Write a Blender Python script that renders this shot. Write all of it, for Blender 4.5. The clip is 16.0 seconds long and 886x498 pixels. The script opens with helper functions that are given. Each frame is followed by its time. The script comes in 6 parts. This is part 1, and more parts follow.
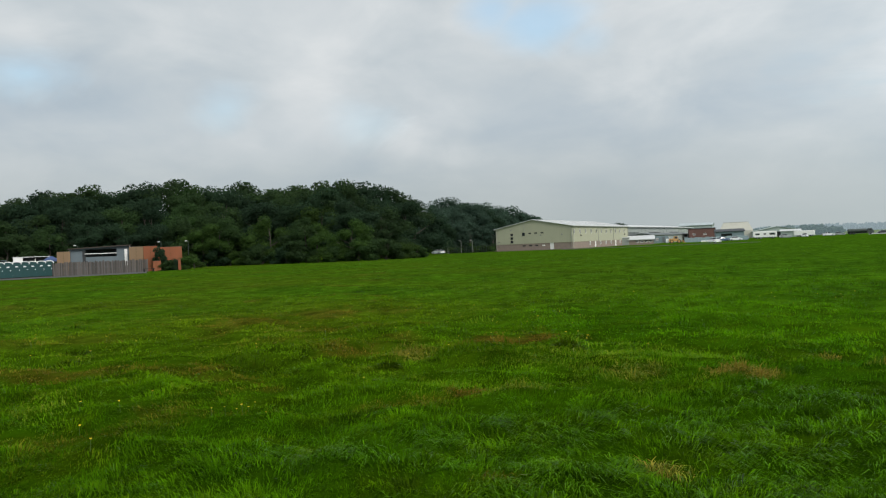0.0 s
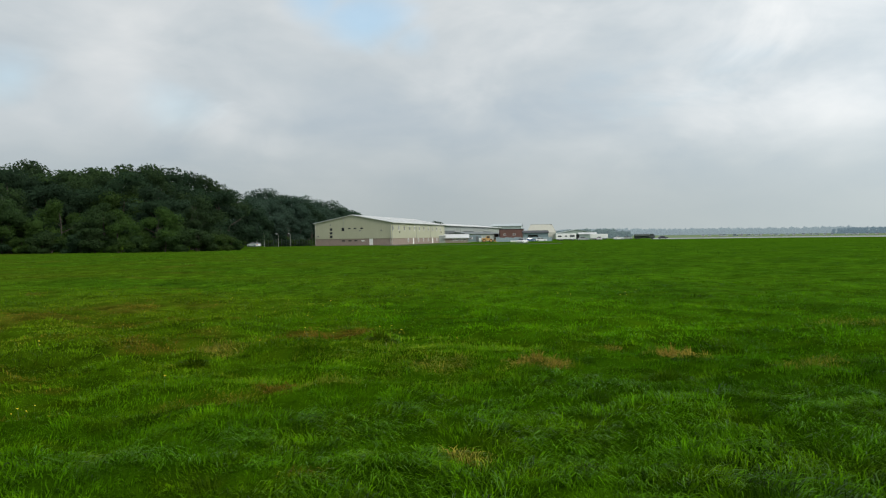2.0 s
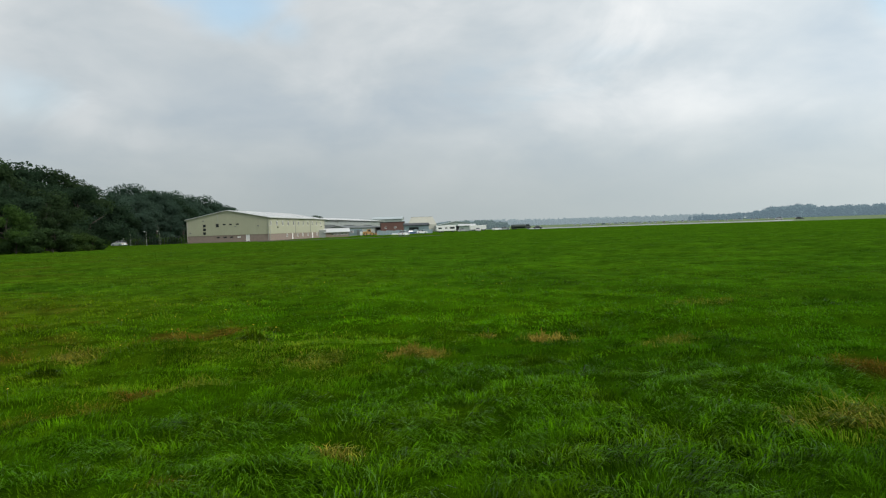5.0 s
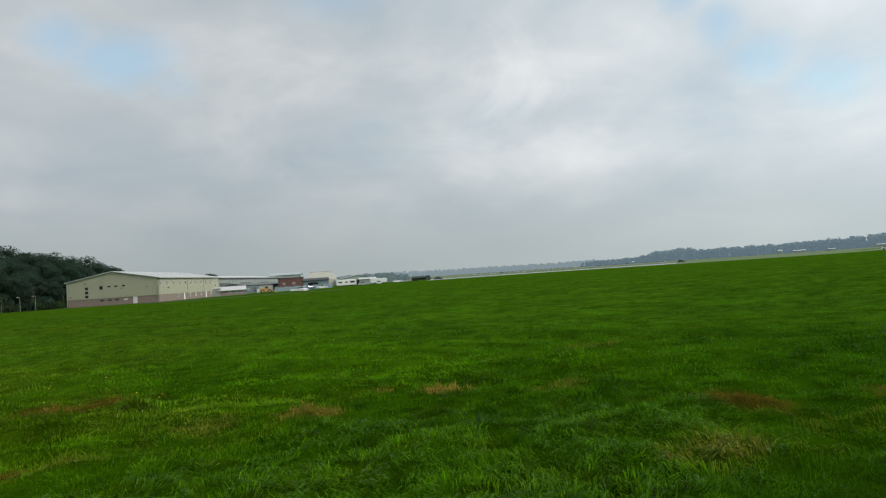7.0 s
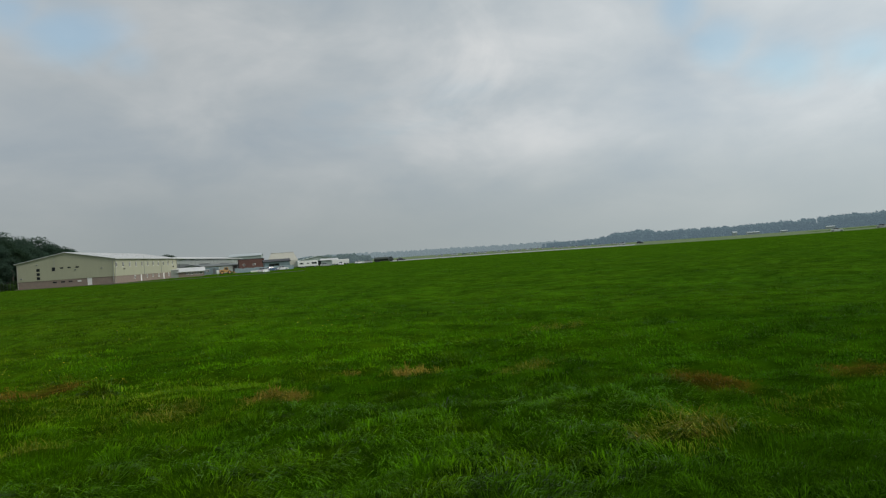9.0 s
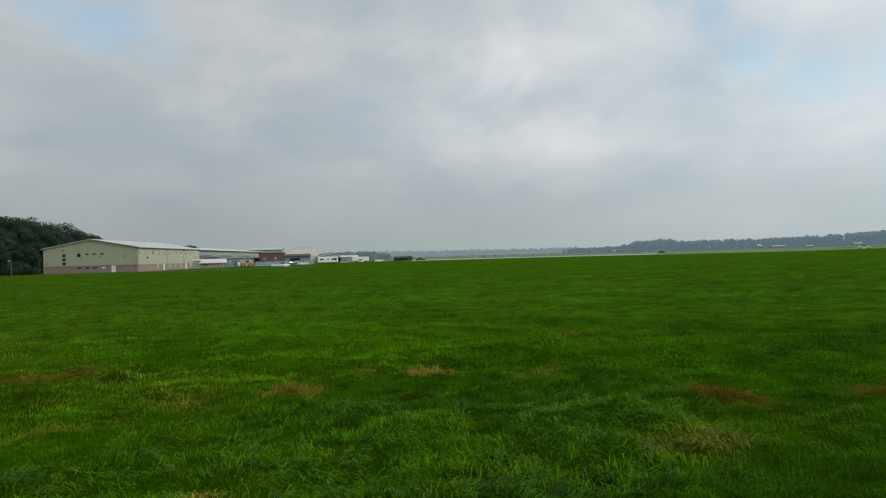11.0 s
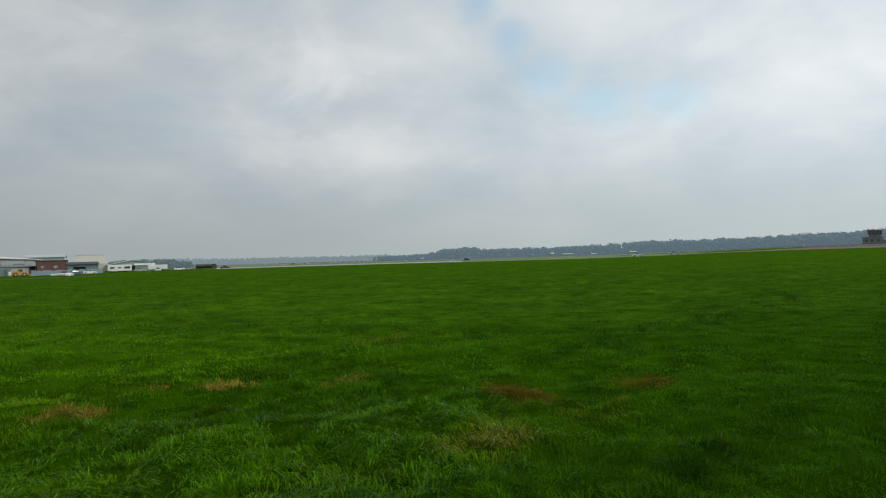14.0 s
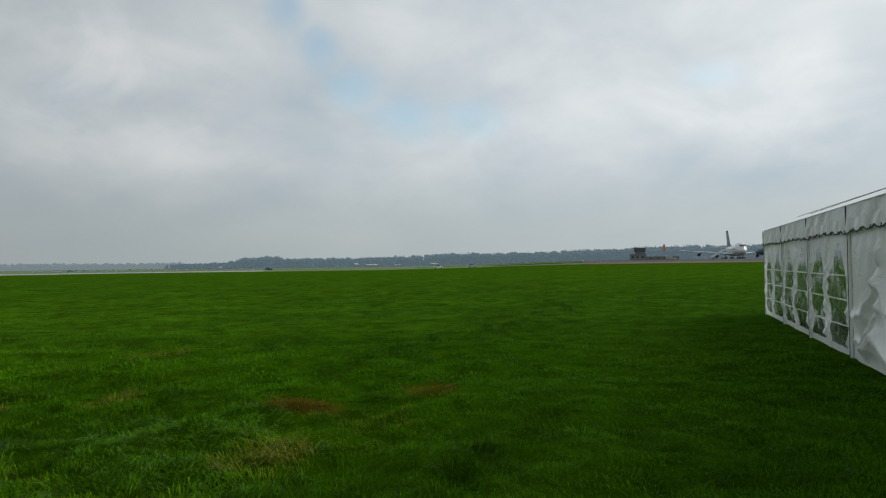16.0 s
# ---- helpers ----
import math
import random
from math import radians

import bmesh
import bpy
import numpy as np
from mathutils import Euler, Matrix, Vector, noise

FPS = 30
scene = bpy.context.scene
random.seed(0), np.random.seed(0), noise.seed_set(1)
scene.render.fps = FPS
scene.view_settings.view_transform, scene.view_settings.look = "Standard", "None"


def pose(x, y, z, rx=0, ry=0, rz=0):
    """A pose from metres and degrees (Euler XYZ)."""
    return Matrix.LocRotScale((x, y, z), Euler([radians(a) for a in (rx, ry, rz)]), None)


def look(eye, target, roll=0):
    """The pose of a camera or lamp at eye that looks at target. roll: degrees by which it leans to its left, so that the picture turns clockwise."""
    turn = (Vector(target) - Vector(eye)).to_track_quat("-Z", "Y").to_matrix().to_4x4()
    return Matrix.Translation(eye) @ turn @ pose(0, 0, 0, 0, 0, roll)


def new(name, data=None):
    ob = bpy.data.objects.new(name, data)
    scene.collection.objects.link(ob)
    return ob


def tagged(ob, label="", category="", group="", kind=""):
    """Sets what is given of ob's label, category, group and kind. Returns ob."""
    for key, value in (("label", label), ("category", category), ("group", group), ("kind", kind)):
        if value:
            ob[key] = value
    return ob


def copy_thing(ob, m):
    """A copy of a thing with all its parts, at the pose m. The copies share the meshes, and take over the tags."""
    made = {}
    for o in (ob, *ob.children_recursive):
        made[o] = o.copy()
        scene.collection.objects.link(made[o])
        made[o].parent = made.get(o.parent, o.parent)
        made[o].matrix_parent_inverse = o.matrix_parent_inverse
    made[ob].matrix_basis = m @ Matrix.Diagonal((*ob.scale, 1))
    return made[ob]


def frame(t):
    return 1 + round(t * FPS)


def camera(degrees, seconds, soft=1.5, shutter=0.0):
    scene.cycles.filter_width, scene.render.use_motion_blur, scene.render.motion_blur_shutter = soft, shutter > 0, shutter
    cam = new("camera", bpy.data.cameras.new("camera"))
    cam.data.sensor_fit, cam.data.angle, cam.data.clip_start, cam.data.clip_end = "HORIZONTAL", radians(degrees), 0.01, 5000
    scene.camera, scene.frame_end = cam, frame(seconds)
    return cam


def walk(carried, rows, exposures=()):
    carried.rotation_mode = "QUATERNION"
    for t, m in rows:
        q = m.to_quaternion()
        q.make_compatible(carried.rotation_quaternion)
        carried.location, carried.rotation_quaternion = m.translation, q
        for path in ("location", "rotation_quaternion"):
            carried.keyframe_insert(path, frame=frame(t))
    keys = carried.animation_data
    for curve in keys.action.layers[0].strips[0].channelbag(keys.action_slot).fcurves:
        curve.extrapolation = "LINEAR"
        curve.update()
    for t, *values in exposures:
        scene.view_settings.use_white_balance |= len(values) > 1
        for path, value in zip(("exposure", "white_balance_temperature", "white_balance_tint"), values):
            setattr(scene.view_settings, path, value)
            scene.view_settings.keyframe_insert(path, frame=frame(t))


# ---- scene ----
cam = camera(65.4, 16.0, soft=1.2)
# seconds, x, y, z, yaw, pitch, roll
ROWS = [
    (0.0, -0.144, 0.095, 1.531, -2.34, -0.16, 2.43),
    (0.5, -0.096, 0.094, 1.525, -8.68, -1.20, 1.85),
    (1.0, -0.099, 0.065, 1.539, -12.31, -0.39, 1.71),
    (1.5, -0.101, 0.053, 1.533, -13.55, -0.52, 2.77),
    (2.0, -0.108, 0.052, 1.530, -17.25, -0.97, 0.77),
    (2.5, -0.071, 0.081, 1.523, -20.24, -1.00, 1.48),
    (3.0, -0.044, 0.092, 1.518, -22.13, -1.75, 2.33),
    (3.5, -0.041, 0.074, 1.525, -23.11, -1.12, 2.87),
    (4.0, -0.031, 0.080, 1.521, -24.21, -1.19, 2.76),
    (4.5, -0.021, 0.082, 1.524, -26.26, -1.49, 1.71),
    (4.7, -0.015, 0.073, 1.519, -26.63, -1.71, 1.68),
    (6.8, 0.028, -0.087, 1.536, -33.66, 0.48, 4.01),
    (7.0, 0.048, -0.066, 1.529, -35.30, 2.16, 3.88),
    (7.5, 0.038, -0.002, 1.559, -36.21, 2.17, 4.46),
    (8.0, 0.003, -0.005, 1.572, -37.16, 1.26, 5.52),
    (8.5, 0.006, -0.002, 1.557, -38.52, 0.58, 4.38),
    (11.0, 0.005, -0.010, 1.559, -36.79, 0.55, 1.57),
    (11.5, 0.012, 0.004, 1.560, -37.62, 0.71, 1.16),
    (12.0, 0.016, 0.007, 1.564, -38.89, 0.70, 0.69),
    (12.5, 0.016, 0.016, 1.564, -40.05, 0.66, 0.50),
    (13.0, 0.029, 0.012, 1.557, -43.55, 0.80, 0.68),
    (13.5, 0.035, -0.025, 1.564, -47.78, 1.13, 0.64),
    (14.0, 0.044, -0.087, 1.565, -52.42, 0.74, 1.62),
    (14.5, 0.104, -0.127, 1.562, -57.21, 1.13, 1.53),
    (15.0, 0.075, -0.196, 1.573, -64.04, 0.93, 1.24),
    (15.5, 0.117, -0.223, 1.565, -67.95, 1.35, 1.05),
    (16.0, 0.130, -0.229, 1.564, -68.55, 1.28, 0.76),
]
walk(cam, [(t, pose(x, y, z, 90 + pitch, roll, yaw)) for t, x, y, z, yaw, pitch, roll in ROWS],
     [(0, 0.03), (4.5, 0.0), (7.0, -0.16), (7.5, -0.40), (8.5, -0.46), (11.0, -0.30), (14.2, -0.30), (15.0, -0.40), (16.0, -0.48)])

# ---- sky and sun ----
SUN_AZ, SUN_EL = 142.0, 38.0  # degrees clockwise from +y, degrees up


def bearing(az, d, z=0.0):
    """A place at a bearing (degrees clockwise from +y) and a distance from the origin."""
    return Vector((d * math.sin(radians(az)), d * math.cos(radians(az)), z))


class Nodes:
    """Small helper to wire node trees."""

    def __init__(self, tree):
        self.tree = tree
        tree.nodes.clear()

    def add(self, kind, **settings):
        n = self.tree.nodes.new(kind)
        if "operation" in settings:
            n.operation = settings["operation"]
        if "use_clamp" in settings:
            n.use_clamp = settings["use_clamp"]
        if "interpolation_type" in settings:
            n.interpolation_type = settings["interpolation_type"]
        if "data_type" in settings:
            n.data_type, n.blend_type = settings["data_type"], settings["blend_type"]
        if "attribute_name" in settings:
            n.attribute_name = settings["attribute_name"]
        return n

    def link(self, a, b):
        self.tree.links.new(a, b)

    def put(self, socket, value):
        if isinstance(value, bpy.types.NodeSocket):
            self.link(value, socket)
        else:
            socket.default_value = value

    def math(self, op, a, b=0.0, clamp=False):
        n = self.add("ShaderNodeMath", operation=op, use_clamp=clamp)
        self.put(n.inputs[0], a)
        self.put(n.inputs[1], b)
        return n.outputs[0]

    def ramp(self, x, lo, hi, a=0.0, b=1.0):
        n = self.add("ShaderNodeMapRange", interpolation_type="SMOOTHSTEP")
        self.put(n.inputs[0], x)
        n.inputs[1].default_value, n.inputs[2].default_value = lo, hi
        n.inputs[3].default_value, n.inputs[4].default_value = a, b
        return n.outputs[0]

    def noise(self, vector, scale, detail=4.0, rough=0.55, distort=0.0):
        n = self.add("ShaderNodeTexNoise")
        if vector is not None:
            self.link(vector, n.inputs["Vector"])
        n.inputs["Scale"].default_value = scale
        n.inputs["Detail"].default_value = detail
        n.inputs["Roughness"].default_value = rough
        n.inputs["Distortion"].default_value = distort
        return n.outputs["Fac"]

    def mix(self, fac, a, b, blend="MIX"):
        n = self.add("ShaderNodeMix", data_type="RGBA", blend_type=blend)
        self.put(n.inputs[0], fac)
        self.put(n.inputs[6], a)
        self.put(n.inputs[7], b)
        return n.outputs[2]


def rgb(r, g, b):
    return (r, g, b, 1.0)


def make_sky():
    world = bpy.data.worlds.new("sky")
    scene.world = world
    world.use_nodes = True
    N = Nodes(world.node_tree)
    coord = N.add("ShaderNodeTexCoord").outputs["Generated"]
    sky = N.add("ShaderNodeTexSky")
    sky.sky_type, sky.sun_disc, sky.sun_elevation, sky.sun_rotation = "NISHITA", False, radians(SUN_EL), radians(SUN_AZ)
    sky.dust_density, sky.air_density = 2.0, 1.0
    blue = N.mix(1.0, sky.outputs[0], rgb(SKY_GAIN * 0.88, SKY_GAIN * 1.04, SKY_GAIN * 0.96), "MULTIPLY")
    sep = N.add("ShaderNodeSeparateXYZ")
    N.link(coord, sep.inputs[0])
    # the cloud deck is flat, so the pattern shrinks towards the horizon
    up = N.math("ADD", N.math("MAXIMUM", sep.outputs[2], 0.0), 0.30)
    deck = N.add("ShaderNodeCombineXYZ")
    N.link(N.math("DIVIDE", sep.outputs[0], up), deck.inputs[0])
    N.link(N.math("DIVIDE", sep.outputs[1], up), deck.inputs[1])
    deck = deck.outputs[0]
    big = N.noise(deck, 0.95, 5.0, 0.50, 0.3)
    puff = N.add("ShaderNodeMapping")
    N.link(coord, puff.inputs[0])
    puff.inputs["Scale"].default_value = (1.0, 1.0, 1.9)
    fine = N.noise(puff.outputs[0], 5.5, 5.0, 0.52, 0.35)
    wisp = N.noise(deck, 2.0, 5.0, 0.6, 0.6)
    shade = N.math("ADD", N.math("MULTIPLY", big, 0.56), N.math("MULTIPLY", fine, 0.44))

    def blob(az, el, size, stretch=1.0):
        """A soft spot of the sky round a bearing and an elevation, broken up by the clouds' own noise."""
        d = Vector((math.sin(radians(az)) * math.cos(radians(el)), math.cos(radians(az)) * math.cos(radians(el)), math.sin(radians(el))))
        diff = N.add("ShaderNodeVectorMath", operation="SUBTRACT")
        N.link(coord, diff.inputs[0])
        diff.inputs[1].default_value = d
        side = Vector((d.y, -d.x, 0)).normalized()
        s = N.add("ShaderNodeVectorMath", operation="DOT_PRODUCT")
        N.link(diff.outputs[0], s.inputs[0])
        s.inputs[1].default_value = side
        z = N.add("ShaderNodeVectorMath", operation="DOT_PRODUCT")
        N.link(diff.outputs[0], z.inputs[0])
        z.inputs[1].default_value = d.cross(side)
        a = N.math("POWER", N.math("ABSOLUTE", N.math("DIVIDE", s.outputs["Value"], stretch)), 2.0)
        b = N.math("POWER", N.math("ABSOLUTE", z.outputs["Value"]), 2.0)
        r = N.math("SQRT", N.math("ADD", a, b))
        r = N.math("ADD", r, N.math("MULTIPLY", N.math("SUBTRACT", wisp, 0.5), size * 1.5))
        return N.ramp(r, size, 0.0)

    # gaps of blue, brighter heads and duller bases of the clouds, by bearing and elevation
    gaps = None
    for az, el, size, stretch, power in GAPS:
        g = N.math("MULTIPLY", blob(az, el, size, stretch), power)
        gaps = g if gaps is None else N.math("MAXIMUM", gaps, g)
    for az, el, size, stretch, lift in HEADS:
        shade = N.math("ADD", shade, N.math("MULTIPLY", blob(az, el, size, stretch), lift))
    tone = N.add("ShaderNodeValToRGB")
    N.link(shade, tone.inputs[0])
    e = tone.color_ramp.elements
    e[0].position, e[0].color = 0.30, rgb(*CLOUD_LOW)
    e[1].position, e[1].color = 0.78, rgb(*CLOUD_HIGH)
    mid = tone.color_ramp.elements.new(0.5)
    mid.color = rgb(*CLOUD_MID)
    cloud = tone.outputs[0]
    thin = N.math("MULTIPLY", N.ramp(big, 0.36, 0.24), 0.25)
    cover = N.math("SUBTRACT", 1.0, N.math("MAXIMUM", gaps, thin), True)
    # the deck is thinner and brighter towards the hidden sun
    toward = N.add("ShaderNodeVectorMath", operation="DOT_PRODUCT")
    N.link(coord, toward.inputs[0])
    toward.inputs[1].default_value = bearing(130.0, 1.0)
    glow = N.ramp(toward.outputs["Value"], -0.5, 1.0, 0.92, 1.48)
    cloud = N.mix(1.0, cloud, glow, "MULTIPLY")
    full = N.mix(cover, blue, cloud)
    # pale, even haze low over the horizon
    haze = N.ramp(sep.outputs[2], 0.19, 0.0, 0.0, 0.86)
    full = N.mix(haze, full, N.mix(1.0, rgb(*HAZE), glow, "MULTIPLY"))
    back = N.add("ShaderNodeBackground")
    N.link(full, back.inputs[0])
    back.inputs[1].default_value = 1.0
    out = N.add("ShaderNodeOutputWorld")
    N.link(back.outputs[0], out.inputs[0])


SKY_GAIN = 0.235
CLOUD_LOW, CLOUD_MID, CLOUD_HIGH = (0.43, 0.52, 0.60), (0.587, 0.648, 0.686), (0.85, 0.87, 0.875)
HAZE = (0.425, 0.480, 0.484)
GAPS = [(7.2, 18.8, 0.05, 1.3, 0.50), (11.1, 17.7, 0.055, 1.8, 0.55), (14.9, 16.0, 0.035, 1.5, 0.25), (56.0, 20.6, 0.05, 0.9, 0.55), (58.6, 17.6, 0.045, 0.9, 0.50), (61.3, 14.2, 0.045, 1.1, 0.50),
        (65.7, 12.0, 0.05, 1.6, 0.55), (70.8, 12.0, 0.045, 1.8, 0.50), (90.1, 14.1, 0.035, 2.0, 0.35), (-28.2, 13.4, 0.05, 1.8, 0.35), (-14.6, 11.7, 0.045, 1.4, 0.20), (-4.0, 10.4, 0.05, 1.5, 0.15), (28.0, 23.0, 0.06, 1.8, 0.4)]
HEADS = [(-28.8, 16.0, 0.06, 1.5, 0.16), (0.0, 8.2, 0.055, 1.3, 0.18), (3.4, 6.9, 0.045, 1.4, 0.15), (-7.3, 17.3, 0.15, 1.6, 0.09), (-20.6, 16.8, 0.10, 1.6, 0.08), (14.9, 7.1, 0.07, 1.6, 0.06),
         (43.2, 10.9, 0.13, 1.6, 0.08), (38.9, 15.1, 0.12, 1.5, 0.07), (45.8, 8.4, 0.08, 1.6, 0.08), (47.2, 16.7, 0.12, 1.5, 0.15), (52.6, 8.6, 0.06, 1.6, 0.07), (53.3, 5.3, 0.06, 2.2, -0.10),
         (67.6, 9.4, 0.07, 1.8, 0.12), (78.8, 13.0, 0.11, 1.8, 0.12), (93.7, 11.4, 0.11, 1.6, 0.14), (64.6, 20.3, 0.08, 1.3, 0.12), (22.4, 10.7, 0.13, 1.8, -0.05), (25.5, 7.1, 0.10, 1.6, -0.04),
         (56.8, 12.9, 0.07, 1.2, -0.06), (40.0, 4.0, 0.10, 2.6, -0.08), (87.5, 8.1, 0.06, 1.6, -0.05), (97.5, 16.1, 0.07, 1.5, 0.10), (22.0, 16.5, 0.14, 1.8, 0.13), (29.0, 13.0, 0.18, 1.8, 0.09)]
make_sky()

sun = new("sun", bpy.data.lights.new("sun", "SUN"))
sun.data.energy, sun.data.angle, sun.data.color = 2.3, radians(20), (1.0, 0.95, 0.88)
sun.matrix_basis = look(bearing(SUN_AZ, 100, 100 * math.tan(radians(SUN_EL))), (0, 0, 0))


# ---- materials ----
def surface(name, color, rough=0.6, metal=0.0, vary=0.18, grain=6.0, bump=0.0, streak=0.0, spec=0.5, island=0.0):
    """A painted, mineral or metal surface: colour varied at two scales, slight relief, optional run-off streaks."""
    m = bpy.data.materials.new(name)
    m.use_nodes = True
    N = Nodes(m.node_tree)
    coord = N.add("ShaderNodeTexCoord").outputs["Object"]
    wide = N.noise(coord, grain * 0.13, 3.0)
    small = N.noise(coord, grain, 5.0, 0.65)
    v = N.math("ADD", N.math("MULTIPLY", N.math("SUBTRACT", wide, 0.5), 1.6 * vary), N.math("MULTIPLY", N.math("SUBTRACT", small, 0.5), vary))
    if streak:
        stretch = N.add("ShaderNodeMapping")
        N.link(coord, stretch.inputs[0])
        stretch.inputs["Scale"].default_value = (1.0, 1.0, 0.06)
        run = N.noise(stretch.outputs[0], grain * 0.8, 3.0)
        v = N.math("ADD", v, N.math("MULTIPLY", N.math("SUBTRACT", run, 0.55), streak))
    if island:
        each = N.add("ShaderNodeObjectInfo").outputs["Random"]
        v = N.math("ADD", v, N.math("MULTIPLY", N.math("SUBTRACT", each, 0.5), island))
    hsv = N.add("ShaderNodeHueSaturation")
    hsv.inputs["Color"].default_value = rgb(*color)
    N.link(N.math("ADD", v, 1.0), hsv.inputs["Value"])
    p = N.add("ShaderNodeBsdfPrincipled")
    N.link(hsv.outputs[0], p.inputs["Base Color"])
    p.inputs["Roughness"].default_value, p.inputs["Metallic"].default_value = rough, metal
    p.inputs["Specular IOR Level"].default_value = spec
    if bump:
        b = N.add("ShaderNodeBump")
        b.inputs["Strength"].default_value, b.inputs["Distance"].default_value = bump, 0.02
        N.link(small, b.inputs["Height"])
        N.link(b.outputs[0], p.inputs["Normal"])
    N.link(p.outputs[0], N.add("ShaderNodeOutputMaterial").inputs[0])
    return m


def leaf(name, color, tip, rough=0.6, through_light=0.55, patch=0.30, vary=0.30, haze=None):
    """Foliage: each leaf or clump has its own tone, wide patches vary too, and some light comes through; haze adds a
    painted glow.
    """
    m = bpy.data.materials.new(name)
    m.use_nodes = True
    N = Nodes(m.node_tree)
    each = N.add("ShaderNodeNewGeometry").outputs["Random Per Island"]
    coord = N.add("ShaderNodeTexCoord").outputs["Object"]
    tree = N.add("ShaderNodeObjectInfo").outputs["Random"]
    wide = N.noise(coord, patch, 3.0)
    f = N.math("ADD", N.math("MULTIPLY", each, 0.30), N.math("MULTIPLY", wide, 0.6))
    f = N.math("ADD", f, N.math("MULTIPLY", N.math("SUBTRACT", tree, 0.5), 0.7), True)
    col = N.mix(f, rgb(*color), rgb(*tip))
    hsv = N.add("ShaderNodeHueSaturation")
    N.link(col, hsv.inputs["Color"])
    N.link(N.math("ADD", 1.0 - vary / 2, N.math("MULTIPLY", each, vary)), hsv.inputs["Value"])
    N.link(N.math("ADD", 0.485, N.math("MULTIPLY", tree, 0.03)), hsv.inputs["Hue"])
    d = N.add("ShaderNodeBsdfPrincipled")
    N.link(hsv.outputs[0], d.inputs["Base Color"])
    d.inputs["Roughness"].default_value, d.inputs["Specular IOR Level"].default_value = rough, 0.04
    t = N.add("ShaderNodeBsdfTranslucent")
    N.link(hsv.outputs[0], t.inputs[0])
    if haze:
        # haze painted as emission: a backdrop beyond the field glows like bright air
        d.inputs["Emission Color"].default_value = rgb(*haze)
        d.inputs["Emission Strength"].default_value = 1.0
    mixer = N.add("ShaderNodeMixShader")
    mixer.inputs[0].default_value = through_light
    N.link(d.outputs[0], mixer.inputs[1])
    N.link(t.outputs[0], mixer.inputs[2])
    N.link(mixer.outputs[0], N.add("ShaderNodeOutputMaterial").inputs[0])
    return m


def grass_material(name, blades):
    """Green grass that goes to straw and red-brown where the attributes dry and rust say so; blades differ one by one."""
    m = bpy.data.materials.new(name)
    m.use_nodes = True
    N = Nodes(m.node_tree)
    coord = N.add("ShaderNodeTexCoord").outputs["Object"]
    wide = N.noise(coord, 0.22, 4.0, 0.6)
    mid = N.noise(coord, 1.5, 4.0, 0.6)
    green = N.mix(N.ramp(wide, 0.32, 0.68), rgb(*GRASS_DEEP), rgb(*GRASS_FRESH))
    green = N.mix(N.math("MULTIPLY", N.ramp(mid, 0.45, 0.75), 0.5), green, rgb(*GRASS_OLIVE))
    each = N.add("ShaderNodeNewGeometry").outputs["Random Per Island"] if blades else N.noise(coord, 14.0, 4.0, 0.7)
    dry = N.add("ShaderNodeAttribute", attribute_name="dry").outputs["Fac"]
    rust = N.add("ShaderNodeAttribute", attribute_name="rust").outputs["Fac"]
    fd = N.ramp(N.math("ADD", dry, N.math("MULTIPLY", N.math("SUBTRACT", each, 0.5), 0.28)), 0.26, 0.85)
    fr = N.ramp(N.math("ADD", rust, N.math("MULTIPLY", N.math("SUBTRACT", each, 0.5), 0.28)), 0.24, 0.80)
    lush = N.add("ShaderNodeAttribute", attribute_name="lush").outputs["Fac"]
    green = N.mix(N.math("MULTIPLY", lush, 0.85), green, rgb(*GRASS_LUSH))
    olive = N.add("ShaderNodeAttribute", attribute_name="olive").outputs["Fac"]
    green = N.mix(olive, green, rgb(0.130, 0.172, 0.004))
    even = N.add("ShaderNodeAttribute", attribute_name="even").outputs["Fac"]
    col = N.mix(fd, green, rgb(0.31, 0.225, 0.038))
    col = N.mix(fr, col, rgb(0.175, 0.092, 0.015))
    # haze painted in: far grass is drawn towards one less saturated green
    col = N.mix(N.math("MULTIPLY", even, 0.38), col, rgb(0.066, 0.150, 0.018))
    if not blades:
        # thatch near the middle, darkened further to paint the shade between blades
        thatch_shade = N.add("ShaderNodeAttribute", attribute_name="thatch_shade").outputs["Fac"]
        thatch_shade = N.math("MULTIPLY", thatch_shade, N.math("SUBTRACT", 0.45, N.math("MULTIPLY", fr, 0.40)))
        col = N.mix(thatch_shade, col, rgb(0.026, 0.062, 0.003))
    hsv = N.add("ShaderNodeHueSaturation")
    N.link(col, hsv.inputs["Color"])
    spread = N.math("MULTIPLY", N.math("SUBTRACT", each, 0.5), N.math("SUBTRACT", 0.46, N.math("MULTIPLY", even, 0.38)))
    value = N.math("ADD", 0.97, spread) if blades else N.math("MULTIPLY", N.math("ADD", 0.34, N.math("MULTIPLY", each, 0.30)), N.math("ADD", 1.0, N.math("MULTIPLY", even, 0.28)))
    if blades:
        tone = N.add("ShaderNodeAttribute", attribute_name="tone").outputs["Fac"]
        value = N.math("MULTIPLY", value, tone)
    mottle = N.ramp(N.noise(coord, 0.42, 5.0, 0.68), 0.30, 0.70, -0.24, 0.16)
    value = N.math("MULTIPLY", value, N.math("ADD", 1.0, N.math("MULTIPLY", mottle, even)))
    if not blades:
        clump = N.ramp(N.noise(coord, 1.7, 4.0, 0.62, 0.3), 0.32, 0.68, -0.38, 0.22)
        value = N.math("MULTIPLY", value, N.math("ADD", 1.0, clump))
    N.link(value, hsv.inputs["Value"])
    p = N.add("ShaderNodeBsdfPrincipled")
    N.link(hsv.outputs[0], p.inputs["Base Color"])
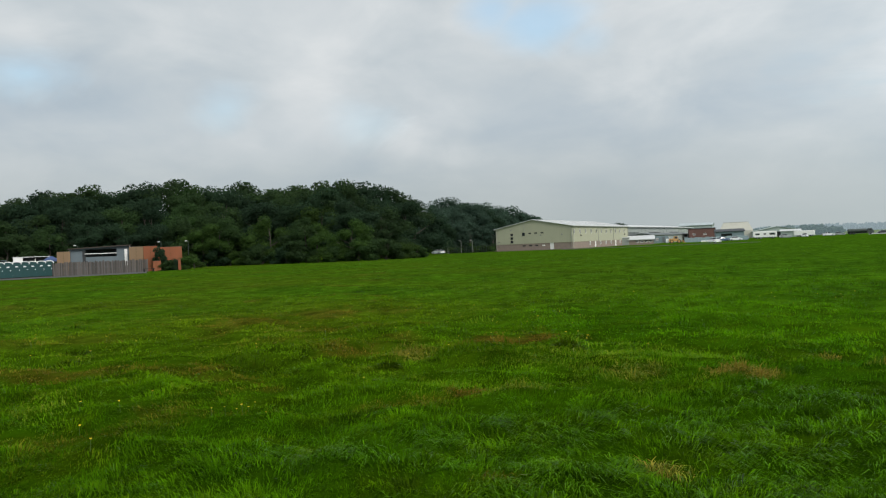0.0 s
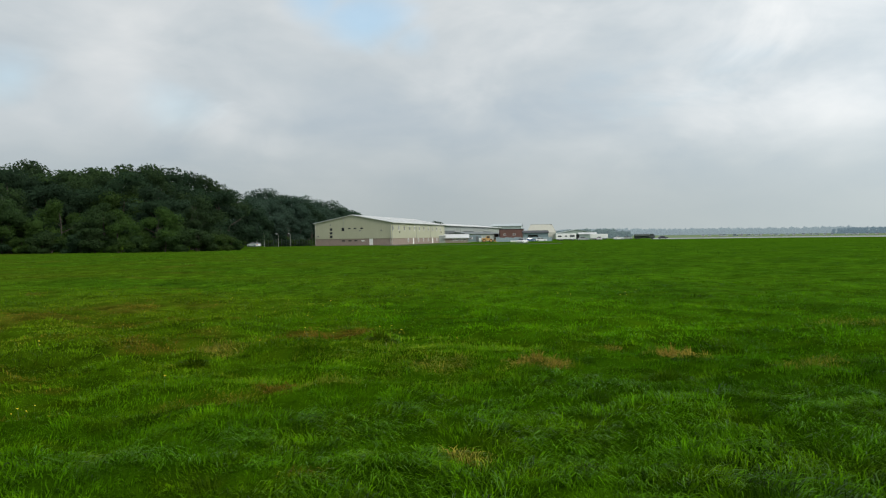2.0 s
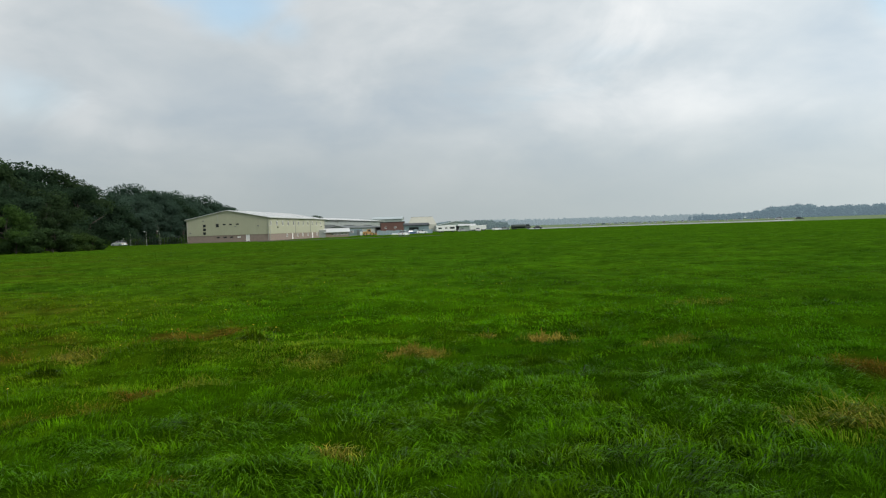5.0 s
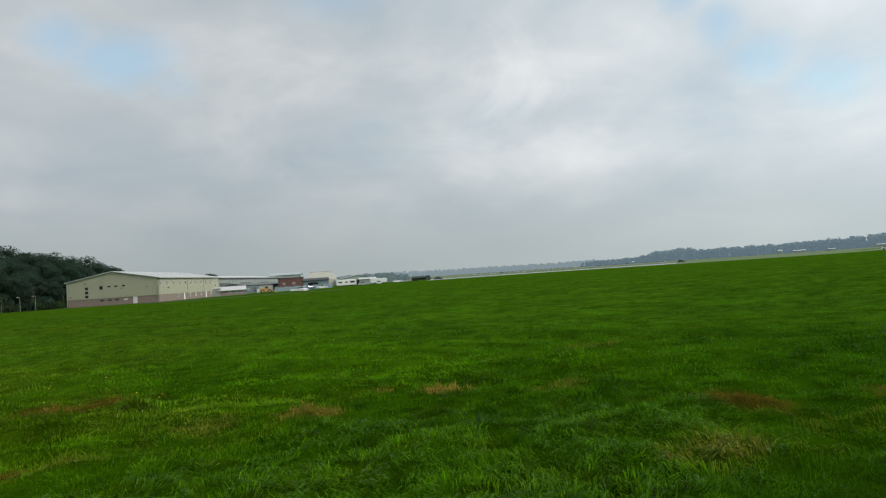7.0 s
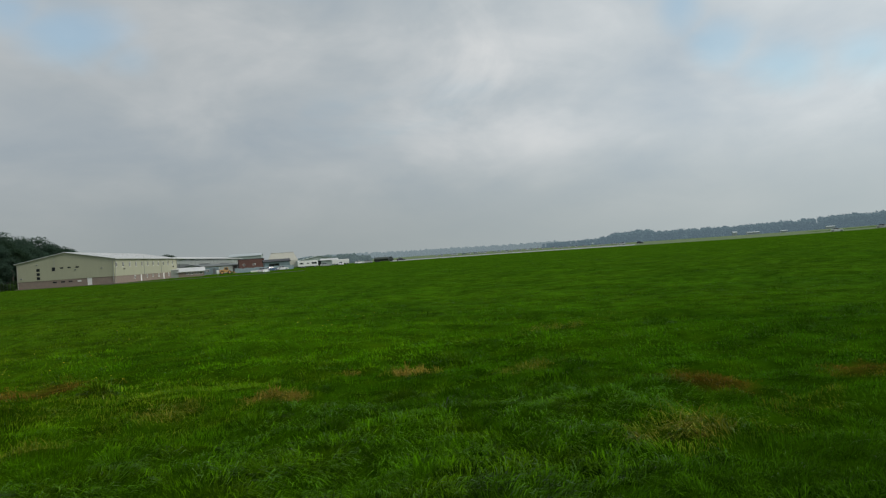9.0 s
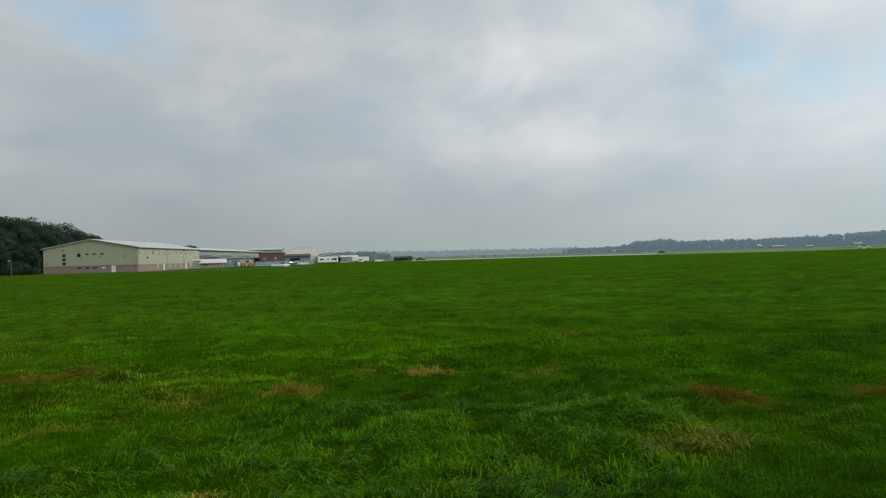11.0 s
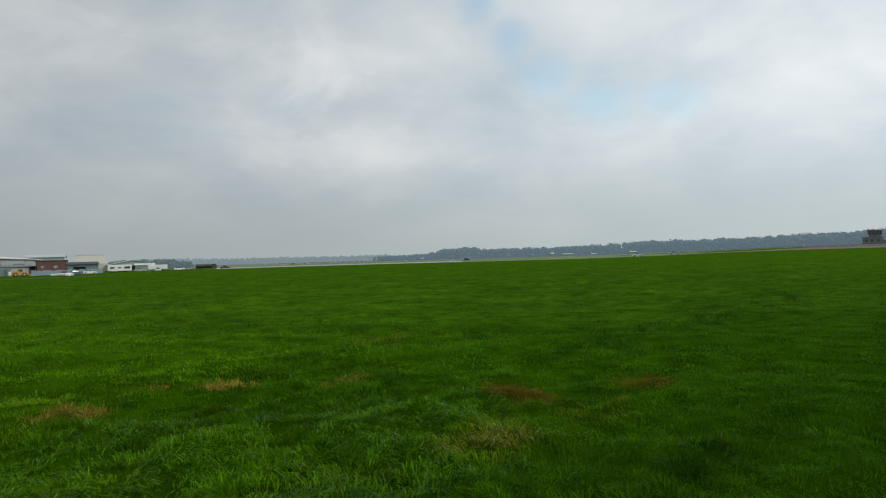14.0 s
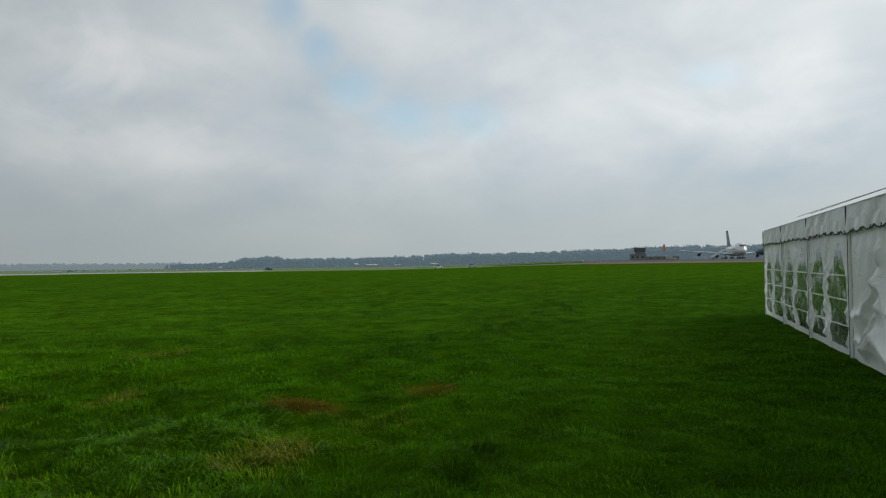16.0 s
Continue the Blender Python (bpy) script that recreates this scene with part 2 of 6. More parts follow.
    p.inputs["Roughness"].default_value, p.inputs["Specular IOR Level"].default_value = 0.45, 0.04 if blades else 0.0
    out = N.add("ShaderNodeOutputMaterial")
    if blades:
        shine = N.add("ShaderNodeAttribute", attribute_name="shine").outputs["Fac"]
        N.link(N.math("ADD", N.math("MULTIPLY", shine, 0.45), 0.02), p.inputs["Specular IOR Level"])
        t = N.add("ShaderNodeBsdfTranslucent")
        N.link(hsv.outputs[0], t.inputs[0])
        mixer = N.add("ShaderNodeMixShader")
        mixer.inputs[0].default_value = 0.35
        N.link(p.outputs[0], mixer.inputs[1])
        N.link(t.outputs[0], mixer.inputs[2])
        N.link(mixer.outputs[0], out.inputs[0])
    else:
        p.inputs["Roughness"].default_value = 0.95
        b = N.add("ShaderNodeBump")
        b.inputs["Strength"].default_value, b.inputs["Distance"].default_value = 0.6, 0.12
        N.link(N.math("ADD", mid, each), b.inputs["Height"])
        N.link(b.outputs[0], p.inputs["Normal"])
        N.link(p.outputs[0], out.inputs[0])
    return m


def clear_sheet(name, tint=(0.58, 0.60, 0.60), gloss=0.13, rough=0.12):
    """Thin clear film or pane: lets light straight through, with a glossy face."""
    m = bpy.data.materials.new(name)
    m.use_nodes = True
    N = Nodes(m.node_tree)
    t = N.add("ShaderNodeBsdfTransparent")
    t.inputs[0].default_value = rgb(*tint)
    g = N.add("ShaderNodeBsdfGlossy")
    g.inputs["Roughness"].default_value = rough
    ripple = N.add("ShaderNodeBump")
    ripple.inputs["Strength"].default_value, ripple.inputs["Distance"].default_value = 0.4, 0.05
    N.link(N.noise(N.add("ShaderNodeTexCoord").outputs["Object"], 3.5, 3.0, 0.5, 1.4), ripple.inputs["Height"])
    N.link(ripple.outputs[0], g.inputs["Normal"])
    fres = N.add("ShaderNodeFresnel")
    fres.inputs[0].default_value = 1.45
    mixer = N.add("ShaderNodeMixShader")
    N.link(N.math("ADD", fres.outputs[0], gloss, True), mixer.inputs[0])
    milk = N.add("ShaderNodeBsdfTranslucent")
    milk.inputs[0].default_value = rgb(0.80, 0.82, 0.82)
    cloudy = N.add("ShaderNodeMixShader")
    bloom = N.noise(N.add("ShaderNodeTexCoord").outputs["Object"], 1.6, 4.0, 0.6, 0.8)
    N.link(N.ramp(bloom, 0.38, 0.66, 0.12, 0.46), cloudy.inputs[0])
    N.link(t.outputs[0], cloudy.inputs[1])
    N.link(milk.outputs[0], cloudy.inputs[2])
    N.link(cloudy.outputs[0], mixer.inputs[1])
    N.link(g.outputs[0], mixer.inputs[2])
    N.link(mixer.outputs[0], N.add("ShaderNodeOutputMaterial").inputs[0])
    return m


def fabric(name, color, through_light=0.35):
    """Coated marquee cloth: satin, faintly soiled, glowing softly with the light behind it."""
    m = bpy.data.materials.new(name)
    m.use_nodes = True
    N = Nodes(m.node_tree)
    coord = N.add("ShaderNodeTexCoord").outputs["Object"]
    stain = N.noise(coord, 0.9, 5.0, 0.6)
    weave = N.noise(coord, 40.0, 2.0)
    v = N.math("ADD", N.math("MULTIPLY", N.ramp(stain, 0.35, 0.7), 0.16), N.math("MULTIPLY", weave, 0.06))
    hsv = N.add("ShaderNodeHueSaturation")
    hsv.inputs["Color"].default_value = rgb(*color)
    N.link(N.math("SUBTRACT", 1.08, v), hsv.inputs["Value"])
    p = N.add("ShaderNodeBsdfPrincipled")
    N.link(hsv.outputs[0], p.inputs["Base Color"])
    p.inputs["Roughness"].default_value = 0.34
    crease = N.add("ShaderNodeBump")
    crease.inputs["Strength"].default_value, crease.inputs["Distance"].default_value = 0.75, 0.06
    ridge = N.math("ABSOLUTE", N.math("SUBTRACT", N.noise(coord, 2.6, 3.0, 0.5, 1.6), 0.5))
    N.link(N.math("SUBTRACT", N.math("MULTIPLY", N.noise(coord, 7.0, 3.0, 0.6, 1.2), 0.25), ridge), crease.inputs["Height"])
    N.link(crease.outputs[0], p.inputs["Normal"])
    t = N.add("ShaderNodeBsdfTranslucent")
    N.link(hsv.outputs[0], t.inputs[0])
    mixer = N.add("ShaderNodeMixShader")
    mixer.inputs[0].default_value = through_light
    N.link(p.outputs[0], mixer.inputs[1])
    N.link(t.outputs[0], mixer.inputs[2])
    N.link(mixer.outputs[0], N.add("ShaderNodeOutputMaterial").inputs[0])
    return m


GRASS_DEEP, GRASS_FRESH, GRASS_OLIVE, GRASS_LUSH = (0.046, 0.150, 0.001), (0.084, 0.238, 0.001), (0.124, 0.208, 0.002), (0.040, 0.136, 0.001)
M = dict(
    blade=grass_material("grass_blade", True),
    field=grass_material("grass_field", False),
    beige=surface("beige_cladding", (0.385, 0.385, 0.275), 0.55, vary=0.10, grain=3.0, streak=0.12),
    roof=surface("pale_metal_roof", (0.55, 0.56, 0.55), 0.45, vary=0.15, grain=2.0, streak=0.1),
    trim=surface("grey_trim", (0.33, 0.34, 0.31), 0.5),
    brick=surface("buff_brick", (0.25, 0.20, 0.165), 0.9, vary=0.25, grain=9.0, bump=0.4),
    white=surface("white_paint", (0.78, 0.78, 0.76), 0.4, vary=0.08),
    frame=surface("window_frame_white", (0.72, 0.72, 0.70), 0.4, vary=0.08),
    # near-black, also put where openings show only shade
    dark=surface("dark_opening", (0.022, 0.025, 0.028), 0.5, vary=0.2),
    glass=surface("window_glass", (0.03, 0.035, 0.04), 0.06, vary=0.1, spec=0.9),
    grey_wall=surface("grey_green_sheeting", (0.29, 0.32, 0.30), 0.6, vary=0.14, grain=2.0, streak=0.15),
    pale_wall=surface("pale_green_sheeting", (0.33, 0.39, 0.36), 0.6, vary=0.12, grain=1.0, streak=0.12),
    grey_door=surface("grey_hangar_door", (0.115, 0.13, 0.128), 0.6, vary=0.15, grain=2.0, streak=0.15),
    redbrick=surface("red_brown_brick", (0.145, 0.075, 0.062), 0.9, vary=0.25, grain=3.0, bump=0.3),
    # pale greys with haze painted in, for far buildings and parked cars
    hazewall=surface("hazed_render_wall", (0.36, 0.41, 0.41), 0.8, vary=0.1),
    hazeroof=surface("hazed_slate_roof", (0.40, 0.45, 0.46), 0.8, vary=0.1),
    tan=surface("tan_coated_sheeting", (0.50, 0.49, 0.42), 0.6, vary=0.1, grain=1.0, streak=0.12),
    bluegrey=surface("blue_grey_sheeting", (0.16, 0.22, 0.24), 0.6, vary=0.2, grain=1.5),
    asphalt=surface("asphalt", (0.10, 0.097, 0.088), 0.95, vary=0.25, grain=1.0, spec=0.05),
    concrete=surface("pale_concrete", (0.31, 0.32, 0.31), 0.85, vary=0.2, grain=0.4),
    # mown grass made paler and greyer, with haze painted into its colour
    haze_grass=surface("hazed_mown_grass", (0.150, 0.200, 0.105), 0.95, vary=0.25, grain=0.08, spec=0.02),
    earth=surface("bare_earth", (0.17, 0.14, 0.105), 0.95, vary=0.3, grain=0.6, spec=0.05),
    teal=surface("teal_plastic", (0.007, 0.052, 0.052), 0.4, vary=0.15),
    timber=surface("weathered_timber", (0.088, 0.078, 0.070), 0.85, vary=0.3, grain=8.0, streak=0.4, island=0.75),
    ply=surface("plywood", (0.205, 0.135, 0.074), 0.8, vary=0.2, grain=3.0, streak=0.15),
    orange=surface("rusty_orange_panel", (0.225, 0.072, 0.028), 0.8, vary=0.22, grain=2.0, streak=0.2),
    bluepaint=surface("grey_blue_paint", (0.105, 0.135, 0.152), 0.6, vary=0.18, grain=3.0, streak=0.2),
    bluesheet=surface("blue_sheet", (0.05, 0.085, 0.20), 0.5, vary=0.25, grain=3.0),
    tyre=surface("tyre_rubber", (0.018, 0.018, 0.018), 0.85),
    alloy=surface("alloy", (0.5, 0.5, 0.5), 0.35, 0.8),
    carwhite=surface("car_white", (0.75, 0.76, 0.76), 0.22, vary=0.04),
    cardark=surface("car_dark", (0.035, 0.038, 0.042), 0.25, vary=0.1),
    carsilver=surface("car_silver", (0.42, 0.43, 0.44), 0.3, 0.4, vary=0.06),
    carblue=surface("car_blue", (0.05, 0.09, 0.17), 0.3, vary=0.06),
    lampglass=surface("lamp_glass", (0.7, 0.7, 0.68), 0.15, vary=0.05),
    redlamp=surface("red_lamp", (0.35, 0.01, 0.01), 0.2, vary=0.05),
    yellow=surface("digger_yellow", (0.50, 0.28, 0.09), 0.5, vary=0.15),
    steel=surface("galvanised_steel", (0.36, 0.37, 0.38), 0.45, 0.6, vary=0.15),
    green=surface("army_green", (0.055, 0.070, 0.060), 0.7, vary=0.2),
    airwhite=surface("aircraft_white", (0.62, 0.64, 0.66), 0.3, vary=0.05, grain=1.0),
    airgrey=surface("aircraft_grey", (0.36, 0.40, 0.43), 0.4, vary=0.06, grain=1.0),
    airblue=surface("aircraft_blue", (0.055, 0.105, 0.15), 0.35, vary=0.08, grain=1.0),
    navy=surface("aircraft_navy", (0.060, 0.068, 0.110), 0.35, vary=0.08, grain=1.0),
    # dark brick lifted to a paler grey to paint in the haze
    towerdark=surface("tower_hazed_brick", (0.19, 0.20, 0.195), 0.8, vary=0.2, grain=1.0),
    sockred=surface("orange_cloth", (0.75, 0.16, 0.07), 0.8, vary=0.1),
    bark=surface("bark", (0.060, 0.050, 0.040), 0.95, vary=0.35, grain=5.0, streak=0.2, bump=0.5),
    birch=surface("pale_bark", (0.10, 0.095, 0.08), 0.9, vary=0.3, grain=4.0, bump=0.3),
    leaf=leaf("oak_leaf", (0.031, 0.062, 0.027), (0.060, 0.104, 0.031)),
    leaf_light=leaf("maple_leaf", (0.034, 0.070, 0.019), (0.074, 0.130, 0.028)),
    leaf_dark=leaf("dark_leaf", (0.026, 0.051, 0.031), (0.044, 0.078, 0.037)),
    # haze over the farther wood is painted into this bluer leaf colour
    leaf_haze=leaf("hazed_leaf", (0.042, 0.076, 0.056), (0.064, 0.106, 0.068), vary=0.4),
    # distant leaves emit a haze colour in place of bright air
    leaf_far=leaf("hazed_distant_leaf", (0.036, 0.058, 0.054), (0.048, 0.072, 0.062), through_light=0.0, patch=0.012, vary=0.2, haze=(0.116, 0.164, 0.200)),
    leaf_mid=leaf("hazed_mid_leaf", (0.050, 0.078, 0.062), (0.075, 0.105, 0.080), through_light=0.0, patch=0.05, vary=0.2, haze=(0.090, 0.122, 0.135)),
    leaf_faint=leaf("hazed_faint_leaf", (0.05, 0.07, 0.065), (0.06, 0.08, 0.07), through_light=0.0, patch=0.02, vary=0.1, haze=(0.225, 0.280, 0.312)),
    sidecloth=fabric("thin_side_cloth", (0.92, 0.94, 0.91), 0.24),
    cloth=fabric("white_marquee_cloth", (0.95, 0.96, 0.95), 0.32),
    roofcloth=fabric("white_roof_cloth", (0.86, 0.86, 0.85), 0.5),
    film=clear_sheet("clear_window_film"),
    piping=surface("dark_piping", (0.05, 0.055, 0.055), 0.7),
    rope=surface("brown_rope", (0.42, 0.32, 0.29), 0.9),
    petal=surface("yellow_petal", (0.85, 0.62, 0.02), 0.6),
    stem=surface("flower_stem", (0.10, 0.16, 0.04), 0.7),
)


# ---- building blocks ----
def cube(bm, lo, hi, bevel=0.0):
    """An upright box between two corners."""
    lo, hi = Vector(lo), Vector(hi)
    vs = [bm.verts.new((x, y, z)) for z in (lo.z, hi.z) for y in (lo.y, hi.y) for x in (lo.x, hi.x)]
    fs = [bm.faces.new([vs[i] for i in f]) for f in ((0, 2, 3, 1), (4, 5, 7, 6), (0, 1, 5, 4), (2, 6, 7, 3), (0, 4, 6, 2), (1, 3, 7, 5))]
    if bevel:
        edges = {e for f in fs for e in f.edges}
        bmesh.ops.bevel(bm, geom=list(edges), offset=bevel, segments=1, affect="EDGES")


def tube(bm, a, b, ra, rb=None, n=8, caps=True):
    """A round bar from a to b, tapering from ra to rb."""
    a, b = Vector(a), Vector(b)
    rb = ra if rb is None else rb
    d = (b - a).normalized()
    s = d.orthogonal().normalized()
    t = d.cross(s)
    rings = []
    for p, r in ((a, ra), (b, rb)):
        rings.append([bm.verts.new(p + r * (math.cos(2 * math.pi * i / n) * s + math.sin(2 * math.pi * i / n) * t)) for i in range(n)])
    for i in range(n):
        bm.faces.new((rings[0][i], rings[0][(i + 1) % n], rings[1][(i + 1) % n], rings[1][i]))
    if caps:
        bm.faces.new(rings[0][::-1])
        bm.faces.new(rings[1])


def prism(bm, outline, y0, y1, axis="y"):
    """A closed outline of (x, z) pairs drawn out from y0 to y1 (axis x: pairs are (y, z), drawn along x; axis z: (x, y))."""
    def at(p, q):
        return {"y": (p[0], q, p[1]), "x": (q, p[0], p[1]), "z": (p[0], p[1], q)}[axis]
    a = [bm.verts.new(at(p, y0)) for p in outline]
    b = [bm.verts.new(at(p, y1)) for p in outline]
    n = len(outline)
    bm.faces.new(a)
    bm.faces.new(b[::-1])
    for i in range(n):
        bm.faces.new((a[i], b[i], b[(i + 1) % n], a[(i + 1) % n]))
    bmesh.ops.recalc_face_normals(bm, faces=bm.faces[:])


def loft(bm, rings, close=True):
    """Skin a row of rings of points, all of one length."""
    vs = [[bm.verts.new(p) for p in ring] for ring in rings]
    n = len(vs[0])
    for a, b in zip(vs, vs[1:]):
        for i in range(n if close else n - 1):
            bm.faces.new((a[i], a[(i + 1) % n], b[(i + 1) % n], b[i]))
    if close:
        bm.faces.new(vs[0][::-1])
        bm.faces.new(vs[-1])
    bmesh.ops.recalc_face_normals(bm, faces=bm.faces[:])


def wall_cells(bm, x0, x1, z0, z1, y0, y1, holes, flip=False):
    """A wall along x (along y with flip) from z0 to z1, y0 to y1 thick, with holes (xa, xb, za, zb) cut right through."""
    xs = sorted({x0, x1, *(h[0] for h in holes), *(h[1] for h in holes)})
    zs = sorted({z0, z1, *(h[2] for h in holes), *(h[3] for h in holes)})
    for za, zb in zip(zs, zs[1:]):
        run = None
        for xa, xb in zip(xs, xs[1:]):
            cx, cz = (xa + xb) / 2, (za + zb) / 2
            solid = z0 <= cz <= z1 and x0 <= cx <= x1 and not any(h[0] < cx < h[1] and h[2] < cz < h[3] for h in holes)
            if solid:
                run = [xa, xb] if run is None else [run[0], xb]
            if (not solid or xb == xs[-1]) and run:
                lo, hi = (run[0], y0, za), (run[1], y1, zb)
                if flip:
                    lo, hi = (y0, run[0], za), (y1, run[1], zb)
                cube(bm, lo, hi)
                run = None


def finish(bm, name, material, smooth=False):
    me = bpy.data.meshes.new(name)
    bm.to_mesh(me)
    bm.free()
    me.materials.append(material)
    if smooth:
        me.polygons.foreach_set("use_smooth", [True] * len(me.polygons))
    return me


def part(name, bm, material, parent, label="", smooth=False):
    """Link a bmesh as one mesh under a thing or a part."""
    ob = new(name, finish(bm, name, material, smooth))
    ob.parent = parent
    if label:
        ob["label"] = label
    return ob


def thing(name, m, label, category, group="", kind=""):
    ob = new(name)
    ob.matrix_basis = m
    ob.empty_display_size = 0.2
    return tagged(ob, label, category, group, kind)


def array_mesh(name, verts, faces, material):
    """A mesh from numpy arrays: vertices (n, 3) and equal-sided faces (m, k)."""
    me = bpy.data.meshes.new(name)
    k = faces.shape[1]
    me.vertices.add(len(verts))
    me.vertices.foreach_set("co", np.ascontiguousarray(verts, dtype=np.float32).ravel())
    me.loops.add(faces.size)
    me.loops.foreach_set("vertex_index", np.ascontiguousarray(faces, dtype=np.int32).ravel())
    me.polygons.add(len(faces))
    me.polygons.foreach_set("loop_start", np.arange(0, faces.size, k, dtype=np.int32))
    me.update(calc_edges=True)
    me.materials.append(material)
    return me


def again(ob, m):
    """A copy of a thing at the pose m, whose scale replaces the first one's."""
    x, y, z = ob.scale
    return copy_thing(ob, m @ Matrix.Diagonal((1 / x, 1 / y, 1 / z, 1)))


# ---- the ground ----
def ease(x, lo, hi):
    s = np.clip((x - lo) / (hi - lo), 0.0, 1.0)
    return s * s * (3 - 2 * s)


def lumps(x, y, size, seed):
    """Smooth random lumps of about one size, from -1 to 1."""
    rng = np.random.default_rng(seed)
    out = np.zeros_like(x)
    for _ in range(14):
        a, k = rng.uniform(0, 2 * np.pi), rng.uniform(0.6, 1.6) * 2 * np.pi / size
        out += np.sin(k * (np.cos(a) * x + np.sin(a) * y) + rng.uniform(0, 6.28))
    return out / 5.0


def ground_z(x, y):
    """The field sinks gently away from the middle and rises a little towards the apron in the east."""
    x, y = np.asarray(x, float), np.asarray(y, float)
    d = np.hypot(x, y)
    az = np.degrees(np.arctan2(x, y))
    sink = -0.5 * ease(d, 30.0, 200.0)
    rise = 3.0 * ease(d, 190.0, 430.0) * ease(az, 62.0, 82.0)
    near = ease(d, 1.0, 4.0) * (1 - ease(d, 60.0, 120.0))
    rough = 0.045 * np.sin(0.9 * x + 0.4 * np.sin(0.7 * y)) * np.sin(0.8 * y + 1.3) + 0.02 * np.sin(2.3 * x + 1.1 * y)
    tump = 0.040 * lumps(x, y, 0.95, 21) + 0.035 * lumps(x, y, 2.4, 22)
    tump *= ease(d, 1.5, 3.0) * (1 - ease(d, 16.0, 30.0)) * (1 - 0.6 * ease(x - 0.35 * y, 4.5, 10.0)) * ease(y, -1.8, 0.5)
    clod = 0.028 * lumps(x, y, 0.45, 23) * ease(d, 1.5, 3.0) * (1 - ease(d, 9.0, 16.0)) * (1 - 0.6 * ease(x - 0.35 * y, 4.5, 10.0)) * ease(y, -1.8, 0.5)
    return sink + rise + near * rough + tump + clod


def stand(az, d, sink=0.0):
    """A place on the ground at a bearing and a distance."""
    p = bearing(az, d)
    p.z = float(ground_z(p.x, p.y)) - sink
    return p


def facing(az, d, turn=0.0, sink=0.0):
    """A pose on the ground whose -y looks back at the middle of the field, turned by some degrees."""
    p = stand(az, d, sink)
    return pose(p.x, p.y, p.z, 0, 0, -az + turn)


# worn spots of the field: x, y, half sizes along x and y, dry straw, rusty brown
SPOTS = [
    (1.35, 11.25, 0.95, 0.62, 0.25, 0.66), (2.25, 7.75, 0.55, 0.34, 0.62, 0.15), (3.28, 7.32, 0.36, 0.26, 0.95, 0.0), (5.38, 7.62, 0.36, 0.24, 0.95, 0.0),
    (4.80, 8.30, 0.22, 0.16, 0.75, 0.0), (6.22, 6.25, 0.55, 0.22, 0.60, 0.25), (6.62, 3.95, 0.42, 0.50, 0.35, 0.62), (6.95, 4.45, 0.45, 0.35, 0.2, 0.55),
    (4.85, 3.15, 0.50, 0.36, 0.60, 0.10), (5.45, 2.75, 0.5, 0.35, 0.4, 0.2), (8.25, 3.15, 0.45, 0.35, 0.1, 0.60), (9.6, 8.9, 0.85, 0.35, 0.6, 0.1),
    (-5.2, 9.95, 1.9, 0.42, 0.45, 0.55), (-3.7, 9.55, 0.9, 0.3, 0.35, 0.5), (-1.8, 14.0, 1.2, 0.5, 0.3, 0.5), (-0.25, 10.2, 0.35, 0.75, 0.65, 0.1),
    (0.36, 7.2, 0.32, 0.20, 0.1, 0.65), (0.85, 7.05, 0.40, 0.24, 0.55, 0.1), (7.05, 18.8, 0.9, 0.8, 0.3, 0.3), (-0.25, 7.0, 0.5, 0.3, 0.35, 0.5),
    (-3.3, 6.3, 0.7, 0.35, 0.4, 0.45), (-2.2, 6.8, 0.8, 0.3, 0.4, 0.4), (1.45, 4.65, 0.16, 0.16, 0.7, 0.2), (12.0, 9.5, 1.2, 0.5, 0.4, 0.1),
    (-8.5, 14.0, 3.0, 0.8, 0.3, 0.45), (6.4, 2.9, 0.6, 0.3, 0.35, 0.35), (9.83, 8.84, 0.5, 0.3, 0.4, 0.1), (-2.4, 11.9, 1.6, 0.35, 0.3, 0.45),
    (0.3, 4.5, 0.18, 0.14, 0.1, 0.5), (-6.5, 17.5, 2.6, 0.8, 0.25, 0.4), (2.2, 6.9, 0.6, 0.14, 0.4, 0.1), (3.3, 13.6, 1.2, 0.4, 0.3, 0.25),
]
# fresh bright growth: x, y, half sizes
FRESH = [(3.1, 10.2, 1.6, 0.8), (6.6, 9.3, 1.8, 0.9), (-2.6, 8.3, 1.5, 0.5), (4.6, 6.2, 0.8, 0.4), (9.5, 11.5, 2.5, 0.9), (-0.3, 12.0, 1.0, 0.4), (2.9, 8.7, 1.0, 0.4)]
# long grass that lies flat: x, y, half sizes
FLAT = [(0.9, 5.6, 1.1, 0.55), (2.6, 4.9, 1.7, 1.0), (4.3, 4.5, 1.1, 0.8), (3.5, 3.4, 1.4, 0.9), (1.2, 4.4, 1.3, 0.7), (3.2, 6.2, 1.2, 0.4), (5.2, 5.1, 0.5, 0.3), (-0.9, 5.3, 0.8, 0.35), (5.6, 4.1, 0.7, 0.4)]


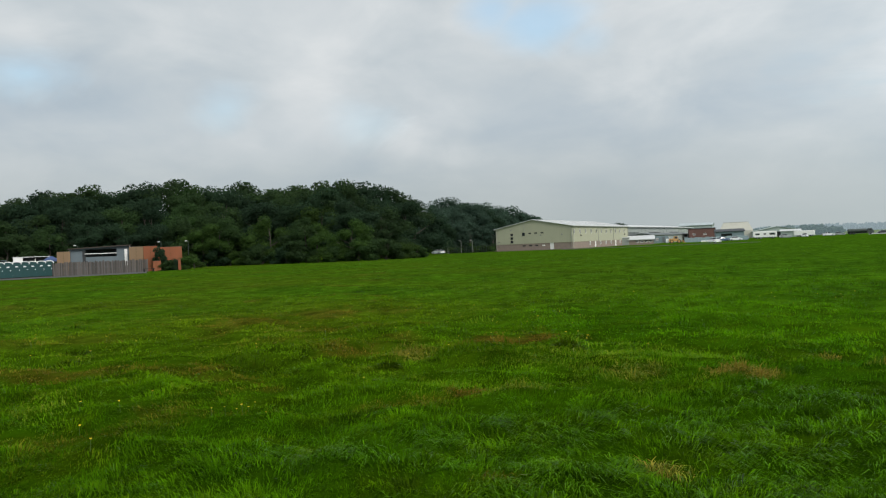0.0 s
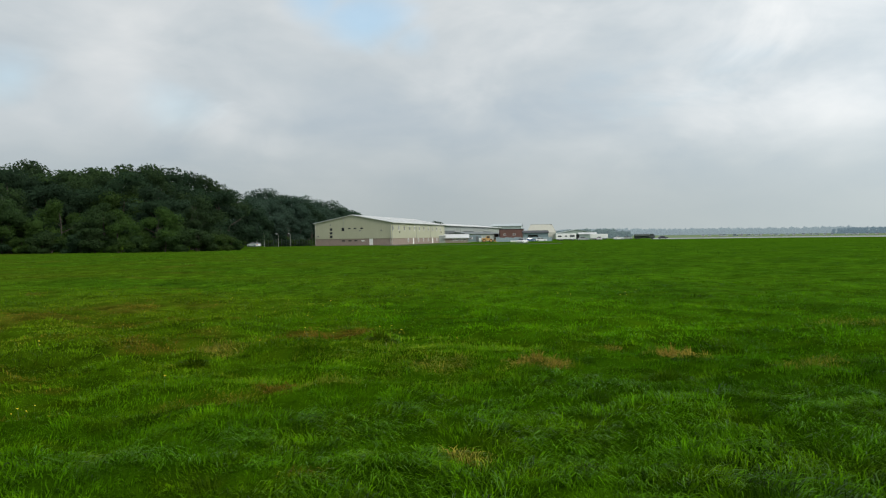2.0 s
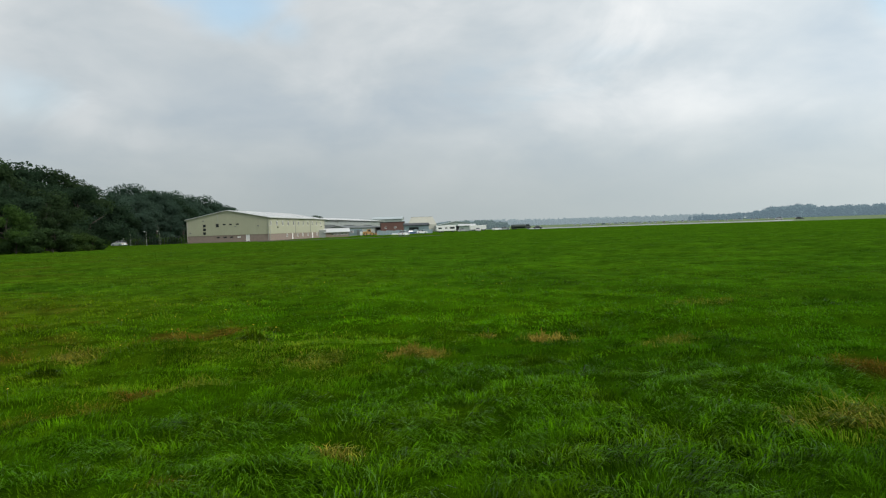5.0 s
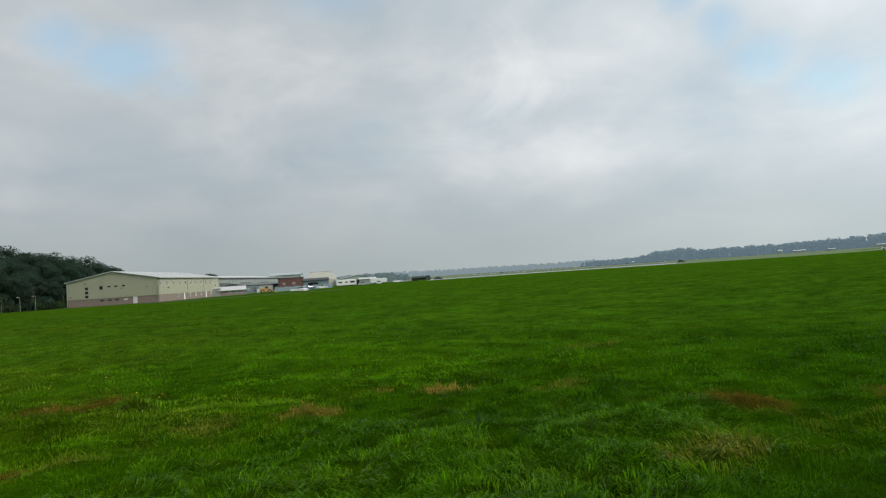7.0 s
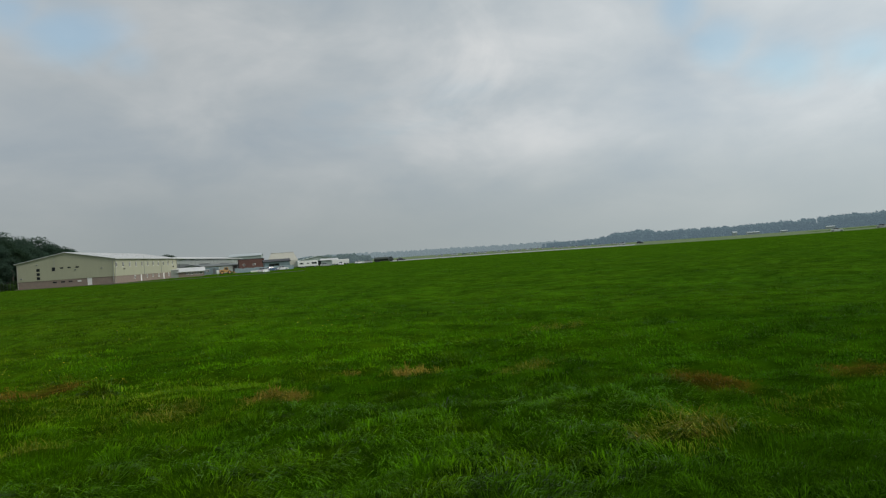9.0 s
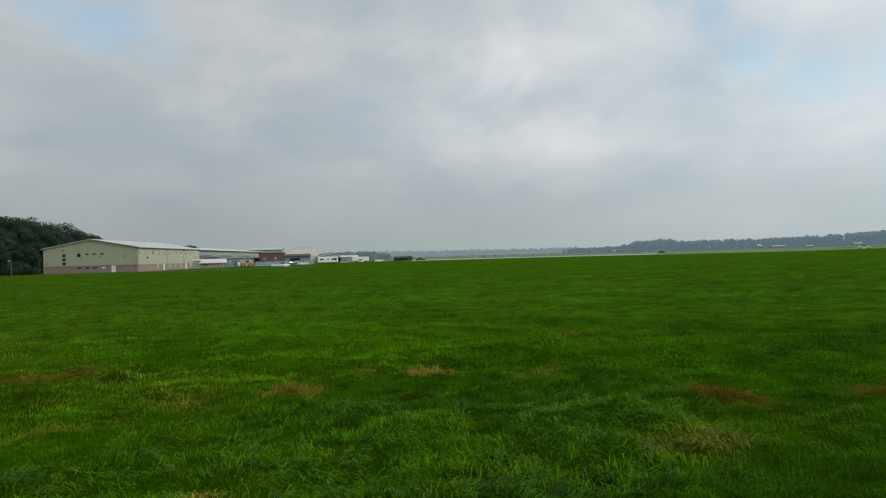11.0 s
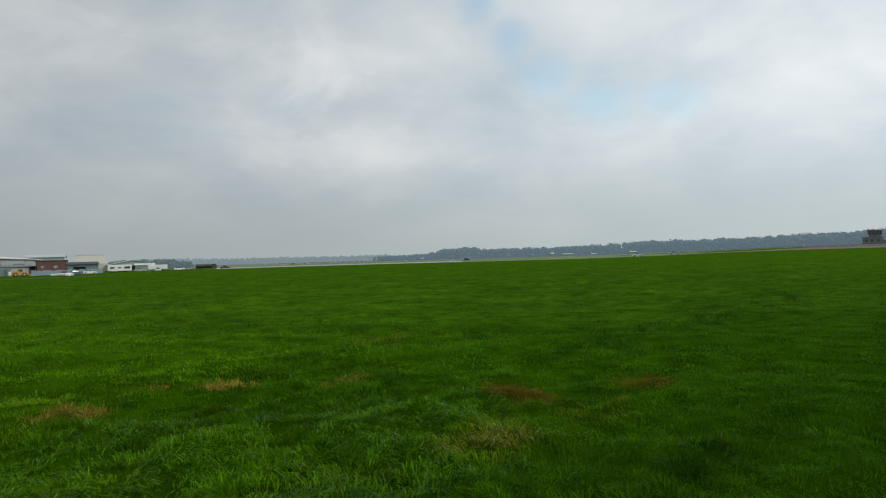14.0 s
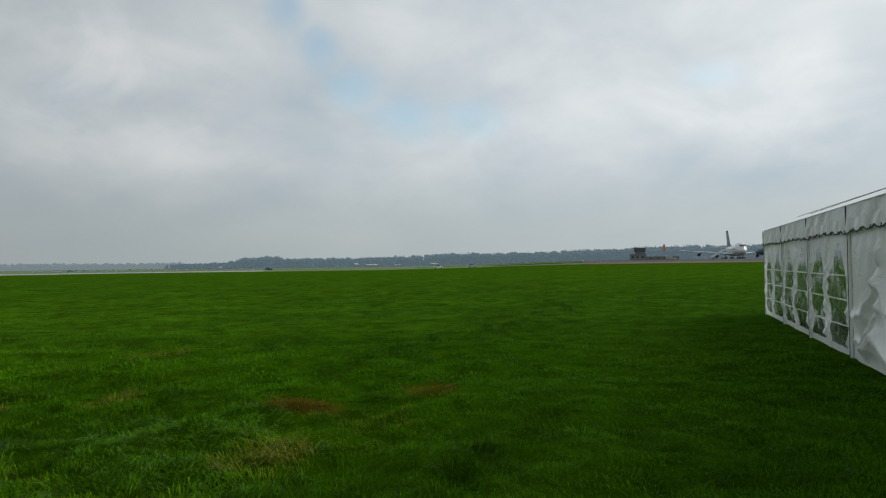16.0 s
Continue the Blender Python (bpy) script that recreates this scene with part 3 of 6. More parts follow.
def wear(x, y):
    """How dry and how rusty the grass is."""
    dry, rust = np.zeros_like(x), np.zeros_like(x)
    wob = 0.30 * lumps(x, y, 0.7, 41) + 0.22 * lumps(x, y, 0.28, 42)
    for cx, cy, sx, sy, a, b in SPOTS:
        r = np.sqrt(((x - cx) / sx) ** 2 + ((y - cy) / sy) ** 2) + wob
        k = 1 - ease(r, 0.5, 1.9)
        dry, rust = np.maximum(dry, 0.85 * a * k), np.maximum(rust, b * k)
    wide = lumps(x, y, 7.0, 43) + 0.7 * lumps(x, y, 2.6, 44)
    west = 1 - ease(x, -2.0, 10.0)
    off = ease(np.hypot(x, y), 5.0, 9.0)
    dry = np.maximum(dry, (0.10 + 0.16 * off) * ease(wide + wob, 0.2, 1.2) + 0.12 * west)
    rust = np.maximum(rust, (0.15 + 0.28 * off) * west * ease(-wide + wob, 0.2, 1.1) + 0.12 * west)
    return dry, rust


def fresh_growth(x, y):
    """Tone of the grass from place to place: brighter in fresh growth, varied by random lumps and by distance."""
    t = np.zeros_like(x)
    wob = 0.35 * lumps(x, y, 0.8, 45)
    for cx, cy, sx, sy in FRESH:
        t = np.maximum(t, 1 - ease(np.sqrt(((x - cx) / sx) ** 2 + ((y - cy) / sy) ** 2) + wob, 0.3, 1.4))
    return 0.90 + 0.28 * t + 0.10 * lumps(x, y, 1.3, 46) + 0.10 * lumps(x, y, 4.5, 47) + 0.20 * ease(np.hypot(x, y), 5.0, 9.0) - 0.24 * ease(np.hypot(x, y), 16.0, 45.0)


def flattened(x, y):
    """How much of the long grass has been pressed flat."""
    t = np.zeros_like(x)
    wob = 0.4 * lumps(x, y, 0.6, 48)
    for cx, cy, sx, sy in FLAT:
        t = np.maximum(t, 1 - ease(np.sqrt(((x - cx) / sx) ** 2 + ((y - cy) / sy) ** 2) + wob, 0.5, 1.3))
    return t


def lushness(x, y):
    """The deep green, closely cut turf in the east, on the marquee's side."""
    az = np.degrees(np.arctan2(x, y))
    front = 1 - ease(np.abs(az - 34.0), 95.0, 140.0)
    return front * (ease(az + 9 * np.sin(0.5 * x) * np.sin(0.4 * y + 1), 48.0, 90.0) * (1 - ease(np.hypot(x, y), 22.0, 85.0)) + 0.4 * ease(az, 26.0, 50.0) * (1 - ease(np.hypot(x, y), 10.0, 30.0)))


def browning(x, y):
    """The west of the field is tired and olive-brown, in wide drifts."""
    az = np.degrees(np.arctan2(x, y))
    drift = 0.5 + 0.5 * np.sin(0.35 * x + 1.3 * np.sin(0.22 * y)) * np.sin(0.31 * y + 0.8 * np.sin(0.3 * x))
    west = (1 - ease(az, -8.0, 34.0)) * ease(az, -150.0, -90.0)
    band = ease(np.hypot(x, y), 6.0, 12.0) * (1 - 0.35 * ease(np.hypot(x, y), 22.0, 90.0))
    return np.clip(west * band * (0.12 + 0.5 * drift) + 0.10 * drift, 0, 0.9)


def make_ground():
    radii = np.concatenate([[0.0, 0.02, 0.3], np.geomspace(0.6, 4600.0, 190)])
    turn = np.radians(np.arange(0, 360, 1.5))
    r, a = np.meshgrid(radii[1:], turn, indexing="ij")
    x, y = r * np.sin(a), r * np.cos(a)
    verts = np.c_[x.ravel(), y.ravel(), ground_z(x, y).ravel()]
    k = len(turn)
    i, j = np.meshgrid(np.arange(len(radii) - 2), np.arange(k), indexing="ij")
    quads = np.c_[(i * k + j).ravel(), (i * k + (j + 1) % k).ravel(), ((i + 1) * k + (j + 1) % k).ravel(), ((i + 1) * k + j).ravel()][:, ::-1]
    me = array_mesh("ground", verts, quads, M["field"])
    dry, rust = wear(verts[:, 0], verts[:, 1])
    far = np.hypot(verts[:, 0], verts[:, 1])
    # thatch with its painted gap shade fades out with distance
    for name, values in (("olive", browning(verts[:, 0], verts[:, 1])), ("dry", dry * 0.8), ("rust", rust * 0.95), ("lush", lushness(verts[:, 0], verts[:, 1])), ("thatch_shade", 1 - ease(far, 5.0, 21.0)), ("even", ease(far, 5.0, 22.0))):
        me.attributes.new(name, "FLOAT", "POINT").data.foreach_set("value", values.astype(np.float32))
    me.polygons.foreach_set("use_smooth", [True] * len(me.polygons))
    ob = new("ground", me)
    hub = bmesh.new()
    bmesh.ops.create_circle(hub, cap_ends=True, radius=0.021, segments=12)
    part("ground_middle", hub, M["field"], ob)
    return tagged(ob, "wide rough grass airfield, green with brown worn patches", "ground", kind="structure")


def band(name, outer, inner, az0, az1, material, label, lift=0.03):
    """A paved strip laid on the ground between two distances over a range of bearings; its edges follow functions of the bearing."""
    steps = 80
    verts, quads = [], []
    for i in range(steps + 1):
        az = az0 + (az1 - az0) * i / steps
        for d in np.linspace(inner(az), outer(az), 9):
            p = stand(az, d)
            verts.append((p.x, p.y, p.z + lift))
    for i in range(steps):
        for j in range(8):
            quads.append((i * 9 + j, i * 9 + j + 1, (i + 1) * 9 + j + 1, (i + 1) * 9 + j))
    ob = new(name, array_mesh(name, np.array(verts), np.array(quads), material))
    return tagged(ob, label, "pavement", kind="structure")


make_ground()
band("taxiway", lambda a: 188, lambda a: 180, 12, 27, M["asphalt"], "grey asphalt taxiway in front of the hangars")
band("runway", lambda a: 400, lambda a: 330 - 14 * min(1.0, abs(a - 44) / 9), 34, 54, M["concrete"], "pale concrete runway strip across the far field")
# far mown grass carries painted haze in its pale colour
band("far_field", lambda a: 1500, lambda a: 402, 26, 54, M["haze_grass"], "mown grass beyond the runway, paled for haze", 0.02)
band("far_field", lambda a: 900, lambda a: 300, 54, 80, M["haze_grass"], "mown grass beyond the open field, paled for haze", 0.02)
band("apron", lambda a: 620, lambda a: 330, 80, 112, M["asphalt"], "grey tarmac aircraft apron beyond the grass", 0.15)
band("bank", lambda a: 300 + 30 * min(1.0, (a - 72) / 8), lambda a: 296, 72, 112, M["earth"], "strip of bare brown earth beside the apron", 0.12)
band("hardstanding", lambda a: 150, lambda a: 93, -60, -21.0, M["asphalt"], "grey gravel yard beside the timber fence")


# ---- grass ----
# single tufts that stand out: x, y, radius, tone, blades, height
TUFTS = [
    (-0.53, 9.1, 0.13, 0.42, 420, 0.14), (-6.1, 12.3, 0.22, 0.29, 500, 0.14), (-5.7, 11.1, 0.22, 0.29, 500, 0.14), (1.36, 6.1, 0.17, 0.51, 700, 0.14), (2.28, 5.9, 0.15, 0.51, 600, 0.13),
    (1.93, 9.6, 0.18, 0.63, 700, 0.19), (4.35, 6.35, 0.22, 0.68, 900, 0.17), (4.75, 6.0, 0.21, 0.68, 800, 0.16), (3.1, 5.75, 0.17, 0.61, 600, 0.14), (10.9, 7.5, 0.26, 0.61, 500, 0.14),
    (11.6, 8.1, 0.22, 0.61, 400, 0.14), (5.75, 5.0, 0.22, 0.73, 700, 0.16), (2.15, 5.1, 0.17, 0.61, 700, 0.16), (0.75, 4.05, 0.19, 0.61, 800, 0.14), (3.9, 4.6, 0.19, 0.73, 700, 0.14),
    (5.3, 4.25, 0.22, 0.73, 700, 0.16), (6.1, 5.5, 0.19, 0.61, 500, 0.13), (7.6, 8.6, 0.26, 0.68, 500, 0.14), (2.75, 9.4, 0.22, 0.68, 600, 0.14), (5.0, 9.0, 0.22, 0.73, 600, 0.14),
    (3.9, 7.7, 0.22, 0.73, 600, 0.13), (-3.2, 5.4, 0.22, 0.73, 600, 0.1),
]
FIELD_SPAN = (-44.0, 112.0)


def allowed(x, y):
    """Open field only: not under the marquee's floor, in the gravel yard or right below the eye."""
    inside = (x > 5.9) & (x < 22.2) & (y < -2.62 + 0.0625 * (x - 6.03)) & (y > -11.5)
    yard = (np.hypot(x, y) > 92.0) & (np.degrees(np.arctan2(x, y)) < -21.4)
    return (np.hypot(x, y) > 0.3) & ~inside & ~yard


def scatter(rng, n, r0, r1, span):
    """Places between two distances, thinning outwards as one over the distance."""
    r, a = rng.uniform(r0, r1, n), np.radians(rng.uniform(span[0], span[1], n))
    return r * np.sin(a), r * np.cos(a)


def blade_mesh(name, label, x, y, h, w, way, lean, tone, shine, rng, bent=True):
    """One mesh of bent blades: a foot, a broad middle and a tip each."""
    k = allowed(x, y)
    x, y, h, w, way, lean, tone, shine = (v[k] for v in (x, y, h, w, way, lean, tone, shine))
    n = len(x)
    dry, rust = wear(x, y)
    d = np.hypot(x, y)
    fade = 1 - 0.5 * ease(d, 18.0, 45.0)
    dry, rust = dry * fade, rust * fade
    h = h * (1 - 0.55 * np.clip(1.2 * rust - 0.1, 0, 1)) * (1 + 0.25 * dry)
    rut = np.exp(-((x - 39.3) / 0.6) ** 2) * ease(y, -1.0, 1.0) * (1 - ease(y, 12.0, 16.0))
    tone = tone - 0.45 * rut
    lx, ly = np.cos(way), np.sin(way)
    turn = way + math.pi / 2 + rng.normal(0, 0.55, n)
    sx, sy = np.cos(turn) * w / 2, np.sin(turn) * w / 2
    z = ground_z(x, y) - 0.01
    m_out, m_up = 0.55 * h * np.sin(lean * 0.72), 0.55 * h * np.cos(lean * 0.72)
    t_out, t_up = h * np.sin(lean), np.maximum(h * np.cos(lean * 1.12), 0.012)
    foot = np.c_[x, y, z]
    left = np.c_[x + lx * m_out + sx, y + ly * m_out + sy, z + m_up]
    right = np.c_[x + lx * m_out - sx, y + ly * m_out - sy, z + m_up]
    tip = np.c_[x + lx * t_out, y + ly * t_out, z + t_up]
    if bent:
        verts, per = np.stack([foot, left, right, tip], axis=1), 4
        base = np.arange(n)[:, None] * 4
        tris = np.concatenate([base + [0, 1, 2], base + [2, 1, 3]])
    else:
        side = np.c_[sx, sy, np.zeros(n)]
        verts, per = np.stack([foot - side, foot + side, tip], axis=1), 3
        tris = np.arange(n)[:, None] * 3 + [0, 1, 2]
    me = array_mesh(name, verts.reshape(-1, 3), tris, M["blade"])
    for key, values in (("dry", dry), ("rust", rust), ("lush", lushness(x, y)), ("tone", np.clip(tone, 0.2, 1.7)), ("shine", shine), ("olive", browning(x, y)), ("even", ease(d, 12.0, 48.0))):
        me.attributes.new(key, "FLOAT", "POINT").data.foreach_set("value", np.repeat(values, per).astype(np.float32))
    return tagged(new(name, me), label, "grass", kind="stuff")


def make_turf(count, r0, r1, width, height, seed, bent=True, span=FIELD_SPAN):
    """Short turf that leans with the wind in drifts."""
    rng = np.random.default_rng(seed)
    x, y = scatter(rng, count, r0, r1, span)
    mown = ease(x - 0.35 * y, 4.5, 10.0)
    h = height * rng.uniform(0.5, 1.4, count) * (1 + 0.35 * np.clip(lumps(x, y, 0.9, 1), -1, 1)) * (1 - 0.3 * mown)
    way = 3.0 * lumps(x, y, 2.2, 3) + rng.normal(0, 0.9, count)
    lean = np.clip(0.75 + 0.30 * lumps(x, y, 1.1, 4) + rng.normal(0, 0.28, count), 0.1, 1.4)
    # turf below flattened grass is toned down, painting shade into the gaps
    tone = fresh_growth(x, y) + (0.20 * lumps(x, y, 0.45, 9) + 0.17 * lumps(x, y, 1.0, 10) * ease(np.hypot(x, y), 5.0, 9.0)) * (1 - 0.4 * mown) - 0.30 * flattened(x, y) + rng.normal(0, 0.10, count)
    return blade_mesh("turf", "short rough green turf with brown worn patches", x, y, h, width * rng.uniform(0.6, 1.4, count), way, lean, tone, (rng.random(count) < 0.02) * 0.6, rng, bent)


def fountains(cx, cy, reach, per, tall, tone, width, rng):
    """Blades that rise close together in tussocks and fall outwards over their rims."""
    idx = np.repeat(np.arange(len(cx)), per)
    n = len(idx)
    q, a = np.sqrt(rng.random(n)), rng.uniform(0, 2 * np.pi, n)
    fall = rng.uniform(0, 2 * np.pi, len(cx))
    x, y = cx[idx] + reach[idx] * q * np.cos(a), cy[idx] + reach[idx] * q * np.sin(a)
    vx, vy = q * np.cos(a) + 0.45 * np.cos(fall[idx]) + rng.normal(0, 0.3, n), q * np.sin(a) + 0.45 * np.sin(fall[idx]) + rng.normal(0, 0.3, n)
    lean = np.clip(0.45 + 0.75 * q + rng.normal(0, 0.25, n), 0.05, 1.45)
    h = tall[idx] * (1.1 - 0.45 * q) * rng.uniform(0.6, 1.3, n)
    shine = (rng.random(n) < 0.06) * ease(lean, 0.7, 1.2)
    return x, y, h, width * rng.uniform(0.6, 1.4, n), np.arctan2(vy, vx), lean, tone[idx] + rng.normal(0, 0.10, n), shine


def make_tussocks(count, r0, r1, per, width, height, reach, seed, bent=True):
    """Tussocks of longer grass, each with a tone of its own."""
    rng = np.random.default_rng(seed)
    cx, cy = scatter(rng, count, r0, r1, FIELD_SPAN)
    dry, rust = wear(cx, cy)
    keep = lumps(cx, cy, 1.6, 11) + 0.6 * lumps(cx, cy, 5.0, 12) + rng.normal(0, 0.5, count) > -0.35 + 2.5 * np.maximum(dry, rust) + 1.4 * flattened(cx, cy)
    cx, cy = cx[keep], cy[keep]
    n = len(cx)
    mown = ease(cx - 0.35 * cy, 4.5, 10.0)
    size = rng.gamma(4.0, 0.25, n)
    tall = height * np.clip(size, 0.5, 1.6) * (1 - 0.45 * mown)
    tone = fresh_growth(cx, cy) + rng.normal(0.0, 0.27, n) * (1 - 0.45 * mown) - 0.34 * (rng.random(n) < 0.16)
    spread = reach * np.clip(size, 0.5, 1.8)
    many = np.maximum(6, (per * np.clip(size, 0.5, 1.8) ** 1.3)).astype(int)
    return blade_mesh("tussocks", "tussocks of long green meadow grass", *fountains(cx, cy, spread, many, tall, tone, width, rng), rng, bent)


def make_tufts():
    """Dark broad-leaved tufts."""
    rng = np.random.default_rng(61)
    line = random.Random(9)
    rows = list(TUFTS)
    for k in range(34):
        # a broken line of rough growth across the field
        u = k / 33 + line.uniform(-0.02, 0.02)
        rows.append((9.4 + 16.0 * u + line.gauss(0, 0.3), 5.0 - 0.6 * u + line.gauss(0, 0.45), line.uniform(0.15, 0.35), line.uniform(0.55, 0.85), int(260 * (1.1 - 0.6 * u)), line.uniform(0.12, 0.2)))
    cx, cy, reach, tone, many, tall = (np.array(v) for v in zip(*rows))
    return blade_mesh("tufts", "dark green tufts of broad-bladed grass", *fountains(cx, cy, reach, (many * 0.6).astype(int), tall, tone, 0.009, rng), rng)


def make_straw():
    """Dead straw-coloured and rusty tufts standing in the worn spots."""
    rng = np.random.default_rng(63)
    rows = []
    for x, y, sx, sy, dry, rust in SPOTS:
        if max(dry, rust) < 0.5 or not 6.0 < math.hypot(x, y) < 15.0:
            continue
        for _ in range(int(5 + 26 * sx * sy)):
            rows.append((x + rng.normal(0, 0.5) * sx, y + rng.normal(0, 0.5) * sy, rng.uniform(0.05, 0.11), rng.uniform(0.75, 1.25), 46, 0.135 if dry > rust else 0.10))
    for _ in range(20):
        # the tall bleached stalks of one big tussock
        rows.append((4.9 + rng.normal(0, 0.30), 3.15 + rng.normal(0, 0.24), 0.05, rng.uniform(0.9, 1.4), 9, rng.uniform(0.13, 0.32)))
    cx, cy, reach, tone, many, tall = (np.array(v) for v in zip(*rows))
    return blade_mesh("straw", "bleached straw-coloured dead grass in worn patches", *fountains(cx, cy, reach, many.astype(int), tall, tone, 0.0055, rng), rng)


def make_flat_grass(count, per, seed):
    """Locks of long grass pressed flat, their upper faces catching the sky."""
    rng = np.random.default_rng(seed)
    cx, cy = scatter(rng, count, 2.3, 7.6, FIELD_SPAN)
    keep = flattened(cx, cy) > rng.uniform(0.15, 0.9, count)
    cx, cy = cx[keep], cy[keep]
    n = len(cx)
    lie = 2.6 * lumps(cx, cy, 1.7, 15) + rng.normal(0, 0.5, n)
    glossy = rng.random(n) < 0.22
    tone = fresh_growth(cx, cy) + rng.normal(0.0, 0.22, n)
    idx = np.repeat(np.arange(n), per)
    m = len(idx)
    off = rng.normal(0, 0.055, (m, 2))
    x, y = cx[idx] + off[:, 0], cy[idx] + off[:, 1]
    h = rng.uniform(0.10, 0.21, m)
    lean = np.clip(rng.normal(1.22, 0.14, m), 0.8, 1.42)
    shine = (0.15 + 1.1 * glossy[idx]) * (rng.random(m) < 0.34)
    return blade_mesh("flat_grass", "long glossy grass lying pressed flat", x, y, h, 0.0072 * rng.uniform(0.6, 1.4, m), lie[idx] + rng.normal(0, 0.36, m), lean, 1.06 * tone[idx] + rng.normal(0, 0.34, m), shine, rng)


make_turf(12000, 0.5, 2.4, 0.012, 0.08, 2, False, (-180.0, 180.0))
make_turf(26000, 2.2, 16.0, 0.035, 0.09, 7, False, (112.0, 316.0))
make_turf(210000, 2.2, 9.5, 0.0066, 0.065, 3)
make_turf(190000, 9.0, 24.0, 0.0115, 0.065, 4)
make_turf(120000, 23.0, 62.0, 0.036, 0.055, 5, False)
make_turf(80000, 60.0, 190.0, 0.12, 0.07, 6, False)
make_tussocks(2000, 2.2, 9.5, 92, 0.0054, 0.088, 0.115, 51)
make_tussocks(2500, 9.0, 26.0, 44, 0.012, 0.115, 0.20, 52)
make_tussocks(2400, 25.0, 70.0, 22, 0.034, 0.10, 0.40, 53, False)
make_tufts()
make_straw()
make_flat_grass(4600, 30, 54)


# ---- trees ----
def unit_ball(level):
    bm = bmesh.new()
    bmesh.ops.create_icosphere(bm, subdivisions=level, radius=1.0)
    v = np.array([tuple(p.co) for p in bm.verts])
    f = np.array([[p.index for p in q.verts] for q in bm.faces])
    bm.free()
    return v, f


BALL, COARSE_BALL = unit_ball(2), unit_ball(1)


def leaf_cloud(centres, sizes, per, leaf_size, rng, shell=0.58, core_size=0.52, jitter=0.06, ball=BALL):
    """Many small bent leaf clumps round lobe centres, thicker towards each lobe's outside."""
    k = np.repeat(np.arange(len(centres)), per)
    n = len(k)
    d = rng.standard_normal((n, 3))
    d /= np.linalg.norm(d, axis=1)[:, None]
    rad = shell + (1 - shell) * rng.random(n) ** 0.75
    rad *= 1 + jitter * rng.standard_normal(n)
    c = centres[k] + d * rad[:, None] * sizes[k]
    up = 1.1 * d + 0.65 * rng.standard_normal((n, 3)) + [0, 0, 0.25]
    up /= np.linalg.norm(up, axis=1)[:, None]
    s = np.cross(up, rng.standard_normal((n, 3)))
    s /= np.linalg.norm(s, axis=1)[:, None]
    t = np.cross(up, s)
    size = leaf_size * rng.uniform(0.55, 1.35, n)[:, None]
    fold = up * size * 0.25
    core, skin = ball
    nc = len(centres)
    inner = np.broadcast_to(np.asarray(core_size, float), (nc,))[:, None, None]
    cv = (centres[:, None, :] + core[None] * sizes[:, None, :] * inner * rng.uniform(0.75, 1.25, (nc, len(core), 1))).reshape(-1, 3)
    cf = (skin[None] + (np.arange(nc) * len(core))[:, None, None]).reshape(-1, 3)
    tri = np.stack([c - s * size - fold, c + s * size - fold, c + t * size * 1.3 + fold], axis=1)
    return np.concatenate([cv, tri.reshape(-1, 3)]), np.concatenate([cf, np.arange(n * 3).reshape(n, 3) + len(cv)])


def make_tree(name, seed, height, width, material, label, bark="bark", low=0.12, lobes=30, per=110, leaf_size=0.34, category="tree", boughs=7):
    """A broadleaf tree: tapered trunk with forking limbs, and a crown of several boughs, each a heap of lobes of leaf clumps."""
    rng = np.random.default_rng(seed)
    top = thing(name, Matrix(), label, category)
    cs, ss, heads = [], [], []
    for i in range(boughs):
        f = (i + 0.5) / boughs
        h = low + (0.80 - low) * f
        reach = width * 0.34 * math.sin(math.pi * min(1.0, 0.22 + 0.72 * f)) ** 0.7
        a = 2.4 * i + rng.uniform(-0.5, 0.5)
        big = width * rng.uniform(0.22, 0.30)
        centre = Vector((reach * math.cos(a), reach * math.sin(a), h * height)) if i < boughs - 1 else Vector((rng.normal() * 0.3, rng.normal() * 0.3, height * 0.84 - big * 0.4))
        heads.append(centre)
        for k in range(lobes // boughs):
            d = rng.standard_normal(3)
            d[2] = abs(d[2]) * 0.9 - 0.25
            d /= np.linalg.norm(d)
            size = big * rng.uniform(0.55, 0.80)
            p = np.array(centre) + d * big * rng.uniform(0.5, 0.85) * np.array((1.0, 1.0, 0.85))
            cs.append((p[0], p[1], min(max(p[2], size * 0.4), height - size * 0.62)))
            ss.append((size, size, size * rng.uniform(0.68, 0.9)))
    cs, ss = np.array(cs), np.array(ss)
    bm = bmesh.new()
    r = height * 0.022
    points = [Vector((rng.normal() * 0.12 * i, rng.normal() * 0.12 * i, height * q)) for i, q in enumerate((0.0, 0.25, 0.5, 0.75))]
    points[0].z = -0.3
    for i in range(3):
        tube(bm, points[i], points[i + 1], r * (1 - 0.28 * i), r * (0.72 - 0.28 * i), 7)
    for c in heads:
        f = max(0.12, min(0.7, c.z / height - 0.15))
        tube(bm, (0, 0, height * f), c, r * 0.38, r * 0.10, 5)
    part("trunk", bm, M[bark], top)
    v, q = leaf_cloud(cs, ss, per, leaf_size, rng, 0.55, np.where(np.arange(len(cs)) < len(cs) * 0.7, 0.56, 0.42), 0.04, COARSE_BALL)
    crown = new("crown", array_mesh("crown", v, q, M[material]))
    crown.parent = top
    return top


SKYLINE = [(-62, 4.6), (-36, 4.7), (-30.2, 4.45), (-28.5, 4.77), (-26.7, 5.46), (-25.1, 5.47), (-24.2, 5.09), (-23, 4.96), (-21.9, 5.46), (-17.8, 5.57), (-14.9, 5.75),
           (-11.4, 5.47), (-9.2, 5.42), (-6, 5.71), (-5.1, 5.80), (-2.3, 4.99), (-1.4, 4.40), (1.4, 3.82), (4.65, 3.63), (6.5, 3.08), (9.7, 2.37), (10.6, 1.95)]
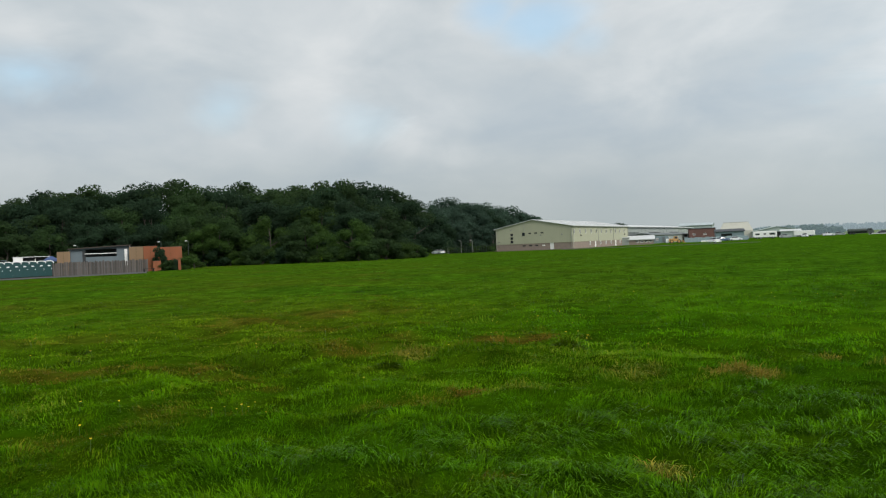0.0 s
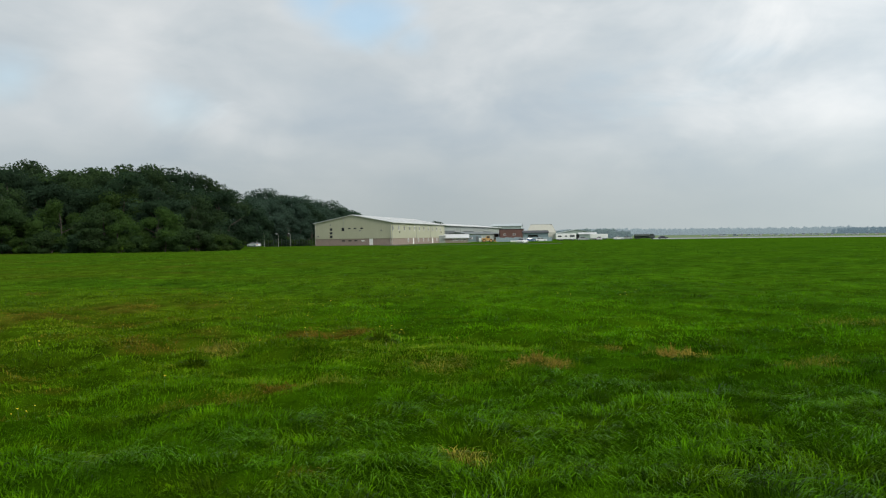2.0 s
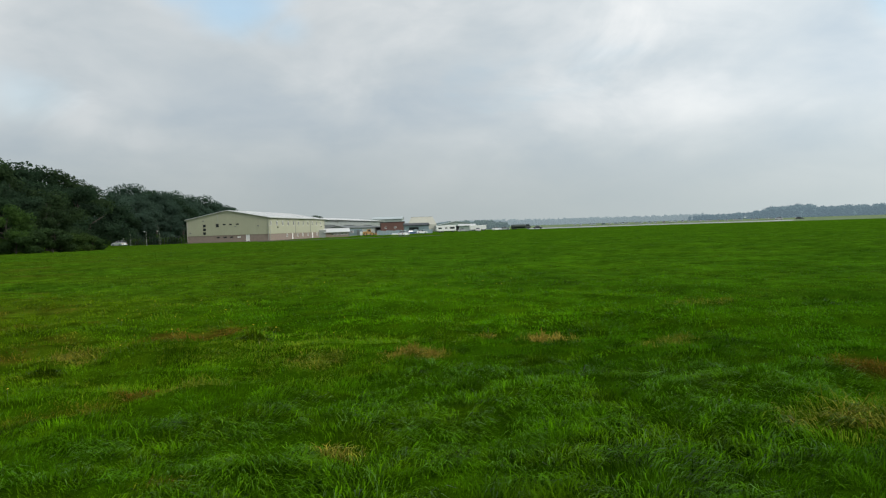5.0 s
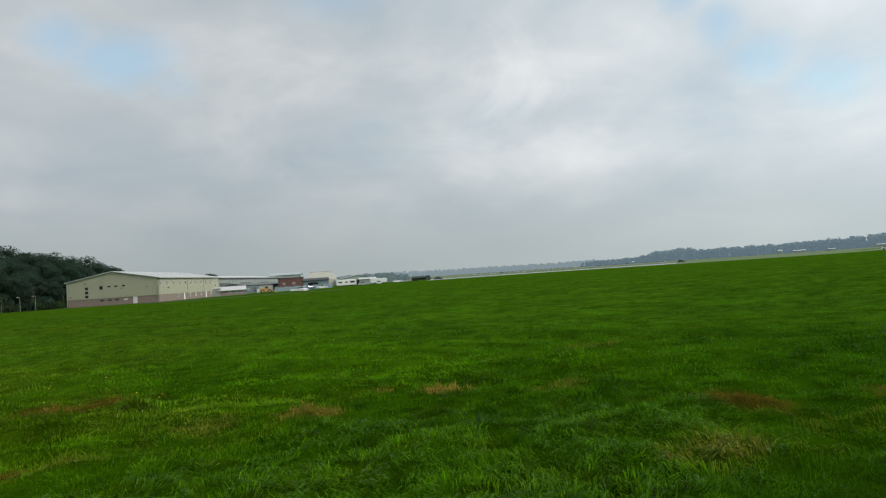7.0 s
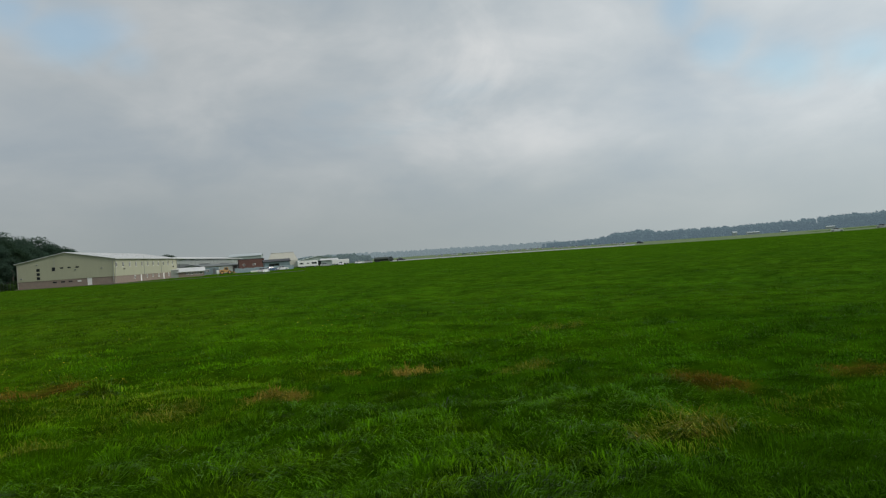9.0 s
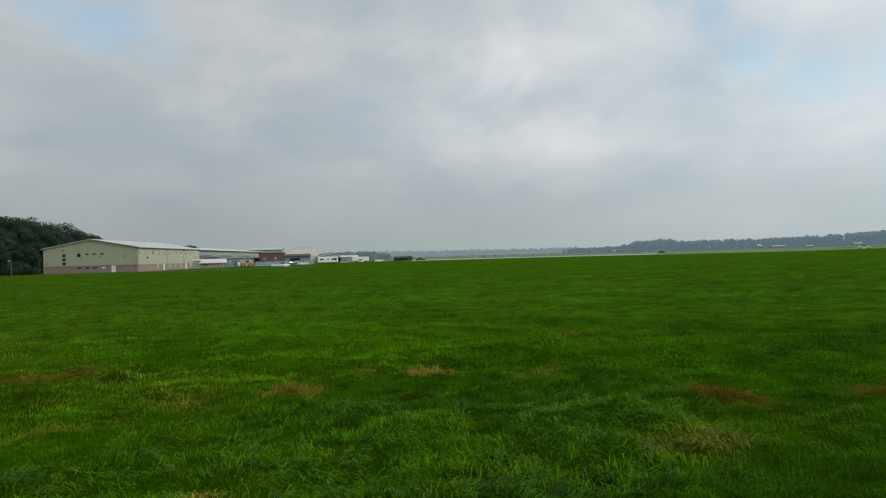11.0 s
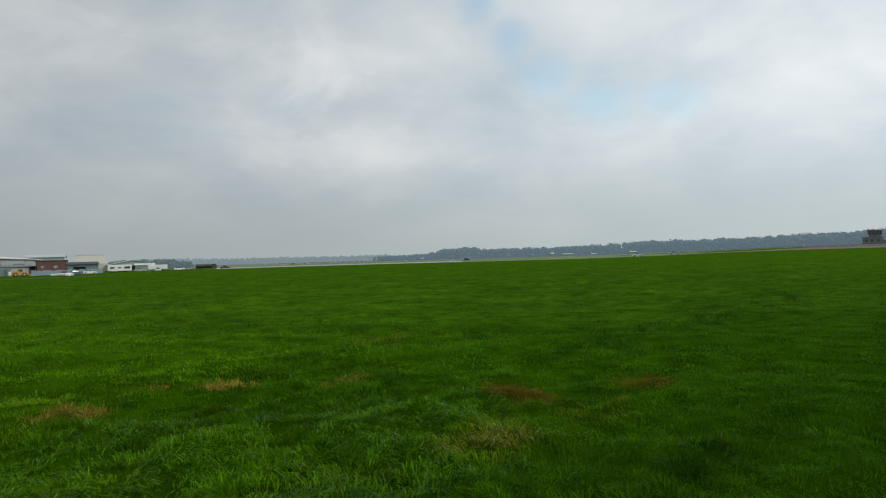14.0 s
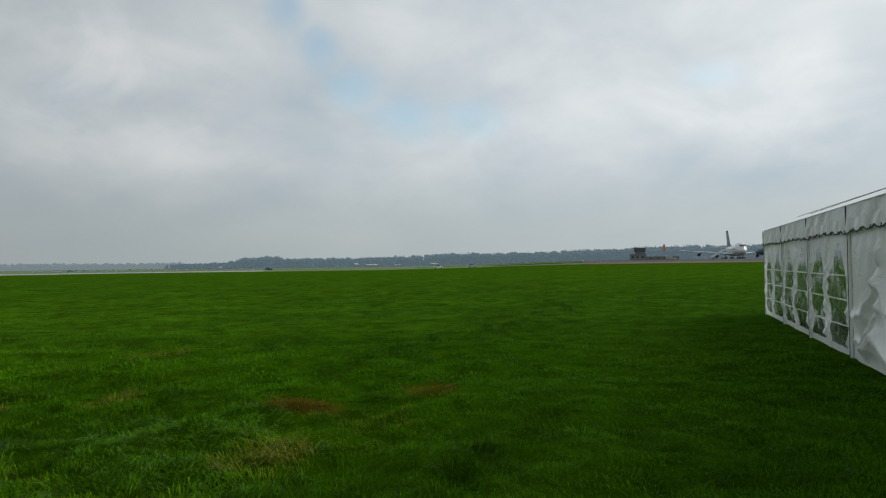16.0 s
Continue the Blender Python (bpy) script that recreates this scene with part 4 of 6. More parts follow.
EDGE = [(-62, 150), (-21, 150), (-18, 150), (-12, 136), (-6, 122), (-2.0, 126), (0.6, 135), (0.75, 216), (6.4, 236), (12, 400)]


def lerp(table, x):
    return float(np.interp(x, [p[0] for p in table], [p[1] for p in table]))


def make_wood():
    kinds = []
    for i in range(11):
        mat = ("leaf", "leaf_dark", "leaf", "leaf_light", "leaf", "leaf_dark", "leaf", "leaf_light", "leaf_dark", "leaf_haze", "leaf_haze")[i]
        label = {"leaf": "tall dark green broadleaf tree in the wood", "leaf_dark": "deep green oak tree standing in the wood", "leaf_light": "lighter green leafy tree at the wood's edge", "leaf_haze": "leafy tree in the farther wood, tinted blue-green for haze"}[mat]
        kinds.append((make_tree("tree", 20 + i, 10.0, 8.2 + 0.35 * (i % 4), mat, label, "birch" if i == 4 else "bark", lobes=18, per=370 + 15 * (i % 3), leaf_size=0.140, boughs=6), i))
    rng = random.Random(5)
    used = set()

    def plant(i, az, d, h, wide=1.0):
        p = stand(az, d)
        s = h / 10.0
        m = Matrix.LocRotScale((p.x, p.y, p.z), Euler((0, 0, rng.uniform(0, 6.28))), (s * wide, s * wide, s))
        if i in used:
            t = again(kinds[i][0], m)
        else:
            t = kinds[i][0]
            t.matrix_basis = m
            used.add(i)
        t["group"] = "trees of the wood"

    # back rows reach the skyline, front rows are lower
    for back, share, step in ((58, 1.00, 4.6), (44, 1.10, 2.0), (30, 0.98, 2.3), (18, 0.84, 2.5), (8, 0.64, 2.6)):
        az = -35.0
        while az < 10.2:
            edge = lerp(EDGE, az)
            d = edge + back + rng.uniform(-4, 4)
            h = (d * math.tan(radians(lerp(SKYLINE, az))) + 1.6 - float(ground_z(*stand(az, d).xy))) * share * rng.uniform(0.93, 1.03)
            i = rng.choice((0, 1, 2, 4, 5, 6, 8, 0, 2) if back > 20 else (0, 2, 3, 4, 6, 7, 8, 1))
            if az < -19.0:
                i = rng.choice((1, 5, 8, 1, 5, 0, 2))
            # the farther wood takes the trees tinted for haze
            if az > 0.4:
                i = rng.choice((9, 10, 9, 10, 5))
            plant(i, az, d, h, rng.uniform(0.95, 1.25))
            az += step * rng.uniform(0.75, 1.25) * (150 / d)
    # paler trees at the edge
    for az, h in ((-15.6, 9.6), (-8.0, 7.5), (-5.2, 7.8), (-16.9, 8.2)):
        plant(3 if h > 8 else 7, az, lerp(EDGE, az) + 3, h, 1.15)
    # one crown shows over the roof of the beige building
    plant(1, 16.75, 300, 9.9, 1.1)
    return kinds


make_wood()


def make_shrubs():
    """Bushes along the foot of the wood."""
    rng = random.Random(8)
    base = [make_tree("shrub", 60 + i, 4.0, 4.6, ("leaf", "leaf_light", "leaf_dark", "leaf_haze", "leaf_haze")[i], "low leafy green bush at the edge of the wood", low=0.02, lobes=15, per=230, leaf_size=0.12, category="bush", boughs=5) for i in range(3)]
    used = set()
    places = [(-19.75, 111.5, 0.36), (-19.35, 111.8, 0.45), (-19.0, 112.0, 0.36), (-19.5, 113.5, 0.42), (-18.9, 114.0, 0.48), (-18.2, 115.0, 0.6), (-17.6, 117.0, 0.7)]
    for k in range(14):
        places.append((2.9 + 0.26 * k, 207 + rng.uniform(-2, 2), rng.uniform(0.35, 0.6)))
    az = -19.5
    while az < 11.5:
        d = lerp(EDGE, az) + rng.uniform(-2, 3)
        places.append((az, d, rng.uniform(0.55, 1.25) * (1.0 if az < 2 else 0.8)))
        az += rng.uniform(0.5, 1.3) * 140 / d
    for az, d, s in places:
        p = stand(az, d)
        i = rng.randrange(3)
        m = Matrix.LocRotScale((p.x, p.y, p.z - 0.1), Euler((0, 0, rng.uniform(0, 6.28))), (s * 1.2, s * 1.2, s))
        if i in used:
            t = again(base[i], m)
        else:
            t = base[i]
            t.matrix_basis = m
            used.add(i)
        t["group"] = "bushes along the wood"


make_shrubs()
ivy = make_tree("shrub", 71, 4.0, 3.0, "leaf_dark", "tall ivy-covered bush in front of the orange panels", low=0.02, lobes=40, per=110, leaf_size=0.10, category="bush", boughs=10)
ivy.matrix_basis = Matrix.Translation(stand(-20.0, 112.5)) @ Matrix.Diagonal((0.72, 0.72, 0.98, 1.0))


def far_wood(name, table, depth, material, leaf_size, label, step, seed):
    """A distant belt of woodland: rows of crowns made of leaf clumps, its top following bearing, elevation and distance."""
    rng = np.random.default_rng(seed)
    az0, az1 = table[0][0], table[-1][0]
    cs, ss = [], []
    az = az0
    while az < az1:
        el, d = np.interp(az, [p[0] for p in table], [p[1] for p in table]), np.interp(az, [p[0] for p in table], [p[2] for p in table])
        for row in range(depth):
            dd = d + row * 14 + rng.uniform(-6, 6)
            p = stand(az + rng.uniform(-0.3, 0.3), dd)
            h = max(4.0, (d * math.tan(radians(el)) + 1.55 - p.z) * (0.80 + 0.20 * row / max(1, depth - 1)) * rng.uniform(0.92, 1.03))
            for k in range(5):
                f = (k + 0.3) / 4.6
                w = h * rng.uniform(0.26, 0.42)
                cs.append((p.x + rng.normal() * w * 0.5, p.y + rng.normal() * w * 0.5, p.z + h * f - w * 0.35))
                ss.append((w, w, w * 0.7))
        az += step * rng.uniform(0.6, 1.4)
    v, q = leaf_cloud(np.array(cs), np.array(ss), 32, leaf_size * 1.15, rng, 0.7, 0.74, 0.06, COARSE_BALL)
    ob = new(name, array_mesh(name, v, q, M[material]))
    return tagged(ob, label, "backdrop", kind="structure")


# horizon belts of leaves whose glow is painted haze
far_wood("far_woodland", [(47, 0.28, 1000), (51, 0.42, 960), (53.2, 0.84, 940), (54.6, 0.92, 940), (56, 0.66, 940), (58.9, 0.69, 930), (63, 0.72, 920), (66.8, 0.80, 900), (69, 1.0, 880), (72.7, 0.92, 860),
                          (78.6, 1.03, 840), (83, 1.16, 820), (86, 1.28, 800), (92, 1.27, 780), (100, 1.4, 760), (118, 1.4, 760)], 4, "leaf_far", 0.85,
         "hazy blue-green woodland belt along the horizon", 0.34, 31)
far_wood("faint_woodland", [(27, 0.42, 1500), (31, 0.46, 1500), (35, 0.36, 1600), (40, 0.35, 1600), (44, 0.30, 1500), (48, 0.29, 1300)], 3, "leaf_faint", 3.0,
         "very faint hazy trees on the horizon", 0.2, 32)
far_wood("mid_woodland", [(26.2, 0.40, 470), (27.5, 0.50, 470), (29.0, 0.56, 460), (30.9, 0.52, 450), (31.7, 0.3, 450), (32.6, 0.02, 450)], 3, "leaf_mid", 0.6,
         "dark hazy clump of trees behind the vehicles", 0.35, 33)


# ---- the beige industrial building ----
def add_window(parent, m, w, h, panes=1, frame_mat="frame", t=0.09, label=""):
    """A framed window in the x-z plane, looking along -y; its panes sit back inside the frame."""
    f = 0.07 if frame_mat != "frame" else 0.11
    bm = bmesh.new()
    cube(bm, (-w / 2, -t, 0), (-w / 2 + f, t, h))
    cube(bm, (w / 2 - f, -t, 0), (w / 2, t, h))
    cube(bm, (-w / 2 + f, -t, 0), (w / 2 - f, t, f))
    cube(bm, (-w / 2 + f, -t, h - f), (w / 2 - f, t, h))
    for i in range(1, panes):
        x = -w / 2 + w * i / panes
        cube(bm, (x - f / 2, -t * 0.9, f), (x + f / 2, t * 0.9, h - f))
    win = part("window", bm, M[frame_mat], parent, label)
    win.matrix_basis = m
    for i in range(panes):
        bm = bmesh.new()
        a, b = -w / 2 + w * i / panes + f / 2, -w / 2 + w * (i + 1) / panes - f / 2
        cube(bm, (a, -0.02, f), (b, 0.02, h - f))
        part("pane", bm, M["glass"], win)
    return win


def add_door(parent, m, w, h, mat="white", label="white door"):
    bm = bmesh.new()
    cube(bm, (-w / 2, -0.05, 0), (w / 2, 0.05, h), 0.01)
    cube(bm, (-w / 2 + 0.12, -0.075, h * 0.55), (w / 2 - 0.12, -0.05, h * 0.9))
    door = part("door", bm, M[mat], parent, label)
    door.matrix_basis = m
    bm = bmesh.new()
    tube(bm, (w / 2 - 0.15, -0.12, h * 0.48), (w / 2 - 0.15, -0.04, h * 0.48), 0.03)
    part("handle", bm, M["steel"], door)
    return door


def beige_building():
    W, L, EAVE, APEX, PLINTH = 23.8, 56.0, 6.5, 8.75, 1.95
    c = bearing(12.94, 197)
    b = thing("industrial_building", pose(c.x, c.y, -0.5, 0, 0, 57), "two-storey beige metal-clad industrial building on a brick base", "building")
    T = 0.3
    # openings: centre along the wall, foot, width, height
    side_up = [(1.4 + 4.95 * i, 4.3, 1.35, 1.3) for i in range(11)]
    side_low = [(x, 0.85, 1.1, 1.0) for x in (15.0, 25.2, 30.5, 36.0, 46.2, 54.0)]
    side_doors = [(20.3, 0.05, 1.25, 2.0), (41.2, 0.05, 1.35, 2.0), (49.8, 0.05, 1.35, 2.0)]
    stack = [(W * 0.783, z, 0.85, 0.72) for z in (2.25, 3.3, 4.35)]
    square = [(W * 0.625, 4.25, 0.85, 0.95)]
    slots = [(W * q, 4.75, 0.85, 0.36) for q in (0.54, 0.465, 0.38)]
    low_slots = [(W * q, 1.2, 0.95, 0.34) for q in (0.62, 0.535, 0.457)]
    gable_doors = [(W * 0.26, 0.05, 1.15, 2.0)]

    def holes(rows):
        return [(x - w / 2, x + w / 2, z, z + h) for x, z, w, h in rows]

    bm = bmesh.new()
    wall_cells(bm, 0, L, 0, PLINTH, 0, T, holes(side_low + side_doors))
    part("plinth", bm, M["brick"], b, "buff brick base wall")
    bm = bmesh.new()
    wall_cells(bm, T, W, 0, PLINTH, 0, T, holes(low_slots + gable_doors), True)
    part("plinth", bm, M["brick"], b, "buff brick base wall")
    bm = bmesh.new()
    cube(bm, (T, W - T, 0), (L, W, PLINTH))
    cube(bm, (L - T, T, 0), (L, W - T, PLINTH))
    part("plinth", bm, M["brick"], b, "buff brick base wall")
    O = -0.07
    bm = bmesh.new()
    wall_cells(bm, O, L, PLINTH, EAVE, O, T, holes(side_up))
    part("cladding", bm, M["beige"], b, "beige profiled metal cladding")
    bm = bmesh.new()
    wall_cells(bm, T, W, PLINTH, EAVE, O, T, holes(stack + square + slots), True)
    prism(bm, [(0.0, EAVE), (W, EAVE), (W / 2, APEX)], O, T, "x")
    part("cladding", bm, M["beige"], b, "beige profiled metal cladding")
    bm = bmesh.new()
    cube(bm, (T, W - T, PLINTH), (L, W, EAVE))
    cube(bm, (L - T, T, PLINTH), (L, W - T, EAVE))
    prism(bm, [(0.0, EAVE), (W, EAVE), (W / 2, APEX)], L - T, L, "x")
    part("cladding", bm, M["beige"], b, "beige profiled metal cladding")
    # raised ribs of the sheeting
    for i in range(28):
        bm = bmesh.new()
        x = 1.0 + 2.0 * i
        cube(bm, (x - 0.03, O - 0.035, 5.62 if i else 4.0), (x + 0.03, O, EAVE - 0.02))
        part("rib", bm, M["beige"], b)
    # roof of two slopes with overhang, ridge and gutters
    for y0, y1, s in ((-0.45, W / 2, 1), (W + 0.45, W / 2, -1)):
        bm = bmesh.new()
        z0 = EAVE - 0.45 * (APEX - EAVE) / (W / 2)
        prism(bm, [(y0, z0 + 0.03), (y1, APEX + 0.03), (y1, APEX + 0.17), (y0, z0 + 0.17)], -0.45, L + 0.3, "x")
        part("roof", bm, M["roof"], b, "pale grey metal roof sheeting")
        for i in range(14):
            bm = bmesh.new()
            x = 2 + 4 * i
            prism(bm, [(y0, z0 + 0.172), (y1, APEX + 0.172), (y1, APEX + 0.22), (y0, z0 + 0.22)], x - 0.04, x + 0.04, "x")
            part("roof_seam", bm, M["roof"], b)
    bm = bmesh.new()
    tube(bm, (-0.4, -0.52, EAVE - 0.12), (L + 0.3, -0.52, EAVE - 0.12), 0.1, n=8)
    part("gutter", bm, M["trim"], b)
    for x in (0.4, 22.6, 38.5, 55.3):
        bm = bmesh.new()
        tube(bm, (x, -0.16, 0.0), (x, -0.16, EAVE - 0.2), 0.06, n=6)
        part("downpipe", bm, M["trim"], b)
    for y in (0.2, W - 0.2):
        bm = bmesh.new()
        tube(bm, (-0.16, y, 0.0), (-0.16, y, EAVE - 0.1), 0.06, n=6)
        part("downpipe", bm, M["trim"], b)
    bm = bmesh.new()
    prism(bm, [(-0.4, EAVE - 0.22), (W / 2, APEX - 0.12), (W + 0.4, EAVE - 0.22), (W + 0.4, EAVE - 0.02), (W / 2, APEX + 0.10), (-0.4, EAVE - 0.02)], O - 0.12, O - 0.02, "x")
    part("bargeboard", bm, M["beige"], b)
    for x, z, w, h in side_up + side_low:
        add_window(b, pose(x, 0.06, z), w, h, 2)
    for x, z, w, h in side_doors:
        add_door(b, pose(x, 0.1, z), w, h)
    turn = -90
    for y, z, w, h in stack + square + slots + low_slots:
        add_window(b, pose(0.06, y, z, 0, 0, turn), w, h, 1, "dark", label="small dark window")
    for y, z, w, h in gable_doors:
        add_door(b, pose(0.1, y, z, 0, 0, turn), w, h)
    # louvres, lamps, alarm boxes and pipes on the gable
    for y, z in ((W * 0.40, 4.1), (W * 0.127, 4.1), (W * 0.79, 5.9), (W * 0.955, 2.6)):
        bm = bmesh.new()
        cube(bm, (O - 0.12, y - 0.25, z), (O, y + 0.25, z + 0.34), 0.03)
        vent = part("vent", bm, M["trim"], b, "grey wall vent")
        for k in range(3):
            bm = bmesh.new()
            cube(bm, (O - 0.15, y - 0.2, z + 0.06 + 0.09 * k), (O - 0.12, y + 0.2, z + 0.10 + 0.09 * k))
            part("slat", bm, M["dark"], vent)
    bm = bmesh.new()
    cube(bm, (-0.04, W * 0.345, 1.15), (0.0, W * 0.385, 1.5))
    part("notice", bm, M["white"], b, "blank white notice board")
    bm = bmesh.new()
    tube(bm, (O - 0.1, W * 0.612, 5.2), (O - 0.1, W * 0.612, 8.3), 0.05, n=6)
    part("flue", bm, M["trim"], b)
    for x, z in ((6.6, 3.6), (51.0, 3.7)):
        bm = bmesh.new()
        cube(bm, (x - 0.18, O - 0.35, z), (x + 0.18, O, z + 0.3), 0.04)
        part("flood_lamp", bm, M["dark"], b, "black wall flood lamp")


beige_building()


def building_verge():
    """Strip of bare trodden soil along the foot of the beige building, with a rounded edge."""
    c = bearing(12.94, 197)
    bm = bmesh.new()
    for lo, hi in (((-1.1, -1.1), (57.0, -0.06)), ((-1.1, -0.06), (-0.2, 24.0))):
        cube(bm, (lo[0], lo[1], -0.1), (hi[0], hi[1], 0.12), 0.05)
    ob = new("verge", finish(bm, "verge", M["earth"]))
    ob.matrix_basis = pose(c.x, c.y, -0.5, 0, 0, 57)
    return tagged(ob, "narrow strip of bare brown soil along the building's foot", "verge", kind="structure")


building_verge()


# ---- hangars and sheds beyond it ----
def shed(name, m, length, depth, eave, apex, wall, roof, label, ridge="x", openings=(), doors=(), bays=6, overhang=0.4):
    """A sheeted shed: front wall on y = 0 looking along -y, real openings, roof of two slopes; ridge along x or y."""
    b = thing(name, m, label, "building")
    hs = [(x - w / 2, x + w / 2, z, z + h) for x, z, w, h in list(openings) + list(doors)]
    bm = bmesh.new()
    wall_cells(bm, 0, length, 0, eave, 0, 0.3, hs)
    if ridge == "y":
        prism(bm, [(0, eave), (length, eave), (length / 2, apex)], 0, 0.3, "y")
    part("front_wall", bm, M[wall], b)
    for x in (0, length - 0.3):
        bm = bmesh.new()
        cube(bm, (x, 0.3, 0), (x + 0.3, depth, eave))
        if ridge == "x":
            prism(bm, [(0, eave), (depth, eave), (depth / 2, apex)], x, x + 0.3, "x")
        part("end_wall", bm, M[wall], b)
    bm = bmesh.new()
    cube(bm, (0.3, depth - 0.3, 0), (length - 0.3, depth, eave))
    if ridge == "y":
        prism(bm, [(0, eave), (length, eave), (length / 2, apex)], depth - 0.3, depth, "y")
    part("back_wall", bm, M[wall], b)
    o = overhang
    if ridge == "x":
        k = (apex - eave) / (depth / 2)
        for a, c in ((-o, depth / 2), (depth + o, depth / 2)):
            bm = bmesh.new()
            prism(bm, [(a, eave - k * o + 0.02), (c, apex + 0.02), (c, apex + 0.2), (a, eave - k * o + 0.2)], -o, length + o, "x")
            part("roof", bm, M[roof], b)
    else:
        k = (apex - eave) / (length / 2)
        for a, c in ((-o, length / 2), (length + o, length / 2)):
            bm = bmesh.new()
            prism(bm, [(a, eave - k * o + 0.02), (c, apex + 0.02), (c, apex + 0.2), (a, eave - k * o + 0.2)], -o, depth + o, "y")
            part("roof", bm, M[roof], b)
    for i in range(bays + 1):
        x = 0.15 + (length - 0.3) * i / bays
        if any(h[0] < x < h[1] and h[2] < eave * 0.5 for h in hs):
            continue
        bm = bmesh.new()
        cube(bm, (x - 0.12, -0.08, 0), (x + 0.12, 0.0, eave))
        part("pilaster", bm, M[wall], b)
    for x, z, w, h in openings:
        if w < 3:
            add_window(b, pose(x, 0.08, z), w, h, 2)
        else:
            # added dark sheet behind the opening stands in for the unlit inside
            bm = bmesh.new()
            cube(bm, (x - w / 2 - 0.01, 1.5, z), (x + w / 2 + 0.01, 1.6, z + h))
            part("inner_screen", bm, M["dark"], b, "dark sheet standing in for the shade inside")
    for x, z, w, h in doors:
        n = max(1, round(w / 3.0))
        for i in range(n):
            bm = bmesh.new()
            a = x - w / 2 + w * i / n
            cube(bm, (a + 0.03, 0.1 + 0.06 * (i % 2), z), (a + w / n - 0.03, 0.16 + 0.06 * (i % 2), z + h - 0.02))
            part("hangar_door", bm, M["grey_door"], b, "grey sliding hangar door leaf")
    return b


# low brick block with a white roof at the end of the beige building
def low_block():
    m = facing(17.4, 243, 0)
    b = shed("low_block", m, 8.0, 9.0, 1.75, 2.9, "brick", "roof", "low brick block with a pale pitched roof beside the beige building", "x",
             openings=[(x, 0.7, 1.0, 0.9) for x in (2.6, 4.1, 5.6, 7.0)], bays=4, overhang=0.5)
    return b


low_block()
shed("link_passage", facing(16.75, 243, 0), 2.9, 6.0, 2.5, 2.6, "grey_wall", "roof", "grey flat-roofed passage joining the beige building to the low block", "x", bays=2, overhang=0.15)
c = stand(17.0, 262)
shed("hangar", pose(c.x, c.y, c.z, 0, 0, 56.4), 119.0, 30, 6.6, 8.2, "grey_wall", "roof", "long grey sheeted hangar with tall sliding doors and a pale roof", "x",
     doors=[(12.0, 0, 18.0, 4.6), (44.0, 0, 18.0, 4.6), (80.0, 0, 18.0, 4.6)], bays=20, overhang=0.9)
c = stand(19.1, 272)
shed("annex", pose(c.x, c.y, c.z, 0, 0, 56.4), 72.0, 7, 3.2, 3.9, "grey_wall", "grey_door", "low grey annex along the hangar with a grey roof edge", "x",
     openings=[(10.0 + 9 * i, 1.0, 1.6, 1.2) for i in range(7)], bays=12, overhang=0.5)
shed("workshop", facing(21.95, 322, 2), 11.0, 12, 5.3, 5.45, "redbrick", "dark", "red-brown brick workshop with a flat roof", "x", openings=[(2.2, 2.5, 1.2, 0.8), (6.6, 2.5, 1.2, 0.8)], bays=4, overhang=0.2)
shed("hangar", facing(21.2, 425, -4), 18.5, 30, 8.3, 9.9, "pale_wall", "hazeroof", "big pale hangar with a grey roof, standing further back", "x", bays=8)


def tan_shelter():
    """Tall tan shelter whose sides slope in towards a flat top."""
    b = thing("shelter", facing(25.35, 400, 0), "tan flat-topped shelter with sloping sides behind the sheds", "building")
    bm = bmesh.new()
    loft(bm, [[(-8.6, 0, 0), (8.6, 0, 0), (8.6, 18, 0), (-8.6, 18, 0)], [(-8.4, 0.3, 4.2), (8.4, 0.3, 4.2), (8.4, 17.7, 4.2), (-8.4, 17.7, 4.2)],
              [(-6.2, 3.0, 8.6), (6.2, 3.0, 8.6), (6.2, 15, 8.6), (-6.2, 15, 8.6)]])
    part("shell", bm, M["tan"], b)
    for x in range(-8, 9, 2):
        bm = bmesh.new()
        tube(bm, (x, 0.3, 4.2), (x * 0.73, 2.98, 8.6), 0.035, n=5)
        part("rib", bm, M["tan"], b)
    bm = bmesh.new()
    cube(bm, (-6.3, 2.9, 8.6), (6.3, 15.1, 8.75))
    part("cap", bm, M["tan"], b)


tan_shelter()
shed("dark_shed", facing(23.9, 300, 3), 10.5, 9, 3.4, 4.3, "bluegrey", "dark", "dark blue-grey shed in front of the tan shelter", "x", openings=[(4.0, 0, 4.2, 2.6)], bays=4)
shed("barn", facing(26.6, 390, 5), 22.0, 24, 3.2, 5.2, "pale_wall", "pale_wall", "pale green sheeted barn with a dark open bay", "y", openings=[(10.0, 0, 7.0, 2.7)], bays=6)
shed("store", facing(28.4, 345, 0), 8.0, 8, 2.6, 3.3, "pale_wall", "roof", "small pale store with a shallow roof", "x", bays=3)


